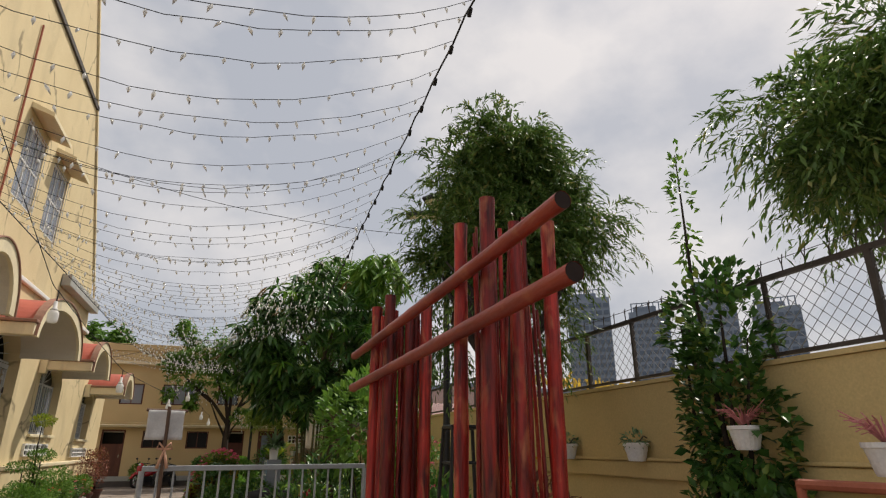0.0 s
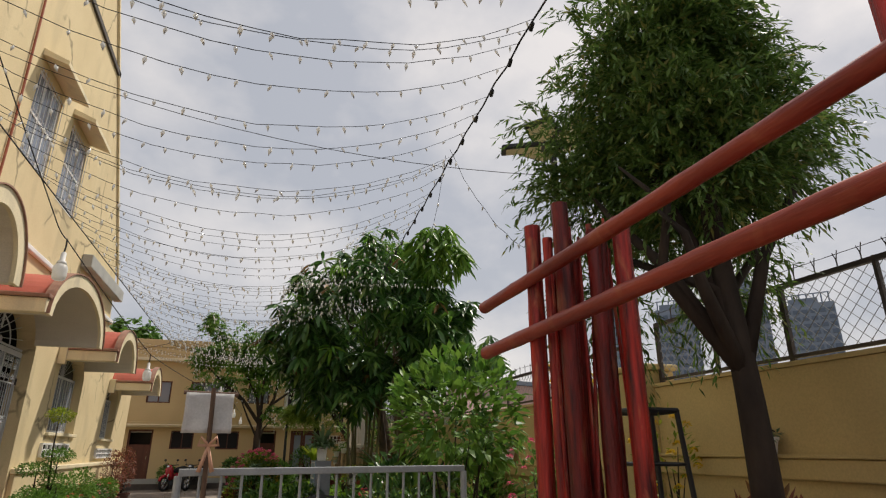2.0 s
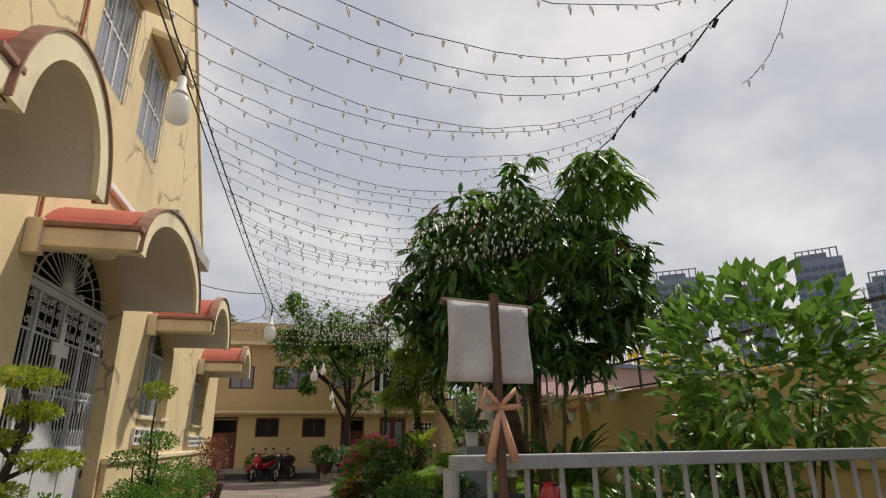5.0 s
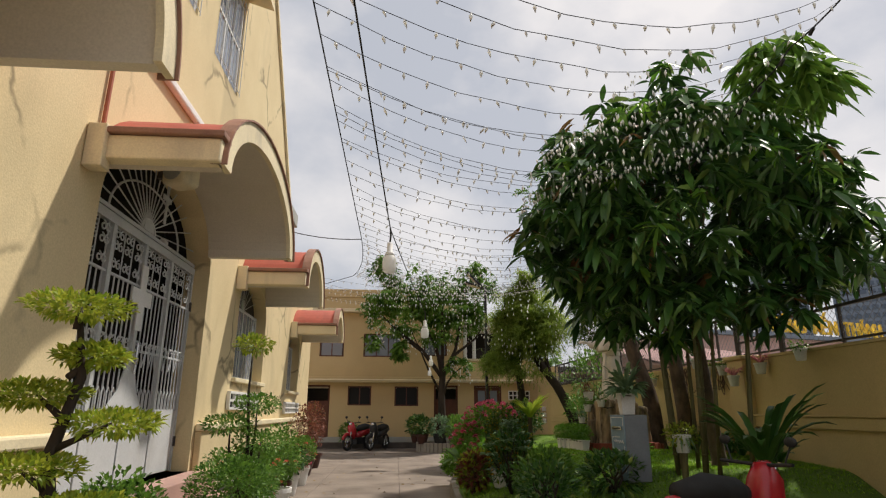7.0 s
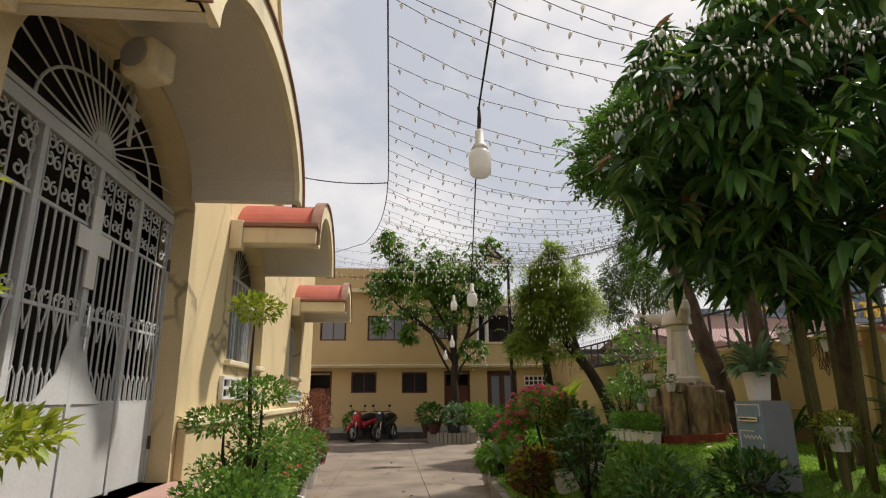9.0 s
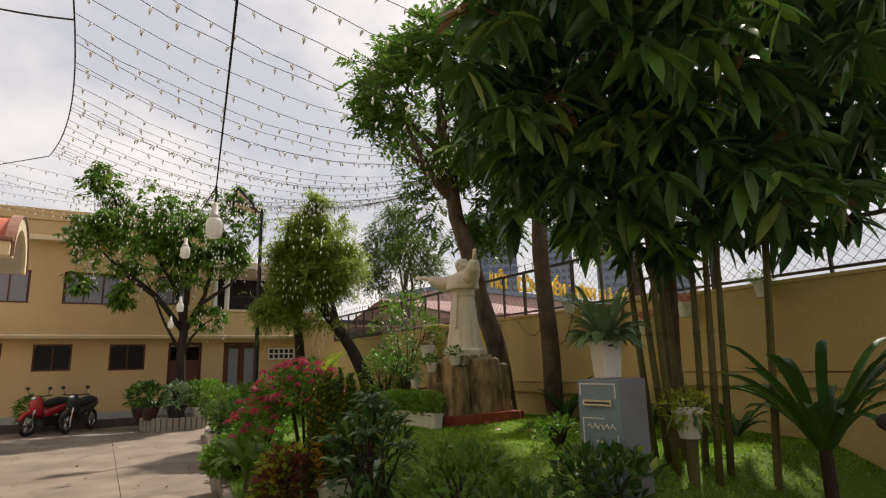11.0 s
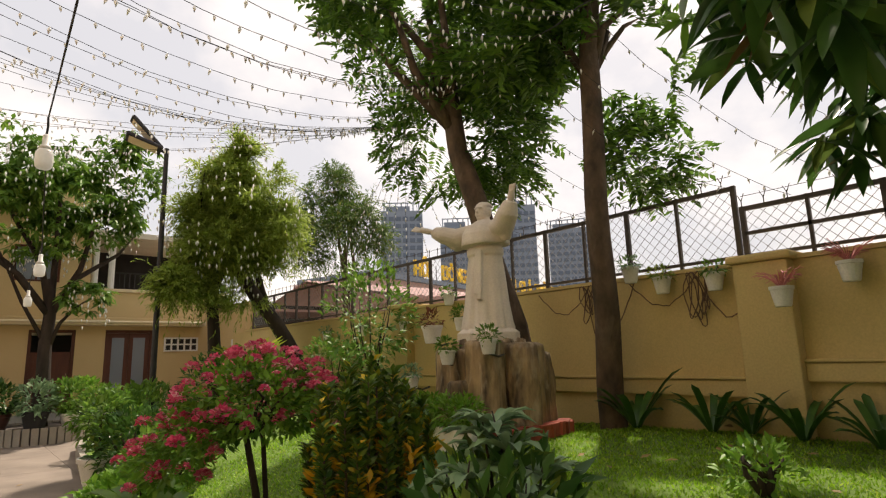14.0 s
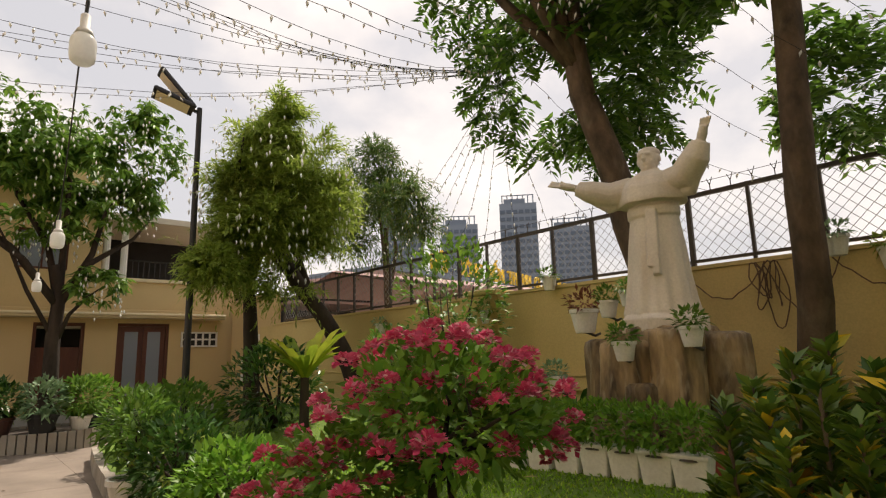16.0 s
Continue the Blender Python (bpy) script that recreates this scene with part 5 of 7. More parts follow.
T2C = [((3.65, 18.3, 6.2), (1.55, 1.5, 1.5), 0.62), ((2.5, 17.9, 6.0), (0.8, 0.8, 0.7), 0.12), ((4.0, 18.3, 4.6), (1.0, 1.1, 1.1), 0.16), ((3.6, 16.9, 6.2), (1.3, 1.1, 0.95), 0.42), ((4.1, 17.8, 4.2), (0.6, 0.7, 0.8), 0.16), ((3.7, 17.2, 4.95), (0.8, 0.7, 0.5), 0.16)]
fronds(2150, T2C, 0.34, 0.13, L_PINNATE, t2, 7, keep=0.56)
t3 = thing("tree", "tall straight brown trunk with feathered green leaves against the wall", "tree", group="feather-leaved trees")
st = Shape()
trunk_path(st, [(4.08, 16.28, 0.45), (3.98, 16.2, 1.6), (3.8, 16.1, 3.0), (3.76, 16.0, 4.6), (3.85, 15.9, 6.2)], 0.135, 0.085, 14)
limbs(st, (3.77, 16.03, 4.2), 0.05, [(4.3, 15.6, 5.2), (3.2, 15.6, 5.6), (4.4, 16.2, 5.4), (4.4, 15.8, 5.0), (3.4, 16.9, 5.9)])
part("trunk", st, M_BARKPALE, t3, smooth=True)
fronds(1400, [((3.6, 16.1, 5.7), (0.95, 0.9, 0.75), 0.6), ((3.4, 16.55, 5.1), (0.75, 0.6, 0.7), 0.4), ((4.2, 15.75, 4.5), (0.4, 0.45, 0.8), 0.1), ((4.45, 15.9, 3.5), (0.35, 0.4, 0.35), 0.08)], 0.34, 0.13, L_PINNATE, t3, 7, keep=0.5)


def feather_tree(label, base, path, crown_balls, n, mat, length, r0, limb_ends, bark=M_BARK, size=0.085, hang=0.6, keep=0.66, needles=12, width=0.2, lift=0.25):
    tr = thing("tree", label, "tree", group="feathery trees")
    st = Shape()
    trunk_path(st, path, r0, r0 * 0.5)
    k = path[len(path) // 2]
    limbs(st, k, r0 * 0.5, limb_ends)
    part("trunk", st, bark, tr, smooth=True)
    sprays(n, crown_balls, length, mat, tr, size=size, hang=hang, keep=keep, needles=needles, width=width, lift=lift)
    return tr


feather_tree("dark-trunked tree with feathery hanging grey-green foliage", (3.2, 4.0), [(3.24, 4.0, 0.0), (3.1, 3.9, 1.4), (3.04, 3.86, 2.0), (3.08, 3.95, 3.0), (3.25, 4.2, 4.4)],
             clumps((3.45, 4.5, 4.15), (1.08, 0.98, 1.4), 42, 0.35, 3) + [((2.75, 4.6, 2.75), (0.25, 0.3, 0.35), 0.04), ((3.95, 4.9, 2.95), (0.3, 0.3, 0.35), 0.04), ((3.4, 4.5, 4.2), (0.7, 0.7, 0.9), 0.12)], 6000, L_FEATHER, 0.36, 0.1,
             [(4.0, 4.0, 3.6), (2.6, 4.6, 3.4), (2.45, 4.0, 3.3), (2.6, 3.9, 3.0), (4.0, 5.0, 4.0), (3.4, 4.4, 5.4), (2.65, 4.3, 3.0), (2.8, 4.6, 3.9), (3.9, 4.4, 3.2)], keep=0.74, width=0.26, size=0.066, needles=20, lift=0.5)
feather_tree("feathery hanging tree beyond the boundary wall", (4.9, 0.9), [(4.9, 0.6, 0.0), (4.9, 0.8, 1.4), (4.95, 1.0, 2.8), (5.2, 1.3, 4.0)],
             clumps((5.3, 1.55, 4.05), (0.95, 0.9, 1.25), 30, 0.4, 5), 5600, L_FEATHER, 0.36, 0.1, [(5.0, 1.9, 4.1), (5.5, 2.0, 4.4), (5.3, 1.0, 4.8), (4.9, 1.4, 4.2)], width=0.26, keep=0.8)
feather_tree("leaning dark-trunked willow-like tree with light green foliage", (2.8, 23.6), [(2.75, 23.7, 0.3), (2.7, 23.6, 1.6), (2.5, 23.3, 2.6), (2.5, 23.0, 3.8)],
             clumps((2.55, 22.7, 3.65), (1.35, 1.0, 1.6), 44, 0.25, 8) + clumps((2.4, 22.6, 3.0), (1.1, 0.7, 0.9), 18, 0.2, 10) + clumps((2.3, 22.6, 4.9), (0.9, 0.5, 0.75), 12, 0.16, 9), 6500, L_WILLOW, 0.36, 0.14, [(2.0, 22.4, 4.6), (3.2, 22.6, 4.2), (2.5, 22.5, 5.2), (1.9, 23.2, 3.9)], size=0.085, hang=0.5, width=0.24, keep=0.5, lift=0.95)
feather_tree("leaning willow-like tree with a thick dark limb", (3.9, 22.6), [(4.0, 22.4, 0.5), (3.85, 22.6, 1.5), (3.4, 23.0, 2.4), (2.9, 23.3, 3.2), (2.6, 23.6, 4.0)],
             clumps((3.5, 23.7, 3.8), (1.05, 0.8, 1.1), 16, 0.28, 12), 2600, L_WILLOW, 0.34, 0.16, [(2.2, 23.6, 4.4), (3.2, 24.2, 4.3)], size=0.085, hang=0.5, width=0.24)
feather_tree("hazy willow-like tree behind the wall", (6.2, 24.8), [(6.2, 24.9, 0.0), (6.1, 24.8, 2.4), (6.0, 24.7, 4.2)],
             clumps((5.5, 24.3, 4.6), (1.2, 1.0, 1.3), 24, 0.27, 15), 3200, L_FEATHER, 0.4, 0.1, [(5.3, 24.2, 5.2), (6.5, 25.0, 5.4), (5.9, 24.2, 5.8)], size=0.095, hang=0.5, width=0.22, bark=M_BARKPALE, keep=0.66, lift=0.55)

ta = thing("tree", "broad-leaved courtyard tree hung with fairy lights before the house", "tree")
st = Shape()
trunk_path(st, [(0.55, 27.95, 0.2), (0.6, 28.0, 1.4), (0.62, 28.0, 2.6), (0.5, 28.0, 3.4)], 0.16, 0.1)
limbs(st, (0.6, 28.0, 2.6), 0.08, [(-1.4, 27.8, 4.6), (-0.4, 28.3, 5.6), (1.6, 27.8, 5.2), (2.2, 28.2, 4.6), (0.6, 27.6, 6.2), (-2.0, 28.0, 5.2)])
limbs(st, (0.62, 28.0, 1.9), 0.05, [(1.3, 27.6, 3.0), (-0.6, 27.7, 4.3)])
part("trunk", st, M_BARK, ta, smooth=True)
TAC = [((0.0, 27.9, 5.2), (2.6, 1.5, 1.4), 0.62), ((-1.7, 27.8, 6.0), (0.8, 0.8, 1.2), 0.14), ((1.8, 27.9, 5.9), (1.0, 0.9, 1.2), 0.14), ((-0.2, 27.9, 6.2), (1.2, 0.8, 0.9), 0.06), ((1.2, 27.6, 3.0), (0.5, 0.5, 0.4), 0.06)]
whorls(1400, 7, TAC, (0.12, 0.24), 0.42, L_MID, ta, hang=0.35, keep=0.62)
whorls(1150, 7, clumps((0.0, 27.8, 5.2), (2.5, 1.3, 1.2), 22, 0.42, 21) + [((-1.75, 27.8, 6.9), (0.22, 0.22, 0.5), 0.05), ((1.9, 27.9, 6.7), (0.25, 0.25, 0.5), 0.05), ((-2.0, 27.6, 4.0), (0.3, 0.3, 0.4), 0.05), ((-1.0, 27.4, 3.6), (0.25, 0.25, 0.4), 0.05)], (0.16, 0.3), 0.36, L_MID, ta, hang=0.6, keep=0.66, name="outer_leaves")
fa = thing("tree", "distant round green tree behind the church", "tree")
part("trunk", Shape().tube([(-7.5, 40, 0), (-7.5, 40, 6)], [0.3, 0.15], 8), M_BARK, fa)
whorls(700, 6, [((-7.5, 40, 7.3), (2.2, 2.2, 1.9), 1.0)], (0.3, 0.5), 0.5, L_PINNATE, fa, hang=0.2, keep=0.8)
for x, y, z in ((3.4, 34.5, 4.6), (6.3, 36.5, 3.6)):
    fb = thing("tree", "dense dark green tree behind the balcony", "tree")
    part("trunk", Shape().tube([(x, y, 0), (x, y, z)], [0.2, 0.1], 8), M_BARK, fb)
    whorls(380, 7, [((x, y, z), (1.8, 1.0, 1.2), 1.0)], (0.2, 0.4), 0.3, L_MID, fb, hang=0.4, keep=0.8)

# ---- string lights ----
def left_cable(y):
    if y < 13.45:
        return Vector((-1.67, y, 3.9))
    k = (y - 13.45) / 5.6
    return Vector((-1.67 - 0.5 * k ** 2.2, y, 3.9 + 0.52 * k ** 1.5))


def right_cable(y):
    if y < 10:
        return Vector((1.9 + 0.03 * y, y, 4.62 - 0.02 * y))
    k = (y - 10) / 8.86
    return Vector((2.2 + 1.23 * k, y, 4.42 + 0.15 * k - 0.1 * math.sin(math.pi * k)))


cab = thing("festoon_cable", "black cable with knots carrying the fairy light strands", "cable", group="festoon cables")
part("cable", Shape().tube([right_cable(y) + Vector((0, 0, 0.02 * math.sin(y * 9))) for y in np.linspace(-3, 18.86, 80)], 0.0075, 6), M_WIRE, cab)
for k in range(30):
    y = 0.5 + k * 0.42
    p = right_cable(y)
    part("plug", Shape().tube([p + Vector((0, -0.04, -0.01)), p + Vector((0.01, 0.02, -0.03))], 0.016, 6), M_WIRE, cab)
cab2 = thing("festoon_cable", "thin black cable above the path carrying the strands", "cable", group="festoon cables")
part("cable", Shape().tube([left_cable(y) for y in np.linspace(-3, 19.05, 60)] + [Vector((-2.9, 19.5, 4.3)), Vector((-3.62, 19.9, 4.5))], 0.006, 6), M_WIRE, cab2)
BULB_V = np.array([(0, 0, 0.004), (0.008, 0, -0.012), (0, 0.008, -0.012), (-0.008, 0, -0.012), (0, -0.008, -0.012), (0, 0, -0.036)])
BULB_F = [(0, 1, 2), (0, 2, 3), (0, 3, 4), (0, 4, 1), (5, 2, 1), (5, 3, 2), (5, 4, 3), (5, 1, 4)]


def strand(a, b, sag, step=0.17, group="fairy light strands"):
    s = thing("fairy_light_strand", "thin dark wire strand of small clear fairy bulbs", "string lights", group=group)
    n = 16
    pts = [a.lerp(b, i / n) - Vector((0, 0, sag * 4 * (i / n) * (1 - i / n))) + Vector((0, rnd.uniform(-0.012, 0.012), rnd.uniform(-0.01, 0.01))) for i in range(n + 1)]
    part("wire", Shape().tube(pts, 0.0024, 4, False), M_WIRE, s)
    m = max(3, int((b - a).length / step))
    c = []
    for i in range(m):
        u = (i + rnd.uniform(0.35, 0.65)) / m * n
        k = int(u)
        c.append(pts[k].lerp(pts[k + 1], u - k))
    c = np.array([tuple(p) for p in c])
    spin = rng.normal(0, 0.25, (len(c), 1, 2))
    v = BULB_V[None] * rng.uniform(1.3, 1.75, (len(c), 1, 1))
    v = np.concatenate([v[..., :2] + spin * v[..., 2:3], v[..., 2:3]], -1)
    soup("bulb_string", c[:, None] + v, 0, BULB_F, M_FAIRY, s)
    return s


y = -0.4
while y < 18.8:
    strand(left_cable(y - 0.9 + rnd.uniform(-0.04, 0.04)), right_cable(y + rnd.uniform(-0.06, 0.06)), rnd.uniform(0.48, 0.62))
    y += rnd.choice((0.14, 0.3, 0.34, 0.38))
END = right_cable(18.86)
for k in range(5):
    strand(left_cable(18.1 + k * 0.2), END + Vector((0, -0.03 * k, 0)), rnd.uniform(0.42, 0.6))
for k in range(7):
    strand(Vector((-3.55, 20.0 + 0.55 * k, 4.72)), END + Vector((0, -0.02 * k, 0)), rnd.uniform(0.35, 0.6))
for k in range(13):
    y = 11.6 + k * 0.5
    strand(right_cable(y + 1.4), Vector((BX + 0.08, y, 2.95 if y > 15.06 else 2.76)), rnd.uniform(0.12, 0.3))
for k in range(10):
    strand(END + Vector((0, -0.03 * k, 0)), Vector((BX + 0.08, 17.9 + 0.55 * k, 2.97)), rnd.uniform(0.08, 0.22))
drop = thing("fairy_light_strand", "loose strand of fairy bulbs hanging from the cable to the lamp post", "string lights", group="loose strands")
strand(Vector((2.0, 6.24, 4.47)), Vector((1.93, 6.86, 3.68)), 0.25, group="loose strands")
strand(Vector((2.0, 6.1, 4.45)), Vector((3.25, 6.3, 3.55)), 0.35, group="loose strands")
bpy.data.objects.remove(drop)
span = thing("overhead_wire", "single black wire slung from the church to the lamp post", "cable")
part("wire", Shape().tube([Vector((-3.6, 8.0, 6.2)).lerp(Vector((3.25, 6.3, 4.45)), i / 14) - Vector((0, 0, 1.6 * (i / 14) * (1 - i / 14))) for i in range(15)], 0.004, 5), M_WIRE, span)


tie = thing("overhead_wire", "thin black tie wire from the church to the light cable", "cable")
part("wire", Shape().tube([Vector((-3.64, 15.2, 4.55)).lerp(left_cable(14.4), i / 12) - Vector((0, 0, 0.5 * (i / 12) * (1 - i / 12))) for i in range(13)], 0.007, 5), M_WIRE, tie)


def tree_lights(balls, rows, label, size=1.0):
    """Swags of fairy bulbs laid round the outside of a crown."""
    t = thing("tree_fairy_lights", label, "string lights", group="tree fairy lights")
    out = []
    for c, r, w in balls:
        for k in range(max(2, int(rows * w))):
            u, a0, da = rnd.uniform(-0.1, 0.75), rnd.uniform(2.6, 3.8), rnd.uniform(0.8, 1.9)
            n = int(da * max(r[0], r[1]) / 0.1)
            for i in range(n):
                a = a0 + da * i / n
                s = math.sqrt(max(0.05, 1 - u * u)) * 1.0
                out.append((c[0] + r[0] * s * math.cos(a) + rnd.gauss(0, 0.02), c[1] + r[1] * s * math.sin(a) + rnd.gauss(0, 0.02), c[2] + r[2] * u - 0.5 * (i / n) * (1 - i / n) * da * 0.6 + rnd.gauss(0, 0.02)))
    P = np.array(out)
    v = BULB_V[None] * rng.uniform(1.3, 1.9, (len(P), 1, 1)) * size
    soup("bulb_string", P[:, None] + v, 0, BULB_F, M_BULB, t)


def hung_lights(balls, n, label, size):
    """Bulbs on short drops scattered over a crown."""
    t = thing("tree_fairy_lights", label, "string lights", group="tree fairy lights")
    P = np.concatenate([in_ball(int(n * w), c, r, 0.9)[0] for c, r, w in balls])
    P = np.concatenate([P - np.array([0, 0, 0.17 * k]) + rng.normal(0, 0.025, P.shape) for k in range(3)])
    soup("bulb_string", P[:, None] + BULB_V[None] * rng.uniform(1.2, 1.8, (len(P), 1, 1)) * size, 0, BULB_F, M_BULB, t)


tree_lights([BC[0], BC[1]], 26, "small white fairy bulbs draped over the big tree")
hung_lights(TAC, 320, "small white fairy bulbs draped over the courtyard tree", 1.6)
hung_lights([((2.6, 22.6, 4.1), (1.2, 1.2, 1.3), 1.0)], 120, "small white fairy bulbs draped over the willow-like tree", 1.4)

# milky bulbs on a wire above the path
BULBS = [(-1.4, 6.86, 3.1), (-1.18, 10.6, 2.63), (-0.71, 14.29, 2.54), (-0.54, 17.72, 3.0), (-0.25, 20.8, 2.62), (-0.1, 24.0, 2.55)]
bw = thing("bulb_wire", "black wire above the path from which milky bulbs hang", "cable")
pts = [Vector((-1.9, 1.5, 6.2)), Vector((-1.45, 6.6, 3.5))] + [Vector((x, y, z + 0.28)) for x, y, z in BULBS]
path = []
for a, b in zip(pts, pts[1:]):
    for i in range(6):
        path.append(a.lerp(b, i / 6) - Vector((0, 0, 0.1 * (i / 6) * (1 - i / 6))))
path.append(pts[-1])
part("wire", Shape().tube(path, 0.005, 6), M_WIRE, bw)
hb = thing("hanging_bulb", "large milky white LED bulb hanging from a wire", "bulb", BULBS[0], "hanging bulbs")
part("globe", Shape().lathe([(0.01, -0.102), (0.04, -0.099), (0.053, -0.085), (0.057, -0.06), (0.058, 0.0), (0.054, 0.025), (0.04, 0.045)], 0, 0, 18), M_BULB, hb, smooth=True)
part("cap", Shape().lathe([(0.044, 0.046), (0.032, 0.075), (0.022, 0.08), (0.022, 0.15), (0.012, 0.16)], 0, 0, 14), M_WHITE, hb, "pale plastic socket", True)
part("cord", Shape().tube([(0, 0, 0.16), (0.005, 0, 0.22), (0, 0, 0.29)], 0.008, 6), M_WIRE, hb)
for p in BULBS[1:]:
    copy_thing(hb, pose(*p))


# ---- red bamboo screen and grey barrier ----
def pole(name, a, b, r, parent, knots=6, mat=M_BAMBOO):
    pts, rr = [], []
    n = knots * 4
    for i in range(n + 1):
        pts.append(Vector(a).lerp(Vector(b), i / n))
        rr.append(r * (1.0 + (0.07 if i % 4 == 0 else 0.0)) * (1.02 - 0.08 * i / n))
    s = Shape()
    s.tube(pts, rr, 12, False)
    o = part(name, s, mat, parent, smooth=True)
    for p, q in ((pts[-1], pts[-2]), (pts[0], pts[1])):
        d = (q - p).normalized()
        k = rr[-1] if p is pts[-1] else rr[0]
        # Near-black plug paints the shade inside the open cane.
        part("cane_end_shade", Shape().tube([p + d * 0.002, p + d * 0.03], [k * 0.97, k * 0.6], 12), M_CANE_SHADE, o)
    return o


screen = thing("bamboo_screen", "tall red-stained bamboo and wood screen with two long rails", "screen")
GA = [(1.80, 1.95, 2.83, 0.052), (1.84, 1.67, 2.88, 0.058), (1.88, 1.93, 2.78, 0.02), (1.92, 1.90, 2.66, 0.03), (1.96, 1.88, 2.74, 0.032), (2.0, 1.86, 2.8, 0.018), (1.99, 1.66, 2.76, 0.046), (2.06, 1.83, 2.84, 0.022), (2.12, 1.8, 2.86, 0.018), (2.23, 1.73, 2.82, 0.056)]
GB = [(1.80, 3.98, 2.80, 0.05), (1.86, 3.76, 2.86, 0.05), (1.9, 3.92, 2.6, 0.016), (1.94, 3.9, 2.72, 0.018), (1.99, 3.86, 2.66, 0.026), (2.02, 3.7, 2.7, 0.044), (2.06, 3.8, 2.78, 0.018), (2.14, 3.62, 2.76, 0.052), (1.84, 3.88, 2.7, 0.03), (1.91, 3.8, 2.74, 0.036), (2.08, 3.72, 2.7, 0.032)]
for x, y, z, r in [(a, b, c, d * 0.73) for a, b, c, d in GA] + [(a, b, c, d * 0.95) for a, b, c, d in GB]:
    lean = rnd.uniform(-0.03, 0.03)
    pole("bamboo_post", (x + lean, y + rnd.uniform(-0.03, 0.03), 0.02), (x, y, z), r, screen, 5)
pole("rail", (1.74, 4.6, 2.46), (1.745, 0.78, 2.49), 0.036, screen, 8, M_REDPOLE)
pole("rail", (1.73, 4.56, 2.16), (1.74, 0.73, 2.2), 0.038, screen, 8, M_REDPOLE)
for k in range(26):
    gx, gy = (2.0, 1.85) if k < 15 else (1.98, 3.85)
    x, y = gx + rnd.uniform(-0.2, 0.2), gy + rnd.uniform(-0.15, 0.15)
    part("cane", Shape().tube([(x, y, 0.02), (x + rnd.uniform(-0.05, 0.05), y, 1.4), (x + rnd.uniform(-0.06, 0.06), y + rnd.uniform(-0.05, 0.05), rnd.uniform(2.3, 2.8))], [0.013, 0.011, 0.008], 6), M_BAMBOO, screen, "thin dark red cane")

barrier = thing("barrier", "grey painted steel crowd barrier with upright bars", "barrier")
R0, R1 = Vector((-0.14, 6.34, 0)), Vector((2.36, 6.82, 0))
t = (R1 - R0).normalized()
zz = Vector((0, 0, 1))
soften(part("top_rail", Shape().box(0, -0.028, 1.39, (R1 - R0).length, 0.028, 1.445, pose(R0.x, R0.y, 0, 0, 0, math.degrees(math.atan2(t.y, t.x)))), M_RAIL, barrier, "square steel top rail"), 0.006)
part("bottom_rail", Shape().tube([R0 + zz * 0.3, R1 + zz * 0.3], 0.022, 10), M_RAIL, barrier)
for p in (R0, R1):
    part("post", Shape().tube([p, p + zz * 1.392], 0.03, 10), M_RAIL, barrier)
    part("foot", Shape().box(-0.05, -0.3, 0, 0.05, 0.3, 0.03, Matrix.Translation(p)), M_RAIL, barrier)
for k in range(1, 16):
    p = R0.lerp(R1, k / 16)
    part("upright_bar", Shape().tube([p + zz * 0.3, p + zz * 1.392], 0.012, 8), M_RAIL, barrier)

board = thing("banner_stand", "faded white banner on a brown wooden pole with cross bar", "sign")
S0, S1 = Vector((-0.16, 6.31, 2.02)), Vector((0.2, 6.4, 2.02))
part("pole", Shape().tube([(0.05, 6.33, 0), (0.06, 6.34, 1.0), (0.04, 6.32, 2.06)], [0.022, 0.02, 0.018], 8), M_POLEWOOD, board)
part("cross_bar", Shape().tube([S0 - (S1 - S0) * 0.06, S1 + (S1 - S0) * 0.08], 0.016, 8), M_POLEWOOD, board)
bn = Shape()
v, f = [], []
for i in range(13):
    for j in range(9):
        p = S0.lerp(S1, i / 12) - Vector((0, 0, 0.31 * j / 8))
        v.append(p + Vector((0.1, -0.25, 0)) * 0.06 * math.sin(i * 0.9 + j * 0.5) * (j / 8) + Vector((0, -0.02, 0)))
f = [(i * 9 + j, (i + 1) * 9 + j, (i + 1) * 9 + j + 1, i * 9 + j + 1) for i in range(12) for j in range(8)]
bn.add(v, f)
bo = part("banner", bn, M_PAPER, board, "creased faded white cloth", True)
so = bo.modifiers.new("thick", "SOLIDIFY")
so.thickness = 0.006
rb = Shape()
for s in (-1, 1):
    rb.tube([(0.05, 6.32, 1.62), (0.05 + s * 0.06, 6.31, 1.68), (0.05 + s * 0.075, 6.31, 1.62), (0.05, 6.32, 1.615)], 0.013, 6)
    rb.tube([(0.05, 6.32, 1.61), (0.05 + s * 0.05, 6.31, 1.42)], [0.012, 0.018], 6)
part("ribbon_bow", rb, M_RIBBON, board, "peach fabric bow", True)


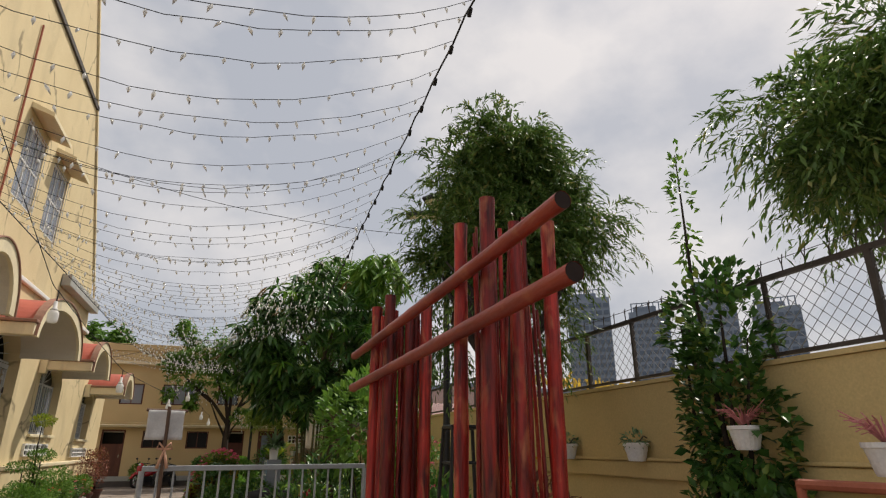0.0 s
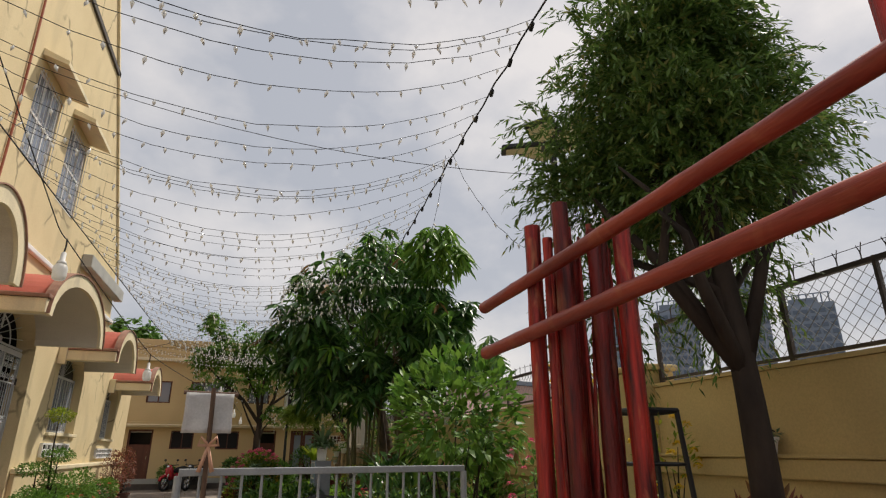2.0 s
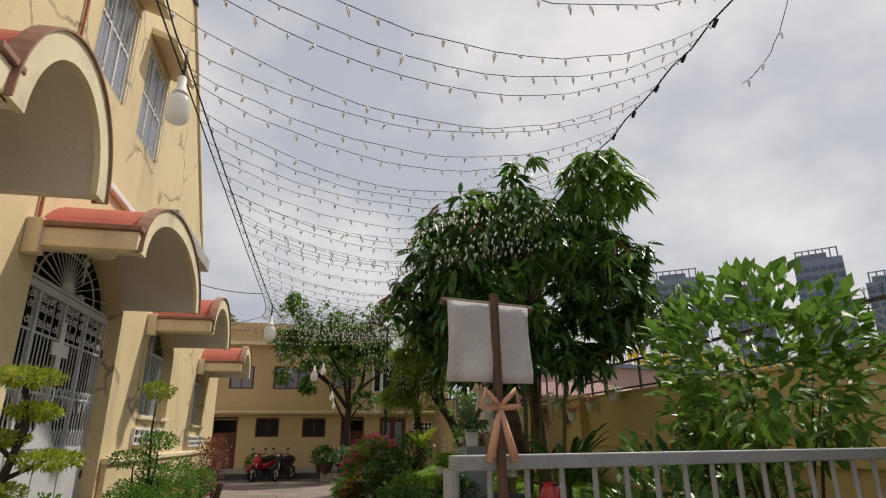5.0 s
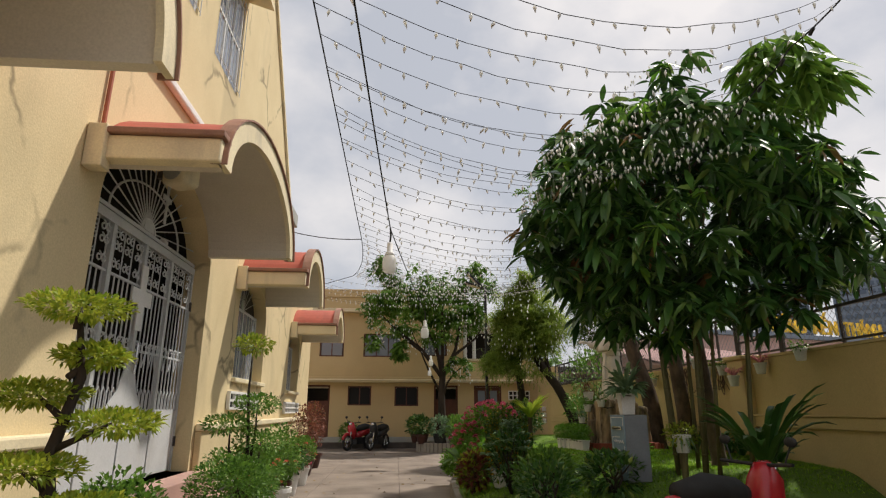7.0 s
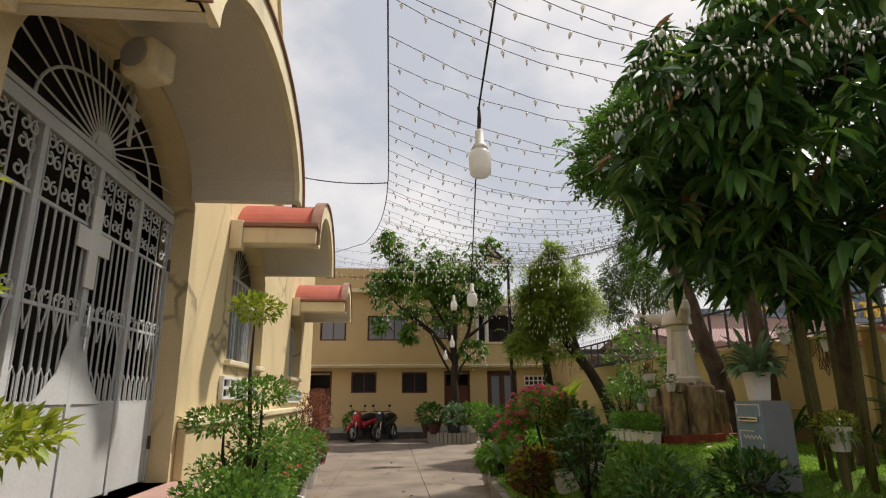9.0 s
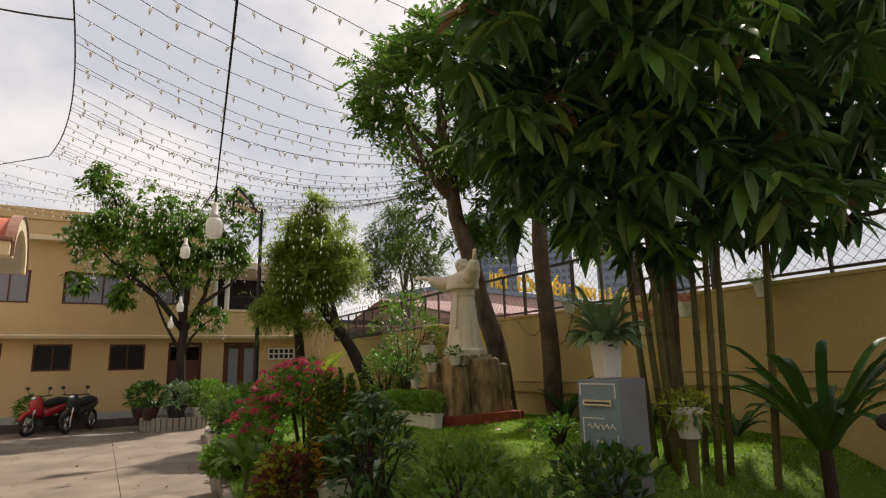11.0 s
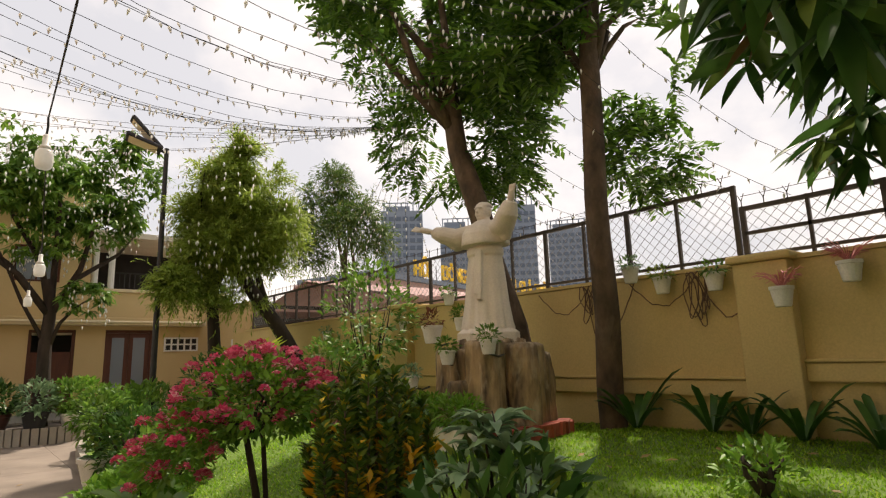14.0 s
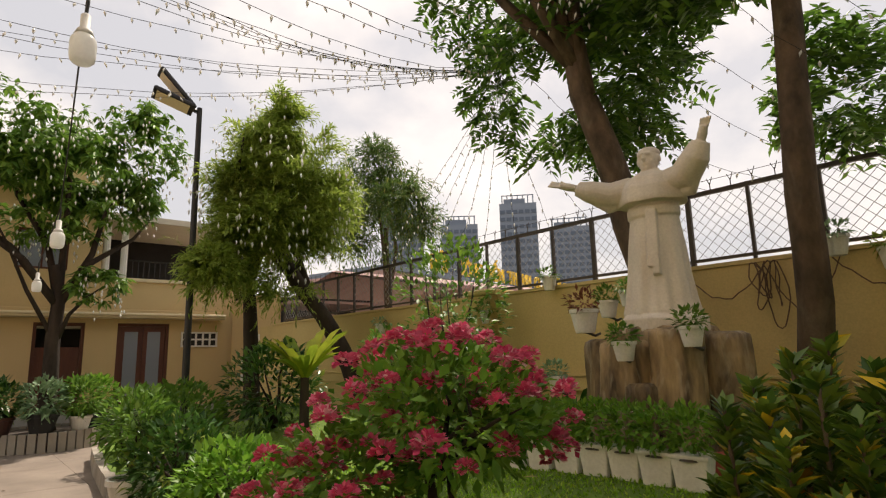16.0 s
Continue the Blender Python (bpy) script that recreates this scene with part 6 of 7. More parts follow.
def street_lamp(x, y, h, heads, label):
    l = thing("street_lamp", label, "lamp post", (x, y, 0), "courtyard lamps")
    part("pole", Shape().tube([(0, 0, 0), (0, 0, h * 0.5), (0, 0, h)], [0.05, 0.043, 0.035], 12), M_BLACK, l)
    part("base_plate", Shape().lathe([(0.13, 0), (0.13, 0.03), (0.06, 0.05)], 0, 0, 12), M_BLACK, l)
    for a, tilt, ln, w in heads:
        m = pose(0, 0, h - 0.05, 0, 0, a) @ pose(0.08, 0, 0, 0, tilt, 0)
        hd = part("lamp_head", Shape().box(0, -w / 2, -0.025, ln, w / 2, 0.025, m), M_BLACK, l, "flat black solar lamp head")
        soften(hd, 0.012)
        part("panel", Shape().box(0.03, -w / 2 + 0.015, 0.027, ln - 0.02, w / 2 - 0.015, 0.034, m), M_SOLAR, hd)
        part("lens", Shape().box(0.06, -w / 2 + 0.03, -0.033, ln - 0.05, w / 2 - 0.03, -0.027, m), M_TRIM, hd)
        part("arm", Shape().tube([(0, 0, h - 0.08), tuple((m @ Vector((0.05, 0, 0))))], 0.02, 6), M_BLACK, l)
    return l


street_lamp(3.27, 6.26, 4.85, [(160, 5, 0.5, 0.18), (100, -10, 0.34, 0.36), (20, -25, 0.4, 0.3), (-70, -15, 0.4, 0.3), (215, -30, 0.32, 0.34)], "black lamp post with a cluster of flat solar lamp heads")
street_lamp(1.47, 22.7, 5.0, [(172, -18, 0.55, 0.36), (176, -46, 0.66, 0.26)], "black lamp post with two tilted solar lamp heads")

# plant stand, rust-red frame
stool = thing("plant_stand", "tall black steel plant stand with splayed legs", "stand", (2.8, 4.5, 0))
part("top", Shape().tube([(-0.15, -0.13, 1.82), (0.15, -0.13, 1.82), (0.15, 0.13, 1.82), (-0.15, 0.13, 1.82), (-0.15, -0.13, 1.82)], 0.02, 6), M_BLACK, stool)
for sx in (-1, 1):
    for sy in (-1, 1):
        part("leg", Shape().tube([(sx * 0.15, sy * 0.13, 1.82), (sx * 0.25, sy * 0.22, 0)], 0.018, 6), M_BLACK, stool)
for z in (1.5, 1.15, 0.7):
    k = (1.82 - z) / 1.82 * 0.08
    part("shelf_ring", Shape().tube([(-0.15 - k, -0.13 - k, z), (0.15 + k, -0.13 - k, z), (0.15 + k, 0.13 + k, z), (-0.15 - k, 0.13 + k, z), (-0.15 - k, -0.13 - k, z)], 0.012, 6), M_BLACK, stool)
rack = thing("pot_rack", "rust-red pipe rack for flower pots beside the wall", "rack")
part("top_rail", Shape().tube([(3.6, 1.6, 1.45), (3.78, 0.0, 1.45)], 0.028, 8), M_RUST, rack)
part("mid_rail", Shape().tube([(3.6, 1.6, 1.25), (3.78, 0.0, 1.25)], 0.02, 8), M_RUST, rack)
for k in range(4):
    p = Vector((3.6, 1.6, 0)).lerp(Vector((3.78, 0.0, 0)), k / 3)
    part("post", Shape().tube([p, p + zz * 1.47], 0.024, 8), M_RUST, rack)

# ---- statue on its rock ----
SX, SY, SZ = 2.98, 16.84, 1.72
sb = Shape()
sb.lathe([(0.245, 0.0), (0.25, 0.03), (0.235, 0.1), (0.21, 0.3), (0.19, 0.55), (0.168, 0.74), (0.163, 0.8)], 0, 0, 72, 0.84, wave=lambda a, z: 1 + (0.05 * math.cos(9 * a) + 0.035 * math.cos(17 * a + 1.0)) * max(0.0, 1 - z / 0.85))
sb.lathe([(0.172, 0.76), (0.18, 0.77), (0.18, 0.83), (0.17, 0.84)], 0, 0, 36, 0.86)
sb.lathe([(0.16, 0.8), (0.185, 0.9), (0.2, 0.97), (0.2, 1.03), (0.16, 1.09), (0.08, 1.13), (0.055, 1.17)], 0, 0, 32, 0.78)
# head, looking along -x
sb.ball((0.0, 0, 1.245), 0.088, s=(0.98, 0.84, 1.1), sides=24, rings=14)
sb.ball((-0.03, 0, 1.195), 0.062, s=(0.95, 0.9, 0.95), sides=20, rings=12)
sb.ball((-0.065, 0, 1.158), 0.026, s=(0.9, 1.1, 0.7))
sb.tube([(-0.07, -0.045, 1.268), (-0.088, 0, 1.272), (-0.07, 0.045, 1.268)], 0.013, 8)
sb.tube([(-0.084, 0, 1.262), (-0.104, 0, 1.222), (-0.086, 0, 1.212)], [0.008, 0.016, 0.012], 8)
sb.tube([(-0.08, -0.02, 1.186), (-0.09, 0, 1.188), (-0.08, 0.02, 1.186)], 0.008, 6)
sb.lathe([(0.079, 1.285), (0.082, 1.29), (0.074, 1.315), (0.05, 1.337), (0.01, 1.345)], 0.012, 0, 24, 1.05)
sb.lathe([(0.05, 1.1), (0.058, 1.14), (0.056, 1.17), (0.048, 1.175)], 0, 0, 20)
for s in (-1, 1):
    sb.ball((0.005, s * 0.078, 1.235), 0.021, s=(0.8, 0.5, 1.4))
    sb.ball((-0.06, s * 0.036, 1.21), 0.022, s=(0.7, 0.9, 0.9))
ra = [(0, 0.13, 1.03), (-0.08, 0.27, 0.99), (-0.14, 0.4, 1.04), (-0.17, 0.48, 1.08)]
la = [(0, -0.13, 1.03), (-0.06, -0.26, 1.03), (-0.1, -0.35, 1.14), (-0.12, -0.4, 1.24)]
sb.tube(ra, [0.1, 0.105, 0.09, 0.06], 16)
sb.tube(la, [0.1, 0.11, 0.095, 0.06], 16)
sb.lathe([(0.19, 0.865), (0.236, 0.87), (0.238, 0.9), (0.225, 0.99), (0.18, 1.07), (0.1, 1.125), (0.06, 1.145)], 0, 0, 40, 0.86, wave=lambda a, z: 1 + 0.035 * math.cos(7 * a))
sb.tube([(0.02, 0.12, 0.95), (-0.06, 0.3, 0.9), (-0.1, 0.4, 0.97)], [0.05, 0.05, 0.03], 10)
sb.tube([(0.02, -0.12, 0.95), (-0.04, -0.28, 0.92), (-0.08, -0.36, 1.06)], [0.05, 0.05, 0.03], 10)
for c, d, up in ((ra[-1], (-0.09, 0.1, 0.03), 0), (la[-1], (-0.03, -0.04, 0.1), 1)):
    c, d = Vector(c), Vector(d)
    sb.tube([c, c + d * 0.5, c + d * 1.0], [0.03, 0.034, 0.026], 10)
    for k in range(4):
        o = Vector((0.0, 0.014 * (k - 1.5), 0)) if up else Vector((0.012 * (k - 1.5), 0.0, 0.012 * (k - 1.5)))
        sb.tube([c + d * 0.9 + o, c + d * 1.55 + o * 1.5], [0.011, 0.008], 6)
    sb.tube([c + d * 0.5, c + d * 0.9 + Vector((0, 0, 0.04 if not up else 0.0)) + Vector((0, 0.03 * up, 0))], [0.012, 0.009], 6)
for dy, zl in ((-0.06, 0.3), (-0.025, 0.36)):
    sb.add([(-0.13, dy - 0.024, zl), (-0.205, dy - 0.024, zl), (-0.205, dy + 0.024, zl), (-0.13, dy + 0.024, zl), (-0.13, dy - 0.018, 0.8), (-0.162, dy - 0.018, 0.8), (-0.162, dy + 0.018, 0.8), (-0.13, dy + 0.018, 0.8)], [(0, 1, 2, 3), (7, 6, 5, 4), (1, 0, 4, 5), (2, 1, 5, 6), (3, 2, 6, 7), (0, 3, 7, 4)])
sb.lathe([(0.3, -0.12), (0.3, -0.02), (0.26, 0.01)], 0, 0, 8, 0.9)
statue = part("statue", sb, M_STATUE, None, smooth=True)
tagged(statue, "white stone statue of a robed figure with raised open arms", "statue")
statue.matrix_basis = pose(SX, SY, SZ, 0, 0, 8) @ Matrix.Diagonal((1.05, 1.05, 0.94, 1))
rm = statue.modifiers.new("remesh", "REMESH")
rm.mode, rm.voxel_size, rm.use_smooth_shade = "VOXEL", 0.0075, True
sm = statue.modifiers.new("smooth", "SMOOTH")
sm.factor, sm.iterations = 0.5, 2

rock = thing("rock_pedestal", "pedestal of upright brown petrified rock slabs under the statue", "rock", (SX, SY, 0))
for k, (dx, dy, r, h, flat) in enumerate(((0.02, 0.0, 0.34, 1.66, 0.95), (-0.24, -0.2, 0.2, 1.63, 0.9), (-0.3, 0.12, 0.19, 1.56, 0.9), (0.06, -0.36, 0.2, 1.6, 1.1), (0.3, -0.22, 0.21, 1.52, 1.0), (-0.1, 0.36, 0.2, 1.58, 1.1), (0.3, 0.22, 0.2, 1.45, 1.0), (-0.42, -0.06, 0.11, 1.28, 1.2))):
    def flutes(a, z, k=k):
        q = Vector((math.cos(a) * 2.6, math.sin(a) * 2.6, z * 0.7 + k * 5.0))
        f = Vector((math.cos(a) * 9, math.sin(a) * 9, z * 5.0 + k * 3.0))
        return 1 + 0.3 * noise.noise(q) + 0.13 * noise.noise(f) - 0.13 * (1 - abs(math.sin(4.0 * a + k + 1.2 * noise.noise(q * 2)))) ** 3
    levels = [(r * 1.2, 0.5), (r * 1.14, 0.66)] + [(r * (1.1 - 0.012 * i), 0.66 + (h - 0.72) * i / 12) for i in range(1, 13)] + [(r * 0.92, h - 0.025), (r * 0.72, h - 0.004), (0.02, h)]
    part("rock_slab", Shape().lathe(levels, dx, dy, 44, flat, wave=flutes), M_ROCK, rock, smooth=True)

edging = thing("brick_edging", "low red brick edging round the flower bed", "edging", kind="structure")
bk = Shape().box(-0.055, -0.1, 0, 0.055, 0.1, 0.11).mesh("brick")
for k in range(15):
    a = math.radians(192 + 138 * k / 14)
    x, y = SX + 0.03 + 0.74 * math.cos(a), SY + 0.58 * math.sin(a)
    o = part("brick", bk, M_REDBRICK, edging)
    o.matrix_basis = pose(x, y, lawn_z(x, y) + 0.01, rnd.uniform(-4, 4), 0, math.degrees(a) + rnd.uniform(-6, 6))

# ---- blue-grey letter box on the lawn ----
fd = Vector((0.04, -0.32, 0)).normalized()
box = thing("letter_box", "blue-grey sheet-metal letter box with a chrome slot on the lawn", "letter box", (1.5, 13.04, lawn_z(1.6, 13.0) - 0.02), rz=math.degrees(math.atan2(fd.y, fd.x)))
BH = 1.39 - lawn_z(1.6, 13.0) + 0.02
soften(part("body", Shape().box(0, 0.0, 0, 0.325, 0.29, BH), M_BOXGREY, box), 0.006)
soften(part("front_panel", Shape().box(-0.002, -0.012, 0.01, 0.327, -0.001, BH - 0.002), M_BOXBLUE, box, "blue painted front panel"), 0.004)
part("slot", Shape().box(0.05, -0.03, BH - 0.17, 0.28, -0.0125, BH - 0.13), M_CHROME, box, "chrome letter slot")
# Black bar on the plate paints the dark of the slot's opening.
part("slot_mouth_shade", Shape().box(0.065, -0.0335, BH - 0.157, 0.265, -0.0305, BH - 0.145), M_BLACK, box)
for k, (u, w, z) in enumerate(((0.07, 0.22, 0.3), (0.13, 0.07, 0.4), (0.1, 0.15, 0.5), (0.06, 0.12, 0.62), (0.07, 0.05, 0.68))):
    mk = Shape()
    n = 16
    mk.tube([(u + w * i / n, -0.0145, BH - z + 0.018 * math.sin(i * 1.9 + k)) for i in range(n + 1)], 0.0045, 5)
    part("handwriting", mk, M_WHITE, box, "pale handwritten stroke")


for u0, z0, u1, z1 in ((0.02, 0.03, 0.3, 0.03), (0.02, 0.03, 0.02, 0.1), (0.3, 0.03, 0.3, 0.12), (0.03, 0.25, 0.03, 0.62), (0.3, 0.35, 0.3, 0.62), (0.03, 0.25, 0.2, 0.25)):
    part("painted_border", Shape().box(u0 - 0.004, -0.0145, BH - z1 - 0.004, u1 + 0.004, -0.0125, BH - z0 + 0.004), M_WHITE, box, "thin worn pale border line")


# ---- pots and plants ----
def pot(parent, r, h, mat, z=0.0, square=False, name="pot"):
    s = Shape()
    if square:
        s.add([(-r * 0.8, -r * 0.55, z), (r * 0.8, -r * 0.55, z), (r * 0.8, r * 0.55, z), (-r * 0.8, r * 0.55, z), (-r, -r * 0.7, z + h), (r, -r * 0.7, z + h), (r, r * 0.7, z + h), (-r, r * 0.7, z + h)],
              [(3, 2, 1, 0), (4, 5, 6, 7), (0, 1, 5, 4), (1, 2, 6, 5), (2, 3, 7, 6), (3, 0, 4, 7)])
        s.box(-r * 1.05, -r * 0.75, z + h * 0.88, r * 1.05, r * 0.75, z + h * 1.002)
        o = soften(part(name, s, mat, parent), 0.008)
    else:
        s.lathe([(r * 0.66, z), (r * 0.72, z + h * 0.1), (r * 0.95, z + h * 0.75), (r * 0.97, z + h * 0.82), (r * 1.06, z + h * 0.84), (r * 1.06, z + h), (r * 0.93, z + h), (r * 0.9, z + h * 0.86)], 0, 0, 20)
        o = part(name, s, mat, parent, smooth=False)
    part("soil", Shape().lathe([(r * 0.86, z + h * 0.84), (r * 0.8, z + h * 0.9), (0.01, z + h * 0.92)], 0, 0, 12), M_DARKBASE, parent)
    return o


def rosette(parent, c, n, L, W, mat, rise=0.7, name="foliage", bend=0.5, seg=4):
    """Strap leaves arching out of one crown."""
    vs, fs = [], []
    for k in range(n):
        a = k * 2.39996 + rnd.uniform(-0.2, 0.2)
        l, up = L * rnd.uniform(0.75, 1.1), rise * rnd.uniform(0.7, 1.25)
        d, sd = Vector((math.cos(a), math.sin(a), 0)), Vector((-math.sin(a), math.cos(a), 0))
        b = len(vs)
        for i in range(seg + 1):
            u = i / seg
            p = Vector(c) + d * l * (0.08 + u * 0.85) + Vector((0, 0, l * (up * u - bend * u * u)))
            w = W * (0.35 + 1.3 * u * (1.15 - u)) * (0.05 if i == seg else 1) / 2
            vs += [p + sd * w + Vector((0, 0, w * 0.5)), p, p - sd * w + Vector((0, 0, w * 0.5))]
        for i in range(seg):
            q = b + i * 3
            fs += [(q, q + 1, q + 4, q + 3), (q + 1, q + 2, q + 5, q + 4)]
    return part(name, Shape().add(vs, fs), mat, parent, smooth=True)


def bushy(parent, c, r, n, L, W, mat, name="foliage", keep=0.85, up=0.4, hollow=0.45):
    P, d = in_ball(n, c, r, hollow)
    ok = gaps(P, 3.0, keep)
    P, d = P[ok], d[ok]
    D = unit(d + rng.normal(0, 0.5, P.shape) + np.array([0, 0, up]))
    l = rng.uniform(0.7, 1.25, len(P)) * L
    return leaves(name, P, D, l, l * W, mat, parent, 0.15, 0.2)


def twiggy(parent, base, ends, r=0.012, mat=M_BARK, name="branching_stem"):
    s = Shape()
    limbs(s, base, r, ends, 0.05)
    return part(name, s, mat, parent, smooth=True)


def blossoms(parent, c, r, n, size, mat, per=44, low=-0.7):
    """Round heads of small petals, spaced evenly over a bush."""
    T, _ = in_ball(n * 12, c, r, 0.95, low)
    H = [T[0]]
    while len(H) < min(n, len(T)):
        gap = np.min(np.linalg.norm(T[:, None] - np.array(H)[None], axis=2), axis=1)
        H.append(T[int(np.argmax(gap))])
    H = np.array(H) + rng.normal(0, 0.02, (len(H), 3))
    B = np.repeat(H, per, 0)
    d = unit(rng.normal(0, 1, B.shape))
    d[:, 2] = np.abs(d[:, 2]) * 0.9 - 0.15
    l = np.repeat(rng.uniform(0.7, 1.2, len(H)), per) * size
    return leaves("blossom_cover", B + d * (l * 0.45)[:, None], d + rng.normal(0, 0.3, B.shape), l * 0.42, l * 0.34, mat, parent, 0.0, 0.1, 0.6)


def spread(c, r, n, z):
    return [(c[0] + r * math.cos(k * 2.4) * rnd.uniform(0.4, 0.9), c[1] + r * math.sin(k * 2.4) * rnd.uniform(0.4, 0.9), z * rnd.uniform(0.8, 1.0)) for k in range(n)]


# bonsai by the church: tiers of yellow-green foliage
bon = thing("bonsai", "tiered bonsai with yellow-green foliage pads in a dark pot", "potted tree", (-2.8, 9.15, 0))
pot(bon, 0.3, 0.42, M_TERRA)
TIERS = [((0.0, 0.0, 1.97), 0.27), ((0.06, 0.12, 1.72), 0.2), ((-0.2, 0.1, 1.52), 0.27), ((0.2, 0.12, 1.37), 0.27), ((-0.1, -0.1, 1.16), 0.3), ((0.2, -0.12, 0.98), 0.26), ((-0.16, 0.15, 0.86), 0.26)]
bt = Shape()
bt.tube([(0, 0, 0.36), (0.03, 0.02, 0.8), (-0.03, 0.0, 1.2), (0.04, 0.05, 1.6), (0.0, 0, 1.97)], [0.05, 0.042, 0.034, 0.026, 0.012], 8)
for c, r in TIERS:
    bt.tube([(0.0, 0.0, c[2] - 0.12), (c[0] * 0.6, c[1] * 0.6, c[2] - 0.05), c], [0.02, 0.014, 0.006], 6)
part("trunk", bt, M_BARK, bon, smooth=True)
for c, r in TIERS:
    bushy(bon, c, (r * 0.95, r * 0.95, 0.06), 950, 0.047, 0.45, L_LIME, "foliage_pad", 0.95, 0.5, 0.2)
bp = thing("potted_bush", "round small-leaved green bush in a dark red pot", "potted plant", (-2.55, 11.62, 0))
pot(bp, 0.3, 0.5, M_TERRA)
bushy(bp, (0, 0, 0.76), (0.4, 0.4, 0.28), 3400, 0.042, 0.55, L_PINNATE, "foliage", 0.95)
blossoms(bp, (0, 0, 0.78), (0.42, 0.42, 0.3), 14, 0.02, L_WHITEFL, 8)
sl = thing("potted_tree", "slim potted tree with layered yellow-green pads", "potted tree", (-2.67, 12.37, 0))
pot(sl, 0.22, 0.4, M_POTGREEN)
STIERS = [((0.02, 0, 2.12), 0.2), ((0.1, 0.06, 1.5), 0.24), ((-0.12, -0.1, 1.3), 0.28), ((0.16, 0.1, 1.12), 0.28), ((-0.1, 0.15, 0.95), 0.3), ((0.1, -0.15, 0.8), 0.3)]
twiggy(sl, (0, 0, 0.38), [c for c, r in STIERS], 0.026, M_BARK, "trunk")
for c, r in STIERS:
    bushy(sl, c, (r, r, 0.1), 560, 0.05, 0.5, L_LIME if r < 0.22 else L_MID, "foliage_pad", 0.95, 0.5, 0.2)
for x, y, r, h, mat, pm, top, fl in ((-2.75, 13.2, 0.2, 0.35, L_MID, M_POTGREEN, 1.0, L_ORANGE), (-2.85, 14.1, 0.2, 0.38, L_PINNATE, M_WHITE, 0.95, L_ORANGE), (-2.8, 15.0, 0.22, 0.36, L_MID, M_WHITE, 1.2, None),
                                     (-2.95, 16.0, 0.2, 0.34, L_MID, M_TERRA, 0.85, L_ORANGE), (-2.95, 17.0, 0.17, 0.34, L_DEEP, M_WHITE, 0.8, L_FLOWER), (-3.0, 18.4, 0.2, 0.36, L_MID, M_WHITE, 0.9, L_ORANGE),
                                     (-3.2, 20.2, 0.25, 0.36, L_REDLEAF, M_TERRA, 1.5, None), (-3.25, 22.0, 0.25, 0.36, L_REDLEAF, M_TERRA, 1.6, None),
                                     (-2.95, 10.3, 0.2, 0.35, L_PINNATE, M_TERRA, 1.0, None)):
    p = thing("potted_plant", "bushy flowering plant in a pot beside the church wall" if fl else "leafy shrub in a pot beside the church wall", "potted plant", (x, y, 0), "pots along the church")
    pot(p, r, h, pm)
    hgt = (top - h)
    twiggy(p, (0, 0, h * 0.9), spread((0, 0), 0.25, 5, top * 0.9), 0.012)
    bushy(p, (0, 0, h + hgt * 0.55), (0.32, 0.32, hgt * 0.52), 1700, 0.055, 0.6, mat, "foliage", 0.85, 0.3, 0.3)
    if fl:
        blossoms(p, (0, 0, h + hgt * 0.55), (0.36, 0.36, hgt * 0.55), 14, 0.05, fl, 16)


def lawn_shrub(label, x, y, r, hgt, n, L, W, mat, flower=None, heads=0, fsize=0.05, stem=0.0, base=None, name="shrub", keep=0.8, up=0.4):
    z = lawn_z(x, y) if base is None else base
    s = thing(name, label, "shrub", (x, y, z - 0.01))
    c = (0, 0, stem + (hgt - stem) * 0.52)
    rr = (r, r, (hgt - stem) * 0.52)
    twiggy(s, (0, 0, 0), spread((0, 0), r * 0.7, 7, hgt * 0.85), 0.02)
    bushy(s, c, rr, n, L, W, mat, "leaves", keep, up)
    if flower:
        blossoms(s, c, rr, heads, fsize, flower)
    return s


def shoots(parent, n, r, z0, z1, per, L, W, mat, name, low=0.15, stems=True, seed=1):
    """Upright shoots closely set with leaves."""
    g = random.Random(seed)
    st, P, D = Shape(), [], []
    for k in range(n):
        a, q = k * 2.39996, r * math.sqrt((k + 0.5) / n)
        top = z1 - (z1 - z0) * 0.45 * (q / r) ** 2 * g.uniform(0.4, 1.2)
        b, e = Vector((q * 0.35 * math.cos(a), q * 0.35 * math.sin(a), z0)), Vector((q * math.cos(a), q * math.sin(a), top))
        m = b.lerp(e, 0.5) + Vector((q * 0.2 * math.cos(a), q * 0.2 * math.sin(a), 0))
        if stems:
            st.tube([b, m, e], [0.011, 0.008, 0.004], 6)
        for i in range(per):
            u = low + (1 - low) * (i + g.random()) / per
            p = (b.lerp(m, u * 2) if u < 0.5 else m.lerp(e, u * 2 - 1))
            f = g.uniform(0, 6.28)
            P.append(tuple(p))
            D.append((math.cos(f), math.sin(f), 0.35 + 0.9 * u * g.uniform(0.4, 1.2)))
    if stems:
        part("branching_stem", st, M_BARKPALE, parent, smooth=True)
    P, D = np.array(P), np.array(D)
    l = rng.uniform(0.7, 1.2, len(P)) * L
    return leaves(name, P, D, l, l * W, mat, parent, 0.18, 0.22)


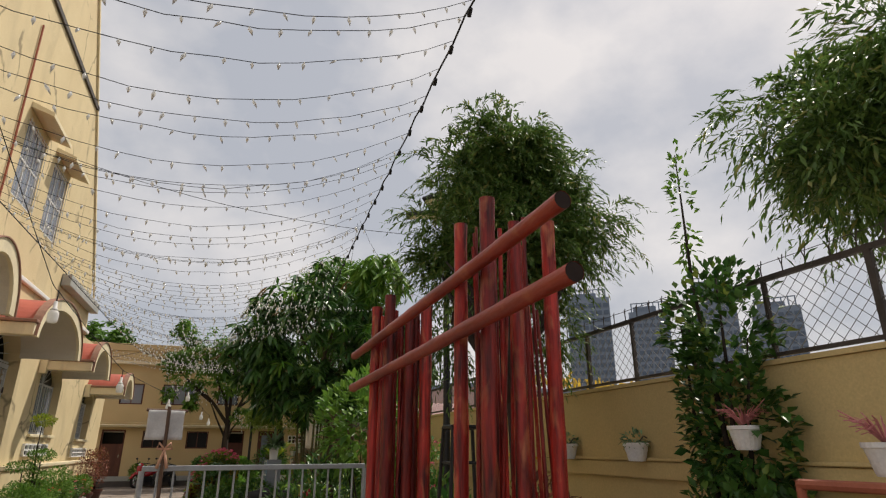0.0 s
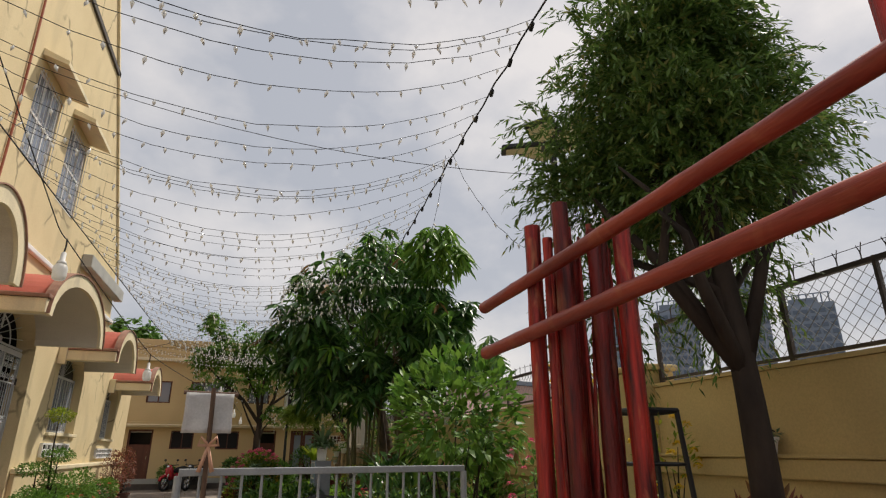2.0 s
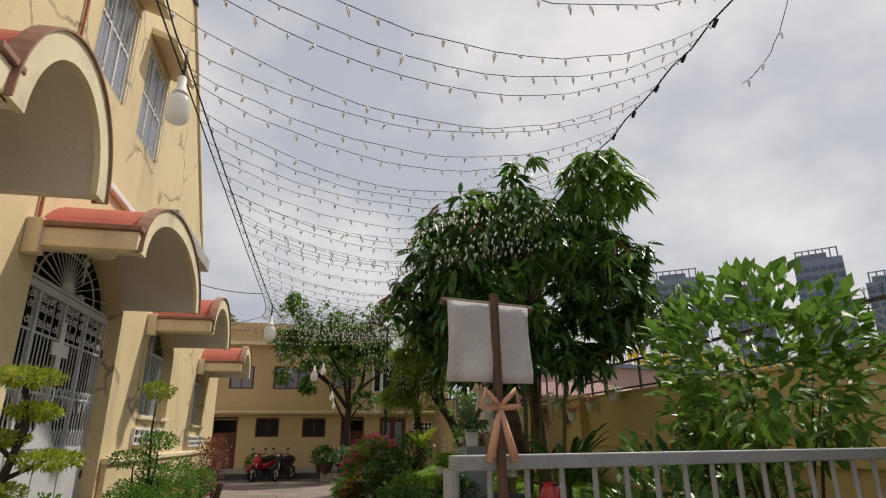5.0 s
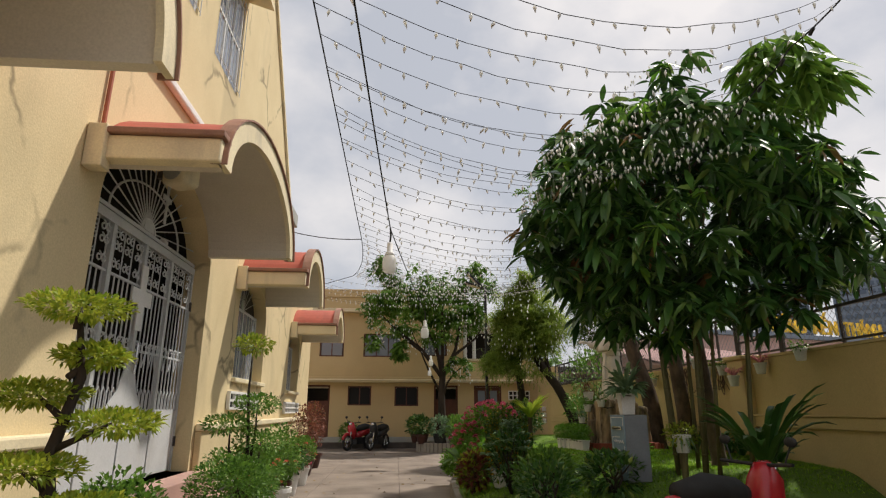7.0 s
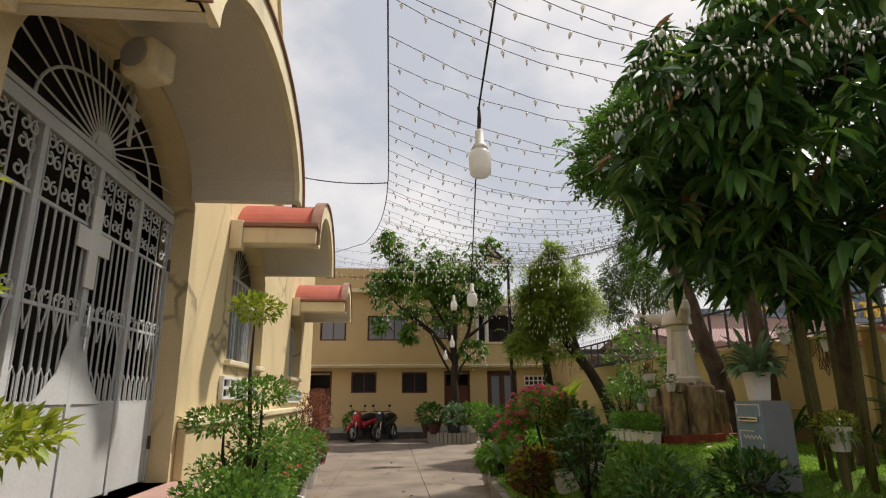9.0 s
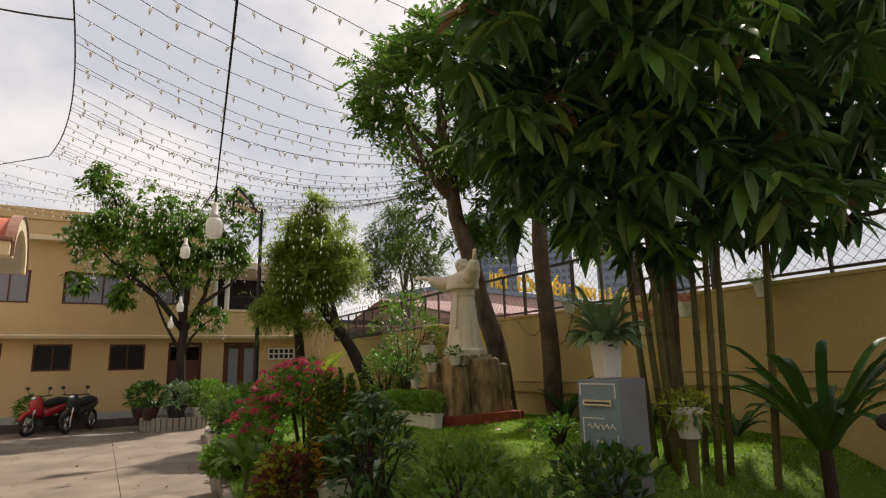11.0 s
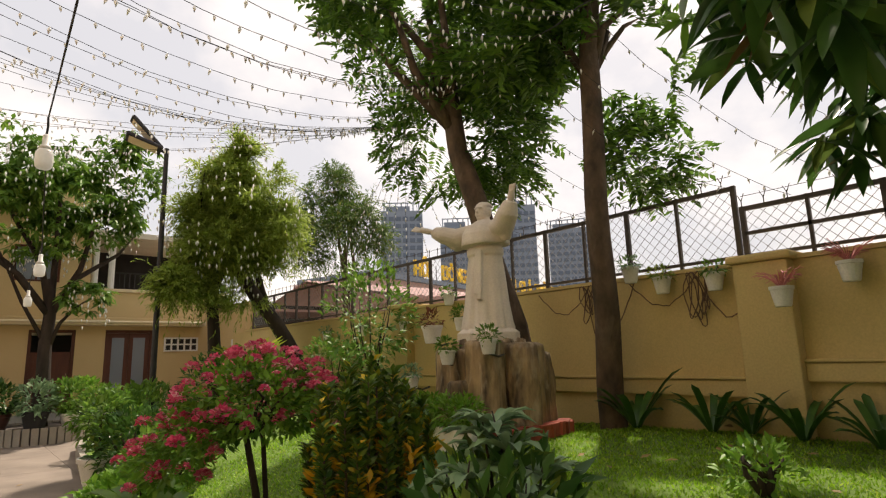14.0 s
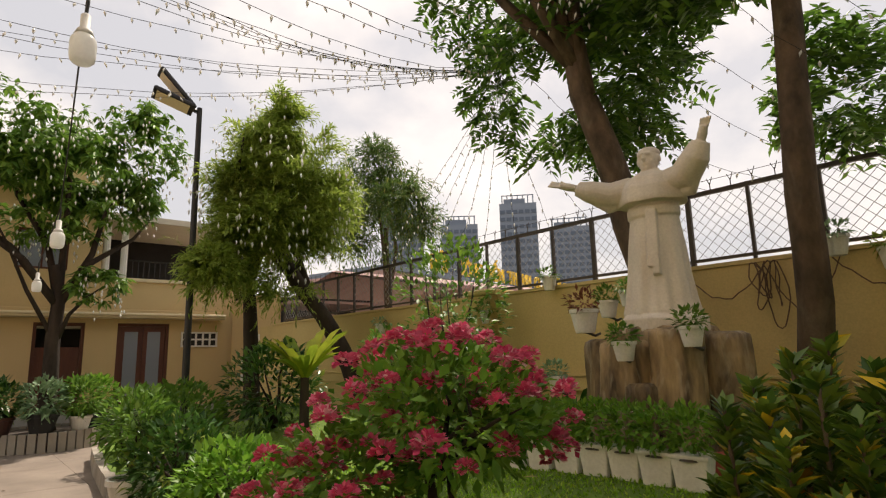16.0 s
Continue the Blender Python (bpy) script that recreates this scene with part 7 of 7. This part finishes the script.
pk = thing("flowering_shrub", "umbrella-shaped bush of crimson flower heads on a slim double stem", "shrub", (0.55, 16.42, lawn_z(0.55, 16.42) - 0.01))
part("double_stem", Shape().tube([(0, 0, 0), (0.02, 0, 0.4), (-0.06, 0.02, 0.82)], [0.028, 0.024, 0.018], 8).tube([(0.04, 0, 0), (0.09, 0.02, 0.35), (0.06, 0.03, 0.8)], [0.02, 0.018, 0.014], 8), M_BARK, pk, smooth=True)
twiggy(pk, (0, 0, 0.74), spread((0, 0), 0.5, 9, 1.08), 0.014)
PKB = [((0.0, 0.0, 0.98), (0.44, 0.44, 0.25)), ((0.3, -0.05, 0.88), (0.26, 0.26, 0.14)), ((-0.32, 0.1, 0.8), (0.26, 0.26, 0.16)), ((-0.42, 0.3, 0.62), (0.22, 0.22, 0.16)), ((0.1, 0.1, 1.12), (0.26, 0.26, 0.14))]
for c, r in PKB:
    bushy(pk, c, r, int(15000 * r[0] * r[2]), 0.058, 0.55, L_BRIGHT, "leaf_clump", 0.85, 0.35, 0.25)
    blossoms(pk, c, (r[0] + 0.03, r[1] + 0.03, r[2] + 0.03), int(330 * r[0] * r[2]) + 8, 0.066, L_FLOWER, 70, -0.5)
for x, y, r, hgt, n, sd in ((0.52, 15.12, 0.27, 1.17, 26, 4), (0.82, 15.3, 0.22, 0.98, 17, 5)):
    cr = thing("croton", "dense dark green croton with orange-yellow lower leaves", "shrub", (x, y, lawn_z(x, y) - 0.01), "crotons")
    pot(cr, 0.18, 0.26, M_WHITE)
    shoots(cr, n, r, 0.0, hgt, 270, 0.062, 0.36, L_CROTON, "leaves", 0.42, True, sd)
    shoots(cr, n // 2, r * 0.95, 0.0, hgt * 0.8, 50, 0.085, 0.36, L_GOLD, "yellow_leaves", 0.3, False, sd)
    shoots(cr, 10, r * 1.05, 0.0, hgt * 0.5, 60, 0.09, 0.36, L_DEEP, "lower_leaves", 0.1, False, sd + 3)
gs = thing("shrub", "grey-green shrub with rosettes of long pointed leaves by the kerb", "shrub", (0.5, 14.3, lawn_z(0.5, 14.3) - 0.01))
tips = [(0.06 * k * math.cos(k * 2.4) * 0.55, 0.06 * k * math.sin(k * 2.4) * 0.55, 0.98 - 0.035 * k) for k in range(13)]
twiggy(gs, (0, 0, 0), tips, 0.016)
for c in tips:
    rosette(gs, (c[0], c[1], c[2] - 0.05), 15, 0.16, 0.05, L_GREY, 0.75, "leaf_rosette", 0.55)
bushy(gs, (0, 0, 0.5), (0.34, 0.34, 0.36), 420, 0.13, 0.3, L_DEEP, "inner_leaves", 0.9)
sp = thing("foliage_plant", "low plant with dark spotted brown-green leaves by the kerb", "shrub", (0.12, 15.25, lawn_z(0.12, 15.25) - 0.01))
twiggy(sp, (0, 0, 0), spread((0, 0), 0.18, 6, 0.6), 0.01)
bushy(sp, (0, 0, 0.33), (0.25, 0.25, 0.28), 650, 0.1, 0.5, L_REDLEAF, "leaves", 0.95, 0.6, 0.3)
bushy(sp, (0, 0, 0.33), (0.26, 0.26, 0.29), 420, 0.1, 0.5, L_LIME, "pale_leaves", 0.8, 0.6, 0.6)
dl = thing("broad_leaved_plant", "broad glossy arching leaves under the flowering bush", "plant", (0.1, 16.75, lawn_z(0.1, 16.75) - 0.01))
part("stem", Shape().tube([(0, 0, 0), (0.01, 0, 0.3)], [0.03, 0.025], 8), M_STEM, dl)
rosette(dl, (0, 0, 0.26), 13, 0.46, 0.13, L_MID, 1.15, "arching_leaves", 0.75, 6)
lawn_shrub("low dark green shrub by the kerb", 0.75, 13.4, 0.4, 0.55, 1100, 0.1, 0.4, L_MID)
lawn_shrub("low dark green shrub beside the letter box", 1.35, 12.7, 0.35, 0.45, 900, 0.1, 0.4, L_DEEP)
lawn_shrub("light green leafy shrub by the kerb", 0.2, 17.9, 0.4, 0.5, 1700, 0.09, 0.5, L_BRIGHT)
lawn_shrub("low light green leafy shrub beside the path", 0.85, 19.2, 0.45, 0.6, 1500, 0.1, 0.5, L_BRIGHT)
lawn_shrub("dark green shrub beside the path", 0.75, 20.3, 0.45, 0.75, 1300, 0.1, 0.45, L_DEEP)
lawn_shrub("dense green shrub at the far lawn edge", 1.2, 22.0, 0.6, 0.9, 1500, 0.12, 0.45, L_MID)
lawn_shrub("dense green shrub near the willow trunks", 2.2, 21.6, 0.6, 1.0, 1500, 0.12, 0.4, L_DEEP)
lawn_shrub("green shrub at the end of the lawn", 1.4, 24.2, 0.6, 0.8, 1200, 0.12, 0.45, L_BRIGHT)
lawn_shrub("slender light green shrub against the wall", 3.55, 19.8, 0.68, 2.05, 1900, 0.11, 0.42, L_MID, stem=0.5, keep=0.6)
lawn_shrub("leafy green shrub by the wall", 3.9, 21.5, 0.5, 1.1, 900, 0.12, 0.4, L_MID)
lawn_shrub("dark potted-looking shrub at the lawn corner", 0.55, 12.55, 0.35, 0.6, 900, 0.09, 0.4, L_DEEP)
lawn_shrub("low bright green seedling clump on the lawn", 2.3, 14.2, 0.22, 0.28, 260, 0.07, 0.45, L_BRIGHT)
lawn_shrub("light green shrub with broad leaves behind the barrier", 2.68, 8.0, 0.8, 2.7, 1700, 0.17, 0.46, L_MID, stem=1.25, base=0.0, keep=0.75)
lawn_shrub("dark shrub under the light-green one", 2.2, 8.6, 0.7, 1.5, 1300, 0.14, 0.4, L_DEEP, base=0.0)
lawn_shrub("pink flowering shrub beside the lamp post", 3.15, 6.6, 0.42, 1.72, 700, 0.09, 0.42, L_MID, L_FLOWER, 22, 0.045, 0.9, 0.0, keep=0.6)
lawn_shrub("shrub with bright yellow flower sprays at the wall", 3.98, 5.9, 0.28, 1.95, 260, 0.08, 0.35, L_LIME, L_YELLOW, 26, 0.06, 1.0, 0.0, keep=0.6)
lawn_shrub("low leafy shrubs under the feathery tree", 3.5, 4.3, 0.5, 1.3, 800, 0.15, 0.4, L_REDLEAF, base=0.0)
lawn_shrub("dark leafy shrub by the bamboo screen", 2.9, 5.6, 0.45, 1.35, 800, 0.14, 0.4, L_DEEP, base=0.0)
lawn_shrub("dark leafy shrub in the bed by the barrier", 1.6, 7.6, 0.45, 1.3, 800, 0.13, 0.4, L_DEEP, base=0.0)
lawn_shrub("leafy shrub with red flowers by the barrier", 3.7, 9.6, 0.55, 1.35, 900, 0.13, 0.4, L_MID, base=0.0)
lawn_shrub("tall dark shrub against the boundary wall", 3.95, 10.6, 0.35, 2.1, 900, 0.13, 0.4, L_DEEP, base=0.0)
for x, y, r in ((4.02, 16.0, 0.5), (4.05, 15.3, 0.42), (4.08, 15.0, 0.36), (4.02, 14.6, 0.42), (3.98, 14.1, 0.4), (3.85, 13.5, 0.4), (2.6, 17.9, 0.35), (3.95, 18.4, 0.4)):
    fn = thing("birds_nest_fern", "bird's nest fern with arching strap leaves by the wall", "fern", (x, y, lawn_z(x, y)), "ferns along the wall")
    rosette(fn, (0, 0, 0.02), 12, r * 0.95, r * 0.2, L_DEEP, 1.35, bend=0.6, seg=5)
ag = thing("dracaena", "large dark strap-leaved dracaena behind the moped", "plant", (2.85, 12.2, 0.35))
part("trunk", Shape().tube([(0, 0, -0.2), (0, 0, 0.6)], [0.05, 0.04], 8), M_BARK, ag)
rosette(ag, (0, 0, 0.55), 34, 0.75, 0.1, L_DEEP, 1.5, bend=0.75, seg=6)
br = thing("bromeliad", "yellow-green bromeliad with broad upright leaves", "plant", (2.3, 21.0, lawn_z(2.3, 21.0)))
part("trunk", Shape().tube([(0, 0, 0), (0, 0, 0.62)], [0.06, 0.05], 8), M_BARK, br)
rosette(br, (0, 0, 0.58), 26, 0.56, 0.15, L_LIME, 1.25, bend=0.5)
rosette(br, (0, 0, 0.66), 8, 0.2, 0.09, L_FLOWER, 1.2, "red_heart_leaves", 0.5)

lp = thing("potted_plant", "striped-leaved plant in a white pot on the letter box", "potted plant", (1.66, 12.92, 1.392))
pot(lp, 0.095, 0.25, M_WHITE, square=True)
rosette(lp, (0, 0, 0.2), 60, 0.31, 0.075, L_GREY, 1.2, bend=0.95, seg=5)
rosette(lp, (0, 0, 0.24), 34, 0.27, 0.065, L_GREY, 2.0, "upper_leaves", 0.9, 5)
for x, y, r, h, mat in ((0.45, 20.6, 0.2, 0.3, L_MID),):
    if mat:
        p = thing("potted_shrub", "dark green shrub in a round white pot on the kerb bed", "potted plant", (x, y, lawn_z(x, y) - 0.01), "white pots by the kerb")
        pot(p, r, h, M_WHITE)
        twiggy(p, (0, 0, h * 0.9), spread((0, 0), 0.2, 4, 0.85), 0.014)
        bushy(p, (0, 0, 0.75), (0.3, 0.3, 0.32), 800, 0.1, 0.4, mat)
for k in range(7):
    u = k / 6
    x, y = 2.12 + 0.05 * u + 0.04 * math.sin(u * 3), 17.5 - 1.2 * u
    p = thing("trough_pot", "white rectangular pot of small pink and white flowers", "potted plant", (x, y, lawn_z(x, y) - 0.01), "row of white pots", rz=90 + 8 * u)
    pot(p, 0.1, 0.19, M_WHITE, square=True)
    bushy(p, (0, 0, 0.31), (0.14, 0.14, 0.13), 420, 0.055, 0.45, L_BRIGHT)
    blossoms(p, (0, 0, 0.3), (0.13, 0.13, 0.1), 7, 0.02, L_FLOWER if k % 2 else L_WHITEFL, 8)
for dx, dy, z, r, mat in ((-0.52, 0.0, 1.42, 0.075, L_MID), (-0.4, -0.4, 1.5, 0.075, L_MID), (-0.35, 0.42, 1.62, 0.1, L_REDLEAF), (-0.45, 0.62, 1.2, 0.07, L_GREY), (0.15, 0.55, 1.75, 0.08, L_MID)):
    p = thing("rock_pot", "small white pot with a trailing plant fixed to the rock", "potted plant", (SX + dx, SY + dy, z), "pots on the rock")
    pot(p, r, r * 1.7, M_WHITE)
    part("bracket", Shape().tube([(0, 0, 0.01), (0.12, 0.0, -0.02), (0.25, 0.05, 0.0)], 0.01, 6), M_FENCE, p)
    bushy(p, (0, 0, r * 2.3), (r * 1.3, r * 1.3, r * 0.9), 150, 0.06, 0.34, mat)
    rosette(p, (0, 0, r * 1.5), 8, 0.13, 0.03, mat, 0.8, "strap_leaves", 0.8)
for y, z, mat, x in ((16.06, 2.28, L_GREY, BX - 0.12), (15.73, 2.14, L_WILLOW, BX - 0.12), (15.23, 2.12, L_MID, BX - 0.12), (14.63, 1.92, None, BX - 0.3), (14.2, 2.08, None, BX - 0.12), (13.3, 2.2, L_MID, BX - 0.12),
                     (17.9, 2.04, L_MID, BX - 0.12), (19.92, 1.98, L_MID, BX - 0.12), (21.1, 1.98, L_MID, BX - 0.12), (22.3, 1.95, L_GREY, BX - 0.12), (18.9, 2.3, L_MID, BX - 0.1), (10.0, 1.55, L_MID, BX - 0.14),
                     (4.99, 1.64, L_GREY, BX - 0.13), (3.79, 1.64, L_GREY, BX - 0.13), (2.35, 1.74, None, BX - 0.3), (1.2, 1.62, None, BX - 0.6)):
    p = thing("wall_pot", ("white pot of pink twiggy succulents hung by the wall" if mat is None else "white plastic pot with a small trailing plant hung on the wall"), "potted plant", (x, y, z - 0.12), "pots on the boundary wall")
    pot(p, 0.085 if y > 13 else 0.11, 0.16, M_WHITE)
    part("hook", Shape().tube([(0.03, 0, 0.16), (0.09, 0, 0.22), (BX - x + 0.01, 0, 0.2)], 0.006, 5), M_FENCE, p)
    if mat:
        rosette(p, (0, 0, 0.14), 18, 0.17, 0.025, mat, 0.8, bend=0.9)
        bushy(p, (0, 0, 0.2), (0.13, 0.13, 0.06), 90, 0.06, 0.4, mat, "small_leaves")
    else:
        tw = Shape()
        for k in range(60):
            a, l = rnd.uniform(0, 6.28), rnd.uniform(0.08, 0.2)
            tw.tube([(0, 0, 0.14), (l * 0.6 * math.cos(a), l * 0.6 * math.sin(a), 0.14 + l * 0.7), (l * math.cos(a), l * math.sin(a), 0.14 + l * rnd.uniform(0.5, 1.0))], [0.005, 0.004, 0.003], 4)
        part("twig_tuft", tw, M_PINKPLANT, p, "pink pencil-like twigs", kind="stuff")
op = thing("ornate_pot", "ornate white pot of small trailing leaves before the tree stems", "potted plant", (2.22, 12.75, 0.97))
pot(op, 0.1, 0.2, M_WHITE)
part("stand", Shape().tube([(0, 0, 0.0), (0, 0, lawn_z(2.22, 12.75) - 0.99)], [0.05, 0.035], 8), M_STEM, op, "thin stump stand")
bushy(op, (0, 0, 0.2), (0.19, 0.19, 0.13), 420, 0.05, 0.5, L_LIME, "small_leaves", 0.9)
rosette(op, (0, 0, 0.18), 14, 0.2, 0.03, L_GREY, 0.4, "trailing_leaves", 1.2)
iv = thing("climbing_plant", "dark climbing plant sprawling over wall and fence", "climber", (-0.3, -0.47, 0))
twiggy(iv, (4.5, 3.1, 0.0), [(4.5, 3.0, 3.0), (4.45, 3.4, 2.6), (4.5, 2.8, 2.4), (4.6, 3.35, 4.2)], 0.03)
bushy(iv, (4.5, 3.05, 1.9), (0.2, 0.5, 1.0), 2000, 0.1, 0.6, L_DEEP, "foliage", 0.75)
bushy(iv, (4.5, 3.05, 2.55), (0.22, 0.6, 0.5), 800, 0.1, 0.6, L_DEEP, "upper_leaves", 0.6)
bushy(iv, (4.6, 3.35, 3.7), (0.09, 0.1, 0.7), 160, 0.08, 0.5, L_MID, "top_shoot", 0.9)
bushy(iv, (4.4, 2.9, 0.9), (0.4, 0.8, 0.6), 1500, 0.11, 0.45, L_DEEP, "lower_leaves", 0.75)
iv2 = thing("climbing_plant", "dark climber hanging on the wall behind the big tree", "climber")
bushy(iv2, (4.22, 11.1, 1.4), (0.12, 0.35, 0.9), 900, 0.09, 0.6, L_DEEP, "foliage", 0.8)
twiggy(iv2, (4.25, 11.1, 0.0), [(4.25, 11.0, 2.2), (4.25, 11.3, 1.9)], 0.02)

# tree bed by the house
bed = thing("tree_bed", "low round planter with scalloped white slats under the courtyard tree", "planter", (0.6, 28.0, 0))
part("bed_soil", Shape().lathe([(0.9, 0.0), (0.9, 0.28), (0.01, 0.3)], 0, 0, 24), M_DARKBASE, bed)
slat = Shape().box(-0.06, -0.02, 0, 0.06, 0.02, 0.33).mesh("slat")
for k in range(40):
    a = 2 * math.pi * k / 40
    o = part("slat", slat, M_TRIM if k % 2 else M_KERB, bed)
    o.matrix_basis = pose(0.93 * math.cos(a), 0.93 * math.sin(a), 0, 0, 0, math.degrees(a) + 90)
for x, y, r, mat, pm in ((-0.15, 27.5, 0.22, L_DEEP, M_TERRA), (0.45, 27.25, 0.24, L_GREY, M_RUBBER), (1.05, 27.4, 0.18, L_MID, M_WHITE), (1.35, 27.9, 0.18, L_BRIGHT, M_POTGREEN), (-0.35, 28.3, 0.2, L_DEEP, M_TERRA), (-2.9, 29.2, 0.2, L_MID, M_TERRA)):
    p = thing("potted_plant", "leafy plant in a pot on the tree bed", "potted plant", (x, y, 0.29 if x > -1 else 0.0), "pots on the tree bed")
    pot(p, r, r * 1.5, pm)
    bushy(p, (0, 0, 0.62), (0.34, 0.34, 0.34), 420, 0.16, 0.4, mat)
    rosette(p, (0, 0, 0.3), 14, 0.45, 0.06, mat, 1.0, "strap_leaves", 0.7)


# ---- mopeds ----
def moped(at, rz, paint, label):
    m = thing("moped", label, "moped", at, "mopeds", rz=rz)
    for x, nm in ((0.62, "front_wheel"), (-0.62, "rear_wheel")):
        ring = Shape().tube([(x + 0.24 * math.cos(2 * math.pi * k / 20), 0, 0.29 + 0.24 * math.sin(2 * math.pi * k / 20)) for k in range(21)], 0.045, 8)
        w = part(nm, ring, M_RUBBER, m, "black rubber tyre", True)
        part("rim", Shape().tube([(x + 0.19 * math.cos(2 * math.pi * k / 20), 0, 0.29 + 0.19 * math.sin(2 * math.pi * k / 20)) for k in range(21)], 0.014, 6), M_CHROME, w)
        sp = Shape()
        for k in range(6):
            a = math.pi * k / 6
            sp.tube([(x - 0.19 * math.cos(a), 0, 0.29 - 0.19 * math.sin(a)), (x + 0.19 * math.cos(a), 0, 0.29 + 0.19 * math.sin(a))], 0.008, 5)
        part("spokes", sp, M_CHROME, w)
    part("seat", Shape().tube([(-0.75, 0, 0.82), (-0.4, 0, 0.83), (-0.05, 0, 0.78), (0.1, 0, 0.76)], [0.07, 0.12, 0.12, 0.07], 12), M_RUBBER, m, "long black seat", True)
    part("body", Shape().tube([(-0.85, 0, 0.74), (-0.5, 0, 0.66), (-0.1, 0, 0.58), (0.15, 0, 0.48)], [0.06, 0.13, 0.13, 0.09], 12), paint, m, "", True)
    part("front_shield", Shape().tube([(0.3, 0, 0.42), (0.36, 0, 0.62), (0.42, 0, 0.86), (0.4, 0, 1.0)], [0.08, 0.17, 0.15, 0.07], 12), paint, m, "", True)
    part("front_mudguard", Shape().tube([(0.62 + 0.3 * math.cos(a), 0, 0.29 + 0.3 * math.sin(a)) for a in (0.4, 0.9, 1.4, 1.9, 2.4)], 0.06, 8), paint, m, "", True)
    part("engine", Shape().box(-0.2, -0.12, 0.22, 0.22, 0.12, 0.46), M_BLACK, m)
    part("fork", Shape().tube([(0.62, 0.08, 0.29), (0.42, 0.06, 0.9)], 0.022, 6).tube([(0.62, -0.08, 0.29), (0.42, -0.06, 0.9)], 0.022, 6), M_CHROME, m)
    part("handlebar", Shape().tube([(0.3, 0.34, 1.0), (0.38, 0.1, 0.98), (0.38, -0.1, 0.98), (0.3, -0.34, 1.0)], 0.016, 8), M_BLACK, m)
    for s in (-1, 1):
        part("mirror_stalk", Shape().tube([(0.34, s * 0.25, 1.0), (0.36, s * 0.3, 1.14)], 0.008, 5), M_BLACK, m)
        part("mirror", Shape().ball((0.36, s * 0.31, 1.18), 0.055, s=(0.35, 1.1, 0.8)), M_BLACK, m, smooth=True)
    part("headlight", Shape().ball((0.5, 0, 0.93), 0.075, s=(0.6, 1.1, 0.8)), M_CHROME, m, smooth=True)
    part("exhaust", Shape().tube([(-0.1, -0.16, 0.25), (-0.5, -0.17, 0.3), (-0.85, -0.18, 0.38)], [0.03, 0.05, 0.045], 8), M_CHROME, m, smooth=True)
    part("stand", Shape().tube([(-0.1, 0.1, 0.3), (-0.15, 0.25, 0.0)], 0.012, 5), M_BLACK, m)
    return m


moped((-2.5, 28.9, 0), 235, M_REDMOTO, "red and black moped parked before the house")
moped((-1.75, 28.9, 0), 245, M_BLACK, "black moped parked before the house")
moped((1.8, 11.0, 0), 25, M_REDMOTO, "red moped parked at the edge of the lawn")

# ---- lawn grass, fallen leaves ----
GR = []
while len(GR) < 64000:
    y = rnd.uniform(11.95, 24.5) if rnd.random() < 0.25 else rnd.uniform(12.5, 19.0)
    x = rnd.uniform(kerb_x(y) + 0.15, 4.33)
    GR.append((x, y, lawn_z(x, y) - 0.005))
GP = np.array(GR)
GD = rng.normal(0, 0.45, GP.shape)
GD[:, 2] = 1.0
gl = rng.uniform(0.025, 0.052, len(GP))
grass = leaves("grass", GP, GD, gl, 0.008 + gl * 0.08, L_GRASS, None, 0.25, 0.1, 0.4)
tagged(grass, "short dense green lawn grass", "grass", "", "stuff")
FL = np.array([(rnd.uniform(-3.2, 0.0), rnd.uniform(12, 29), 0.012) for _ in range(110)] + [(x, y, lawn_z(x, y) + 0.05) for x, y in [(rnd.uniform(0.6, 4.4), rnd.uniform(13, 18)) for _ in range(50)]])
FD = rng.normal(0, 1, FL.shape)
FD[:, 2] *= 0.1
fallen = leaves("fallen_leaves", FL, FD, rng.uniform(0.06, 0.13, len(FL)), 0.035, leaf_paint("dry_leaf", (0.16, 0.09, 0.03), (0.34, 0.24, 0.08), None, 0.1), None, 0.0, 0.1)
tagged(fallen, "dry brown fallen leaves scattered on path and lawn", "leaves", "", "stuff")
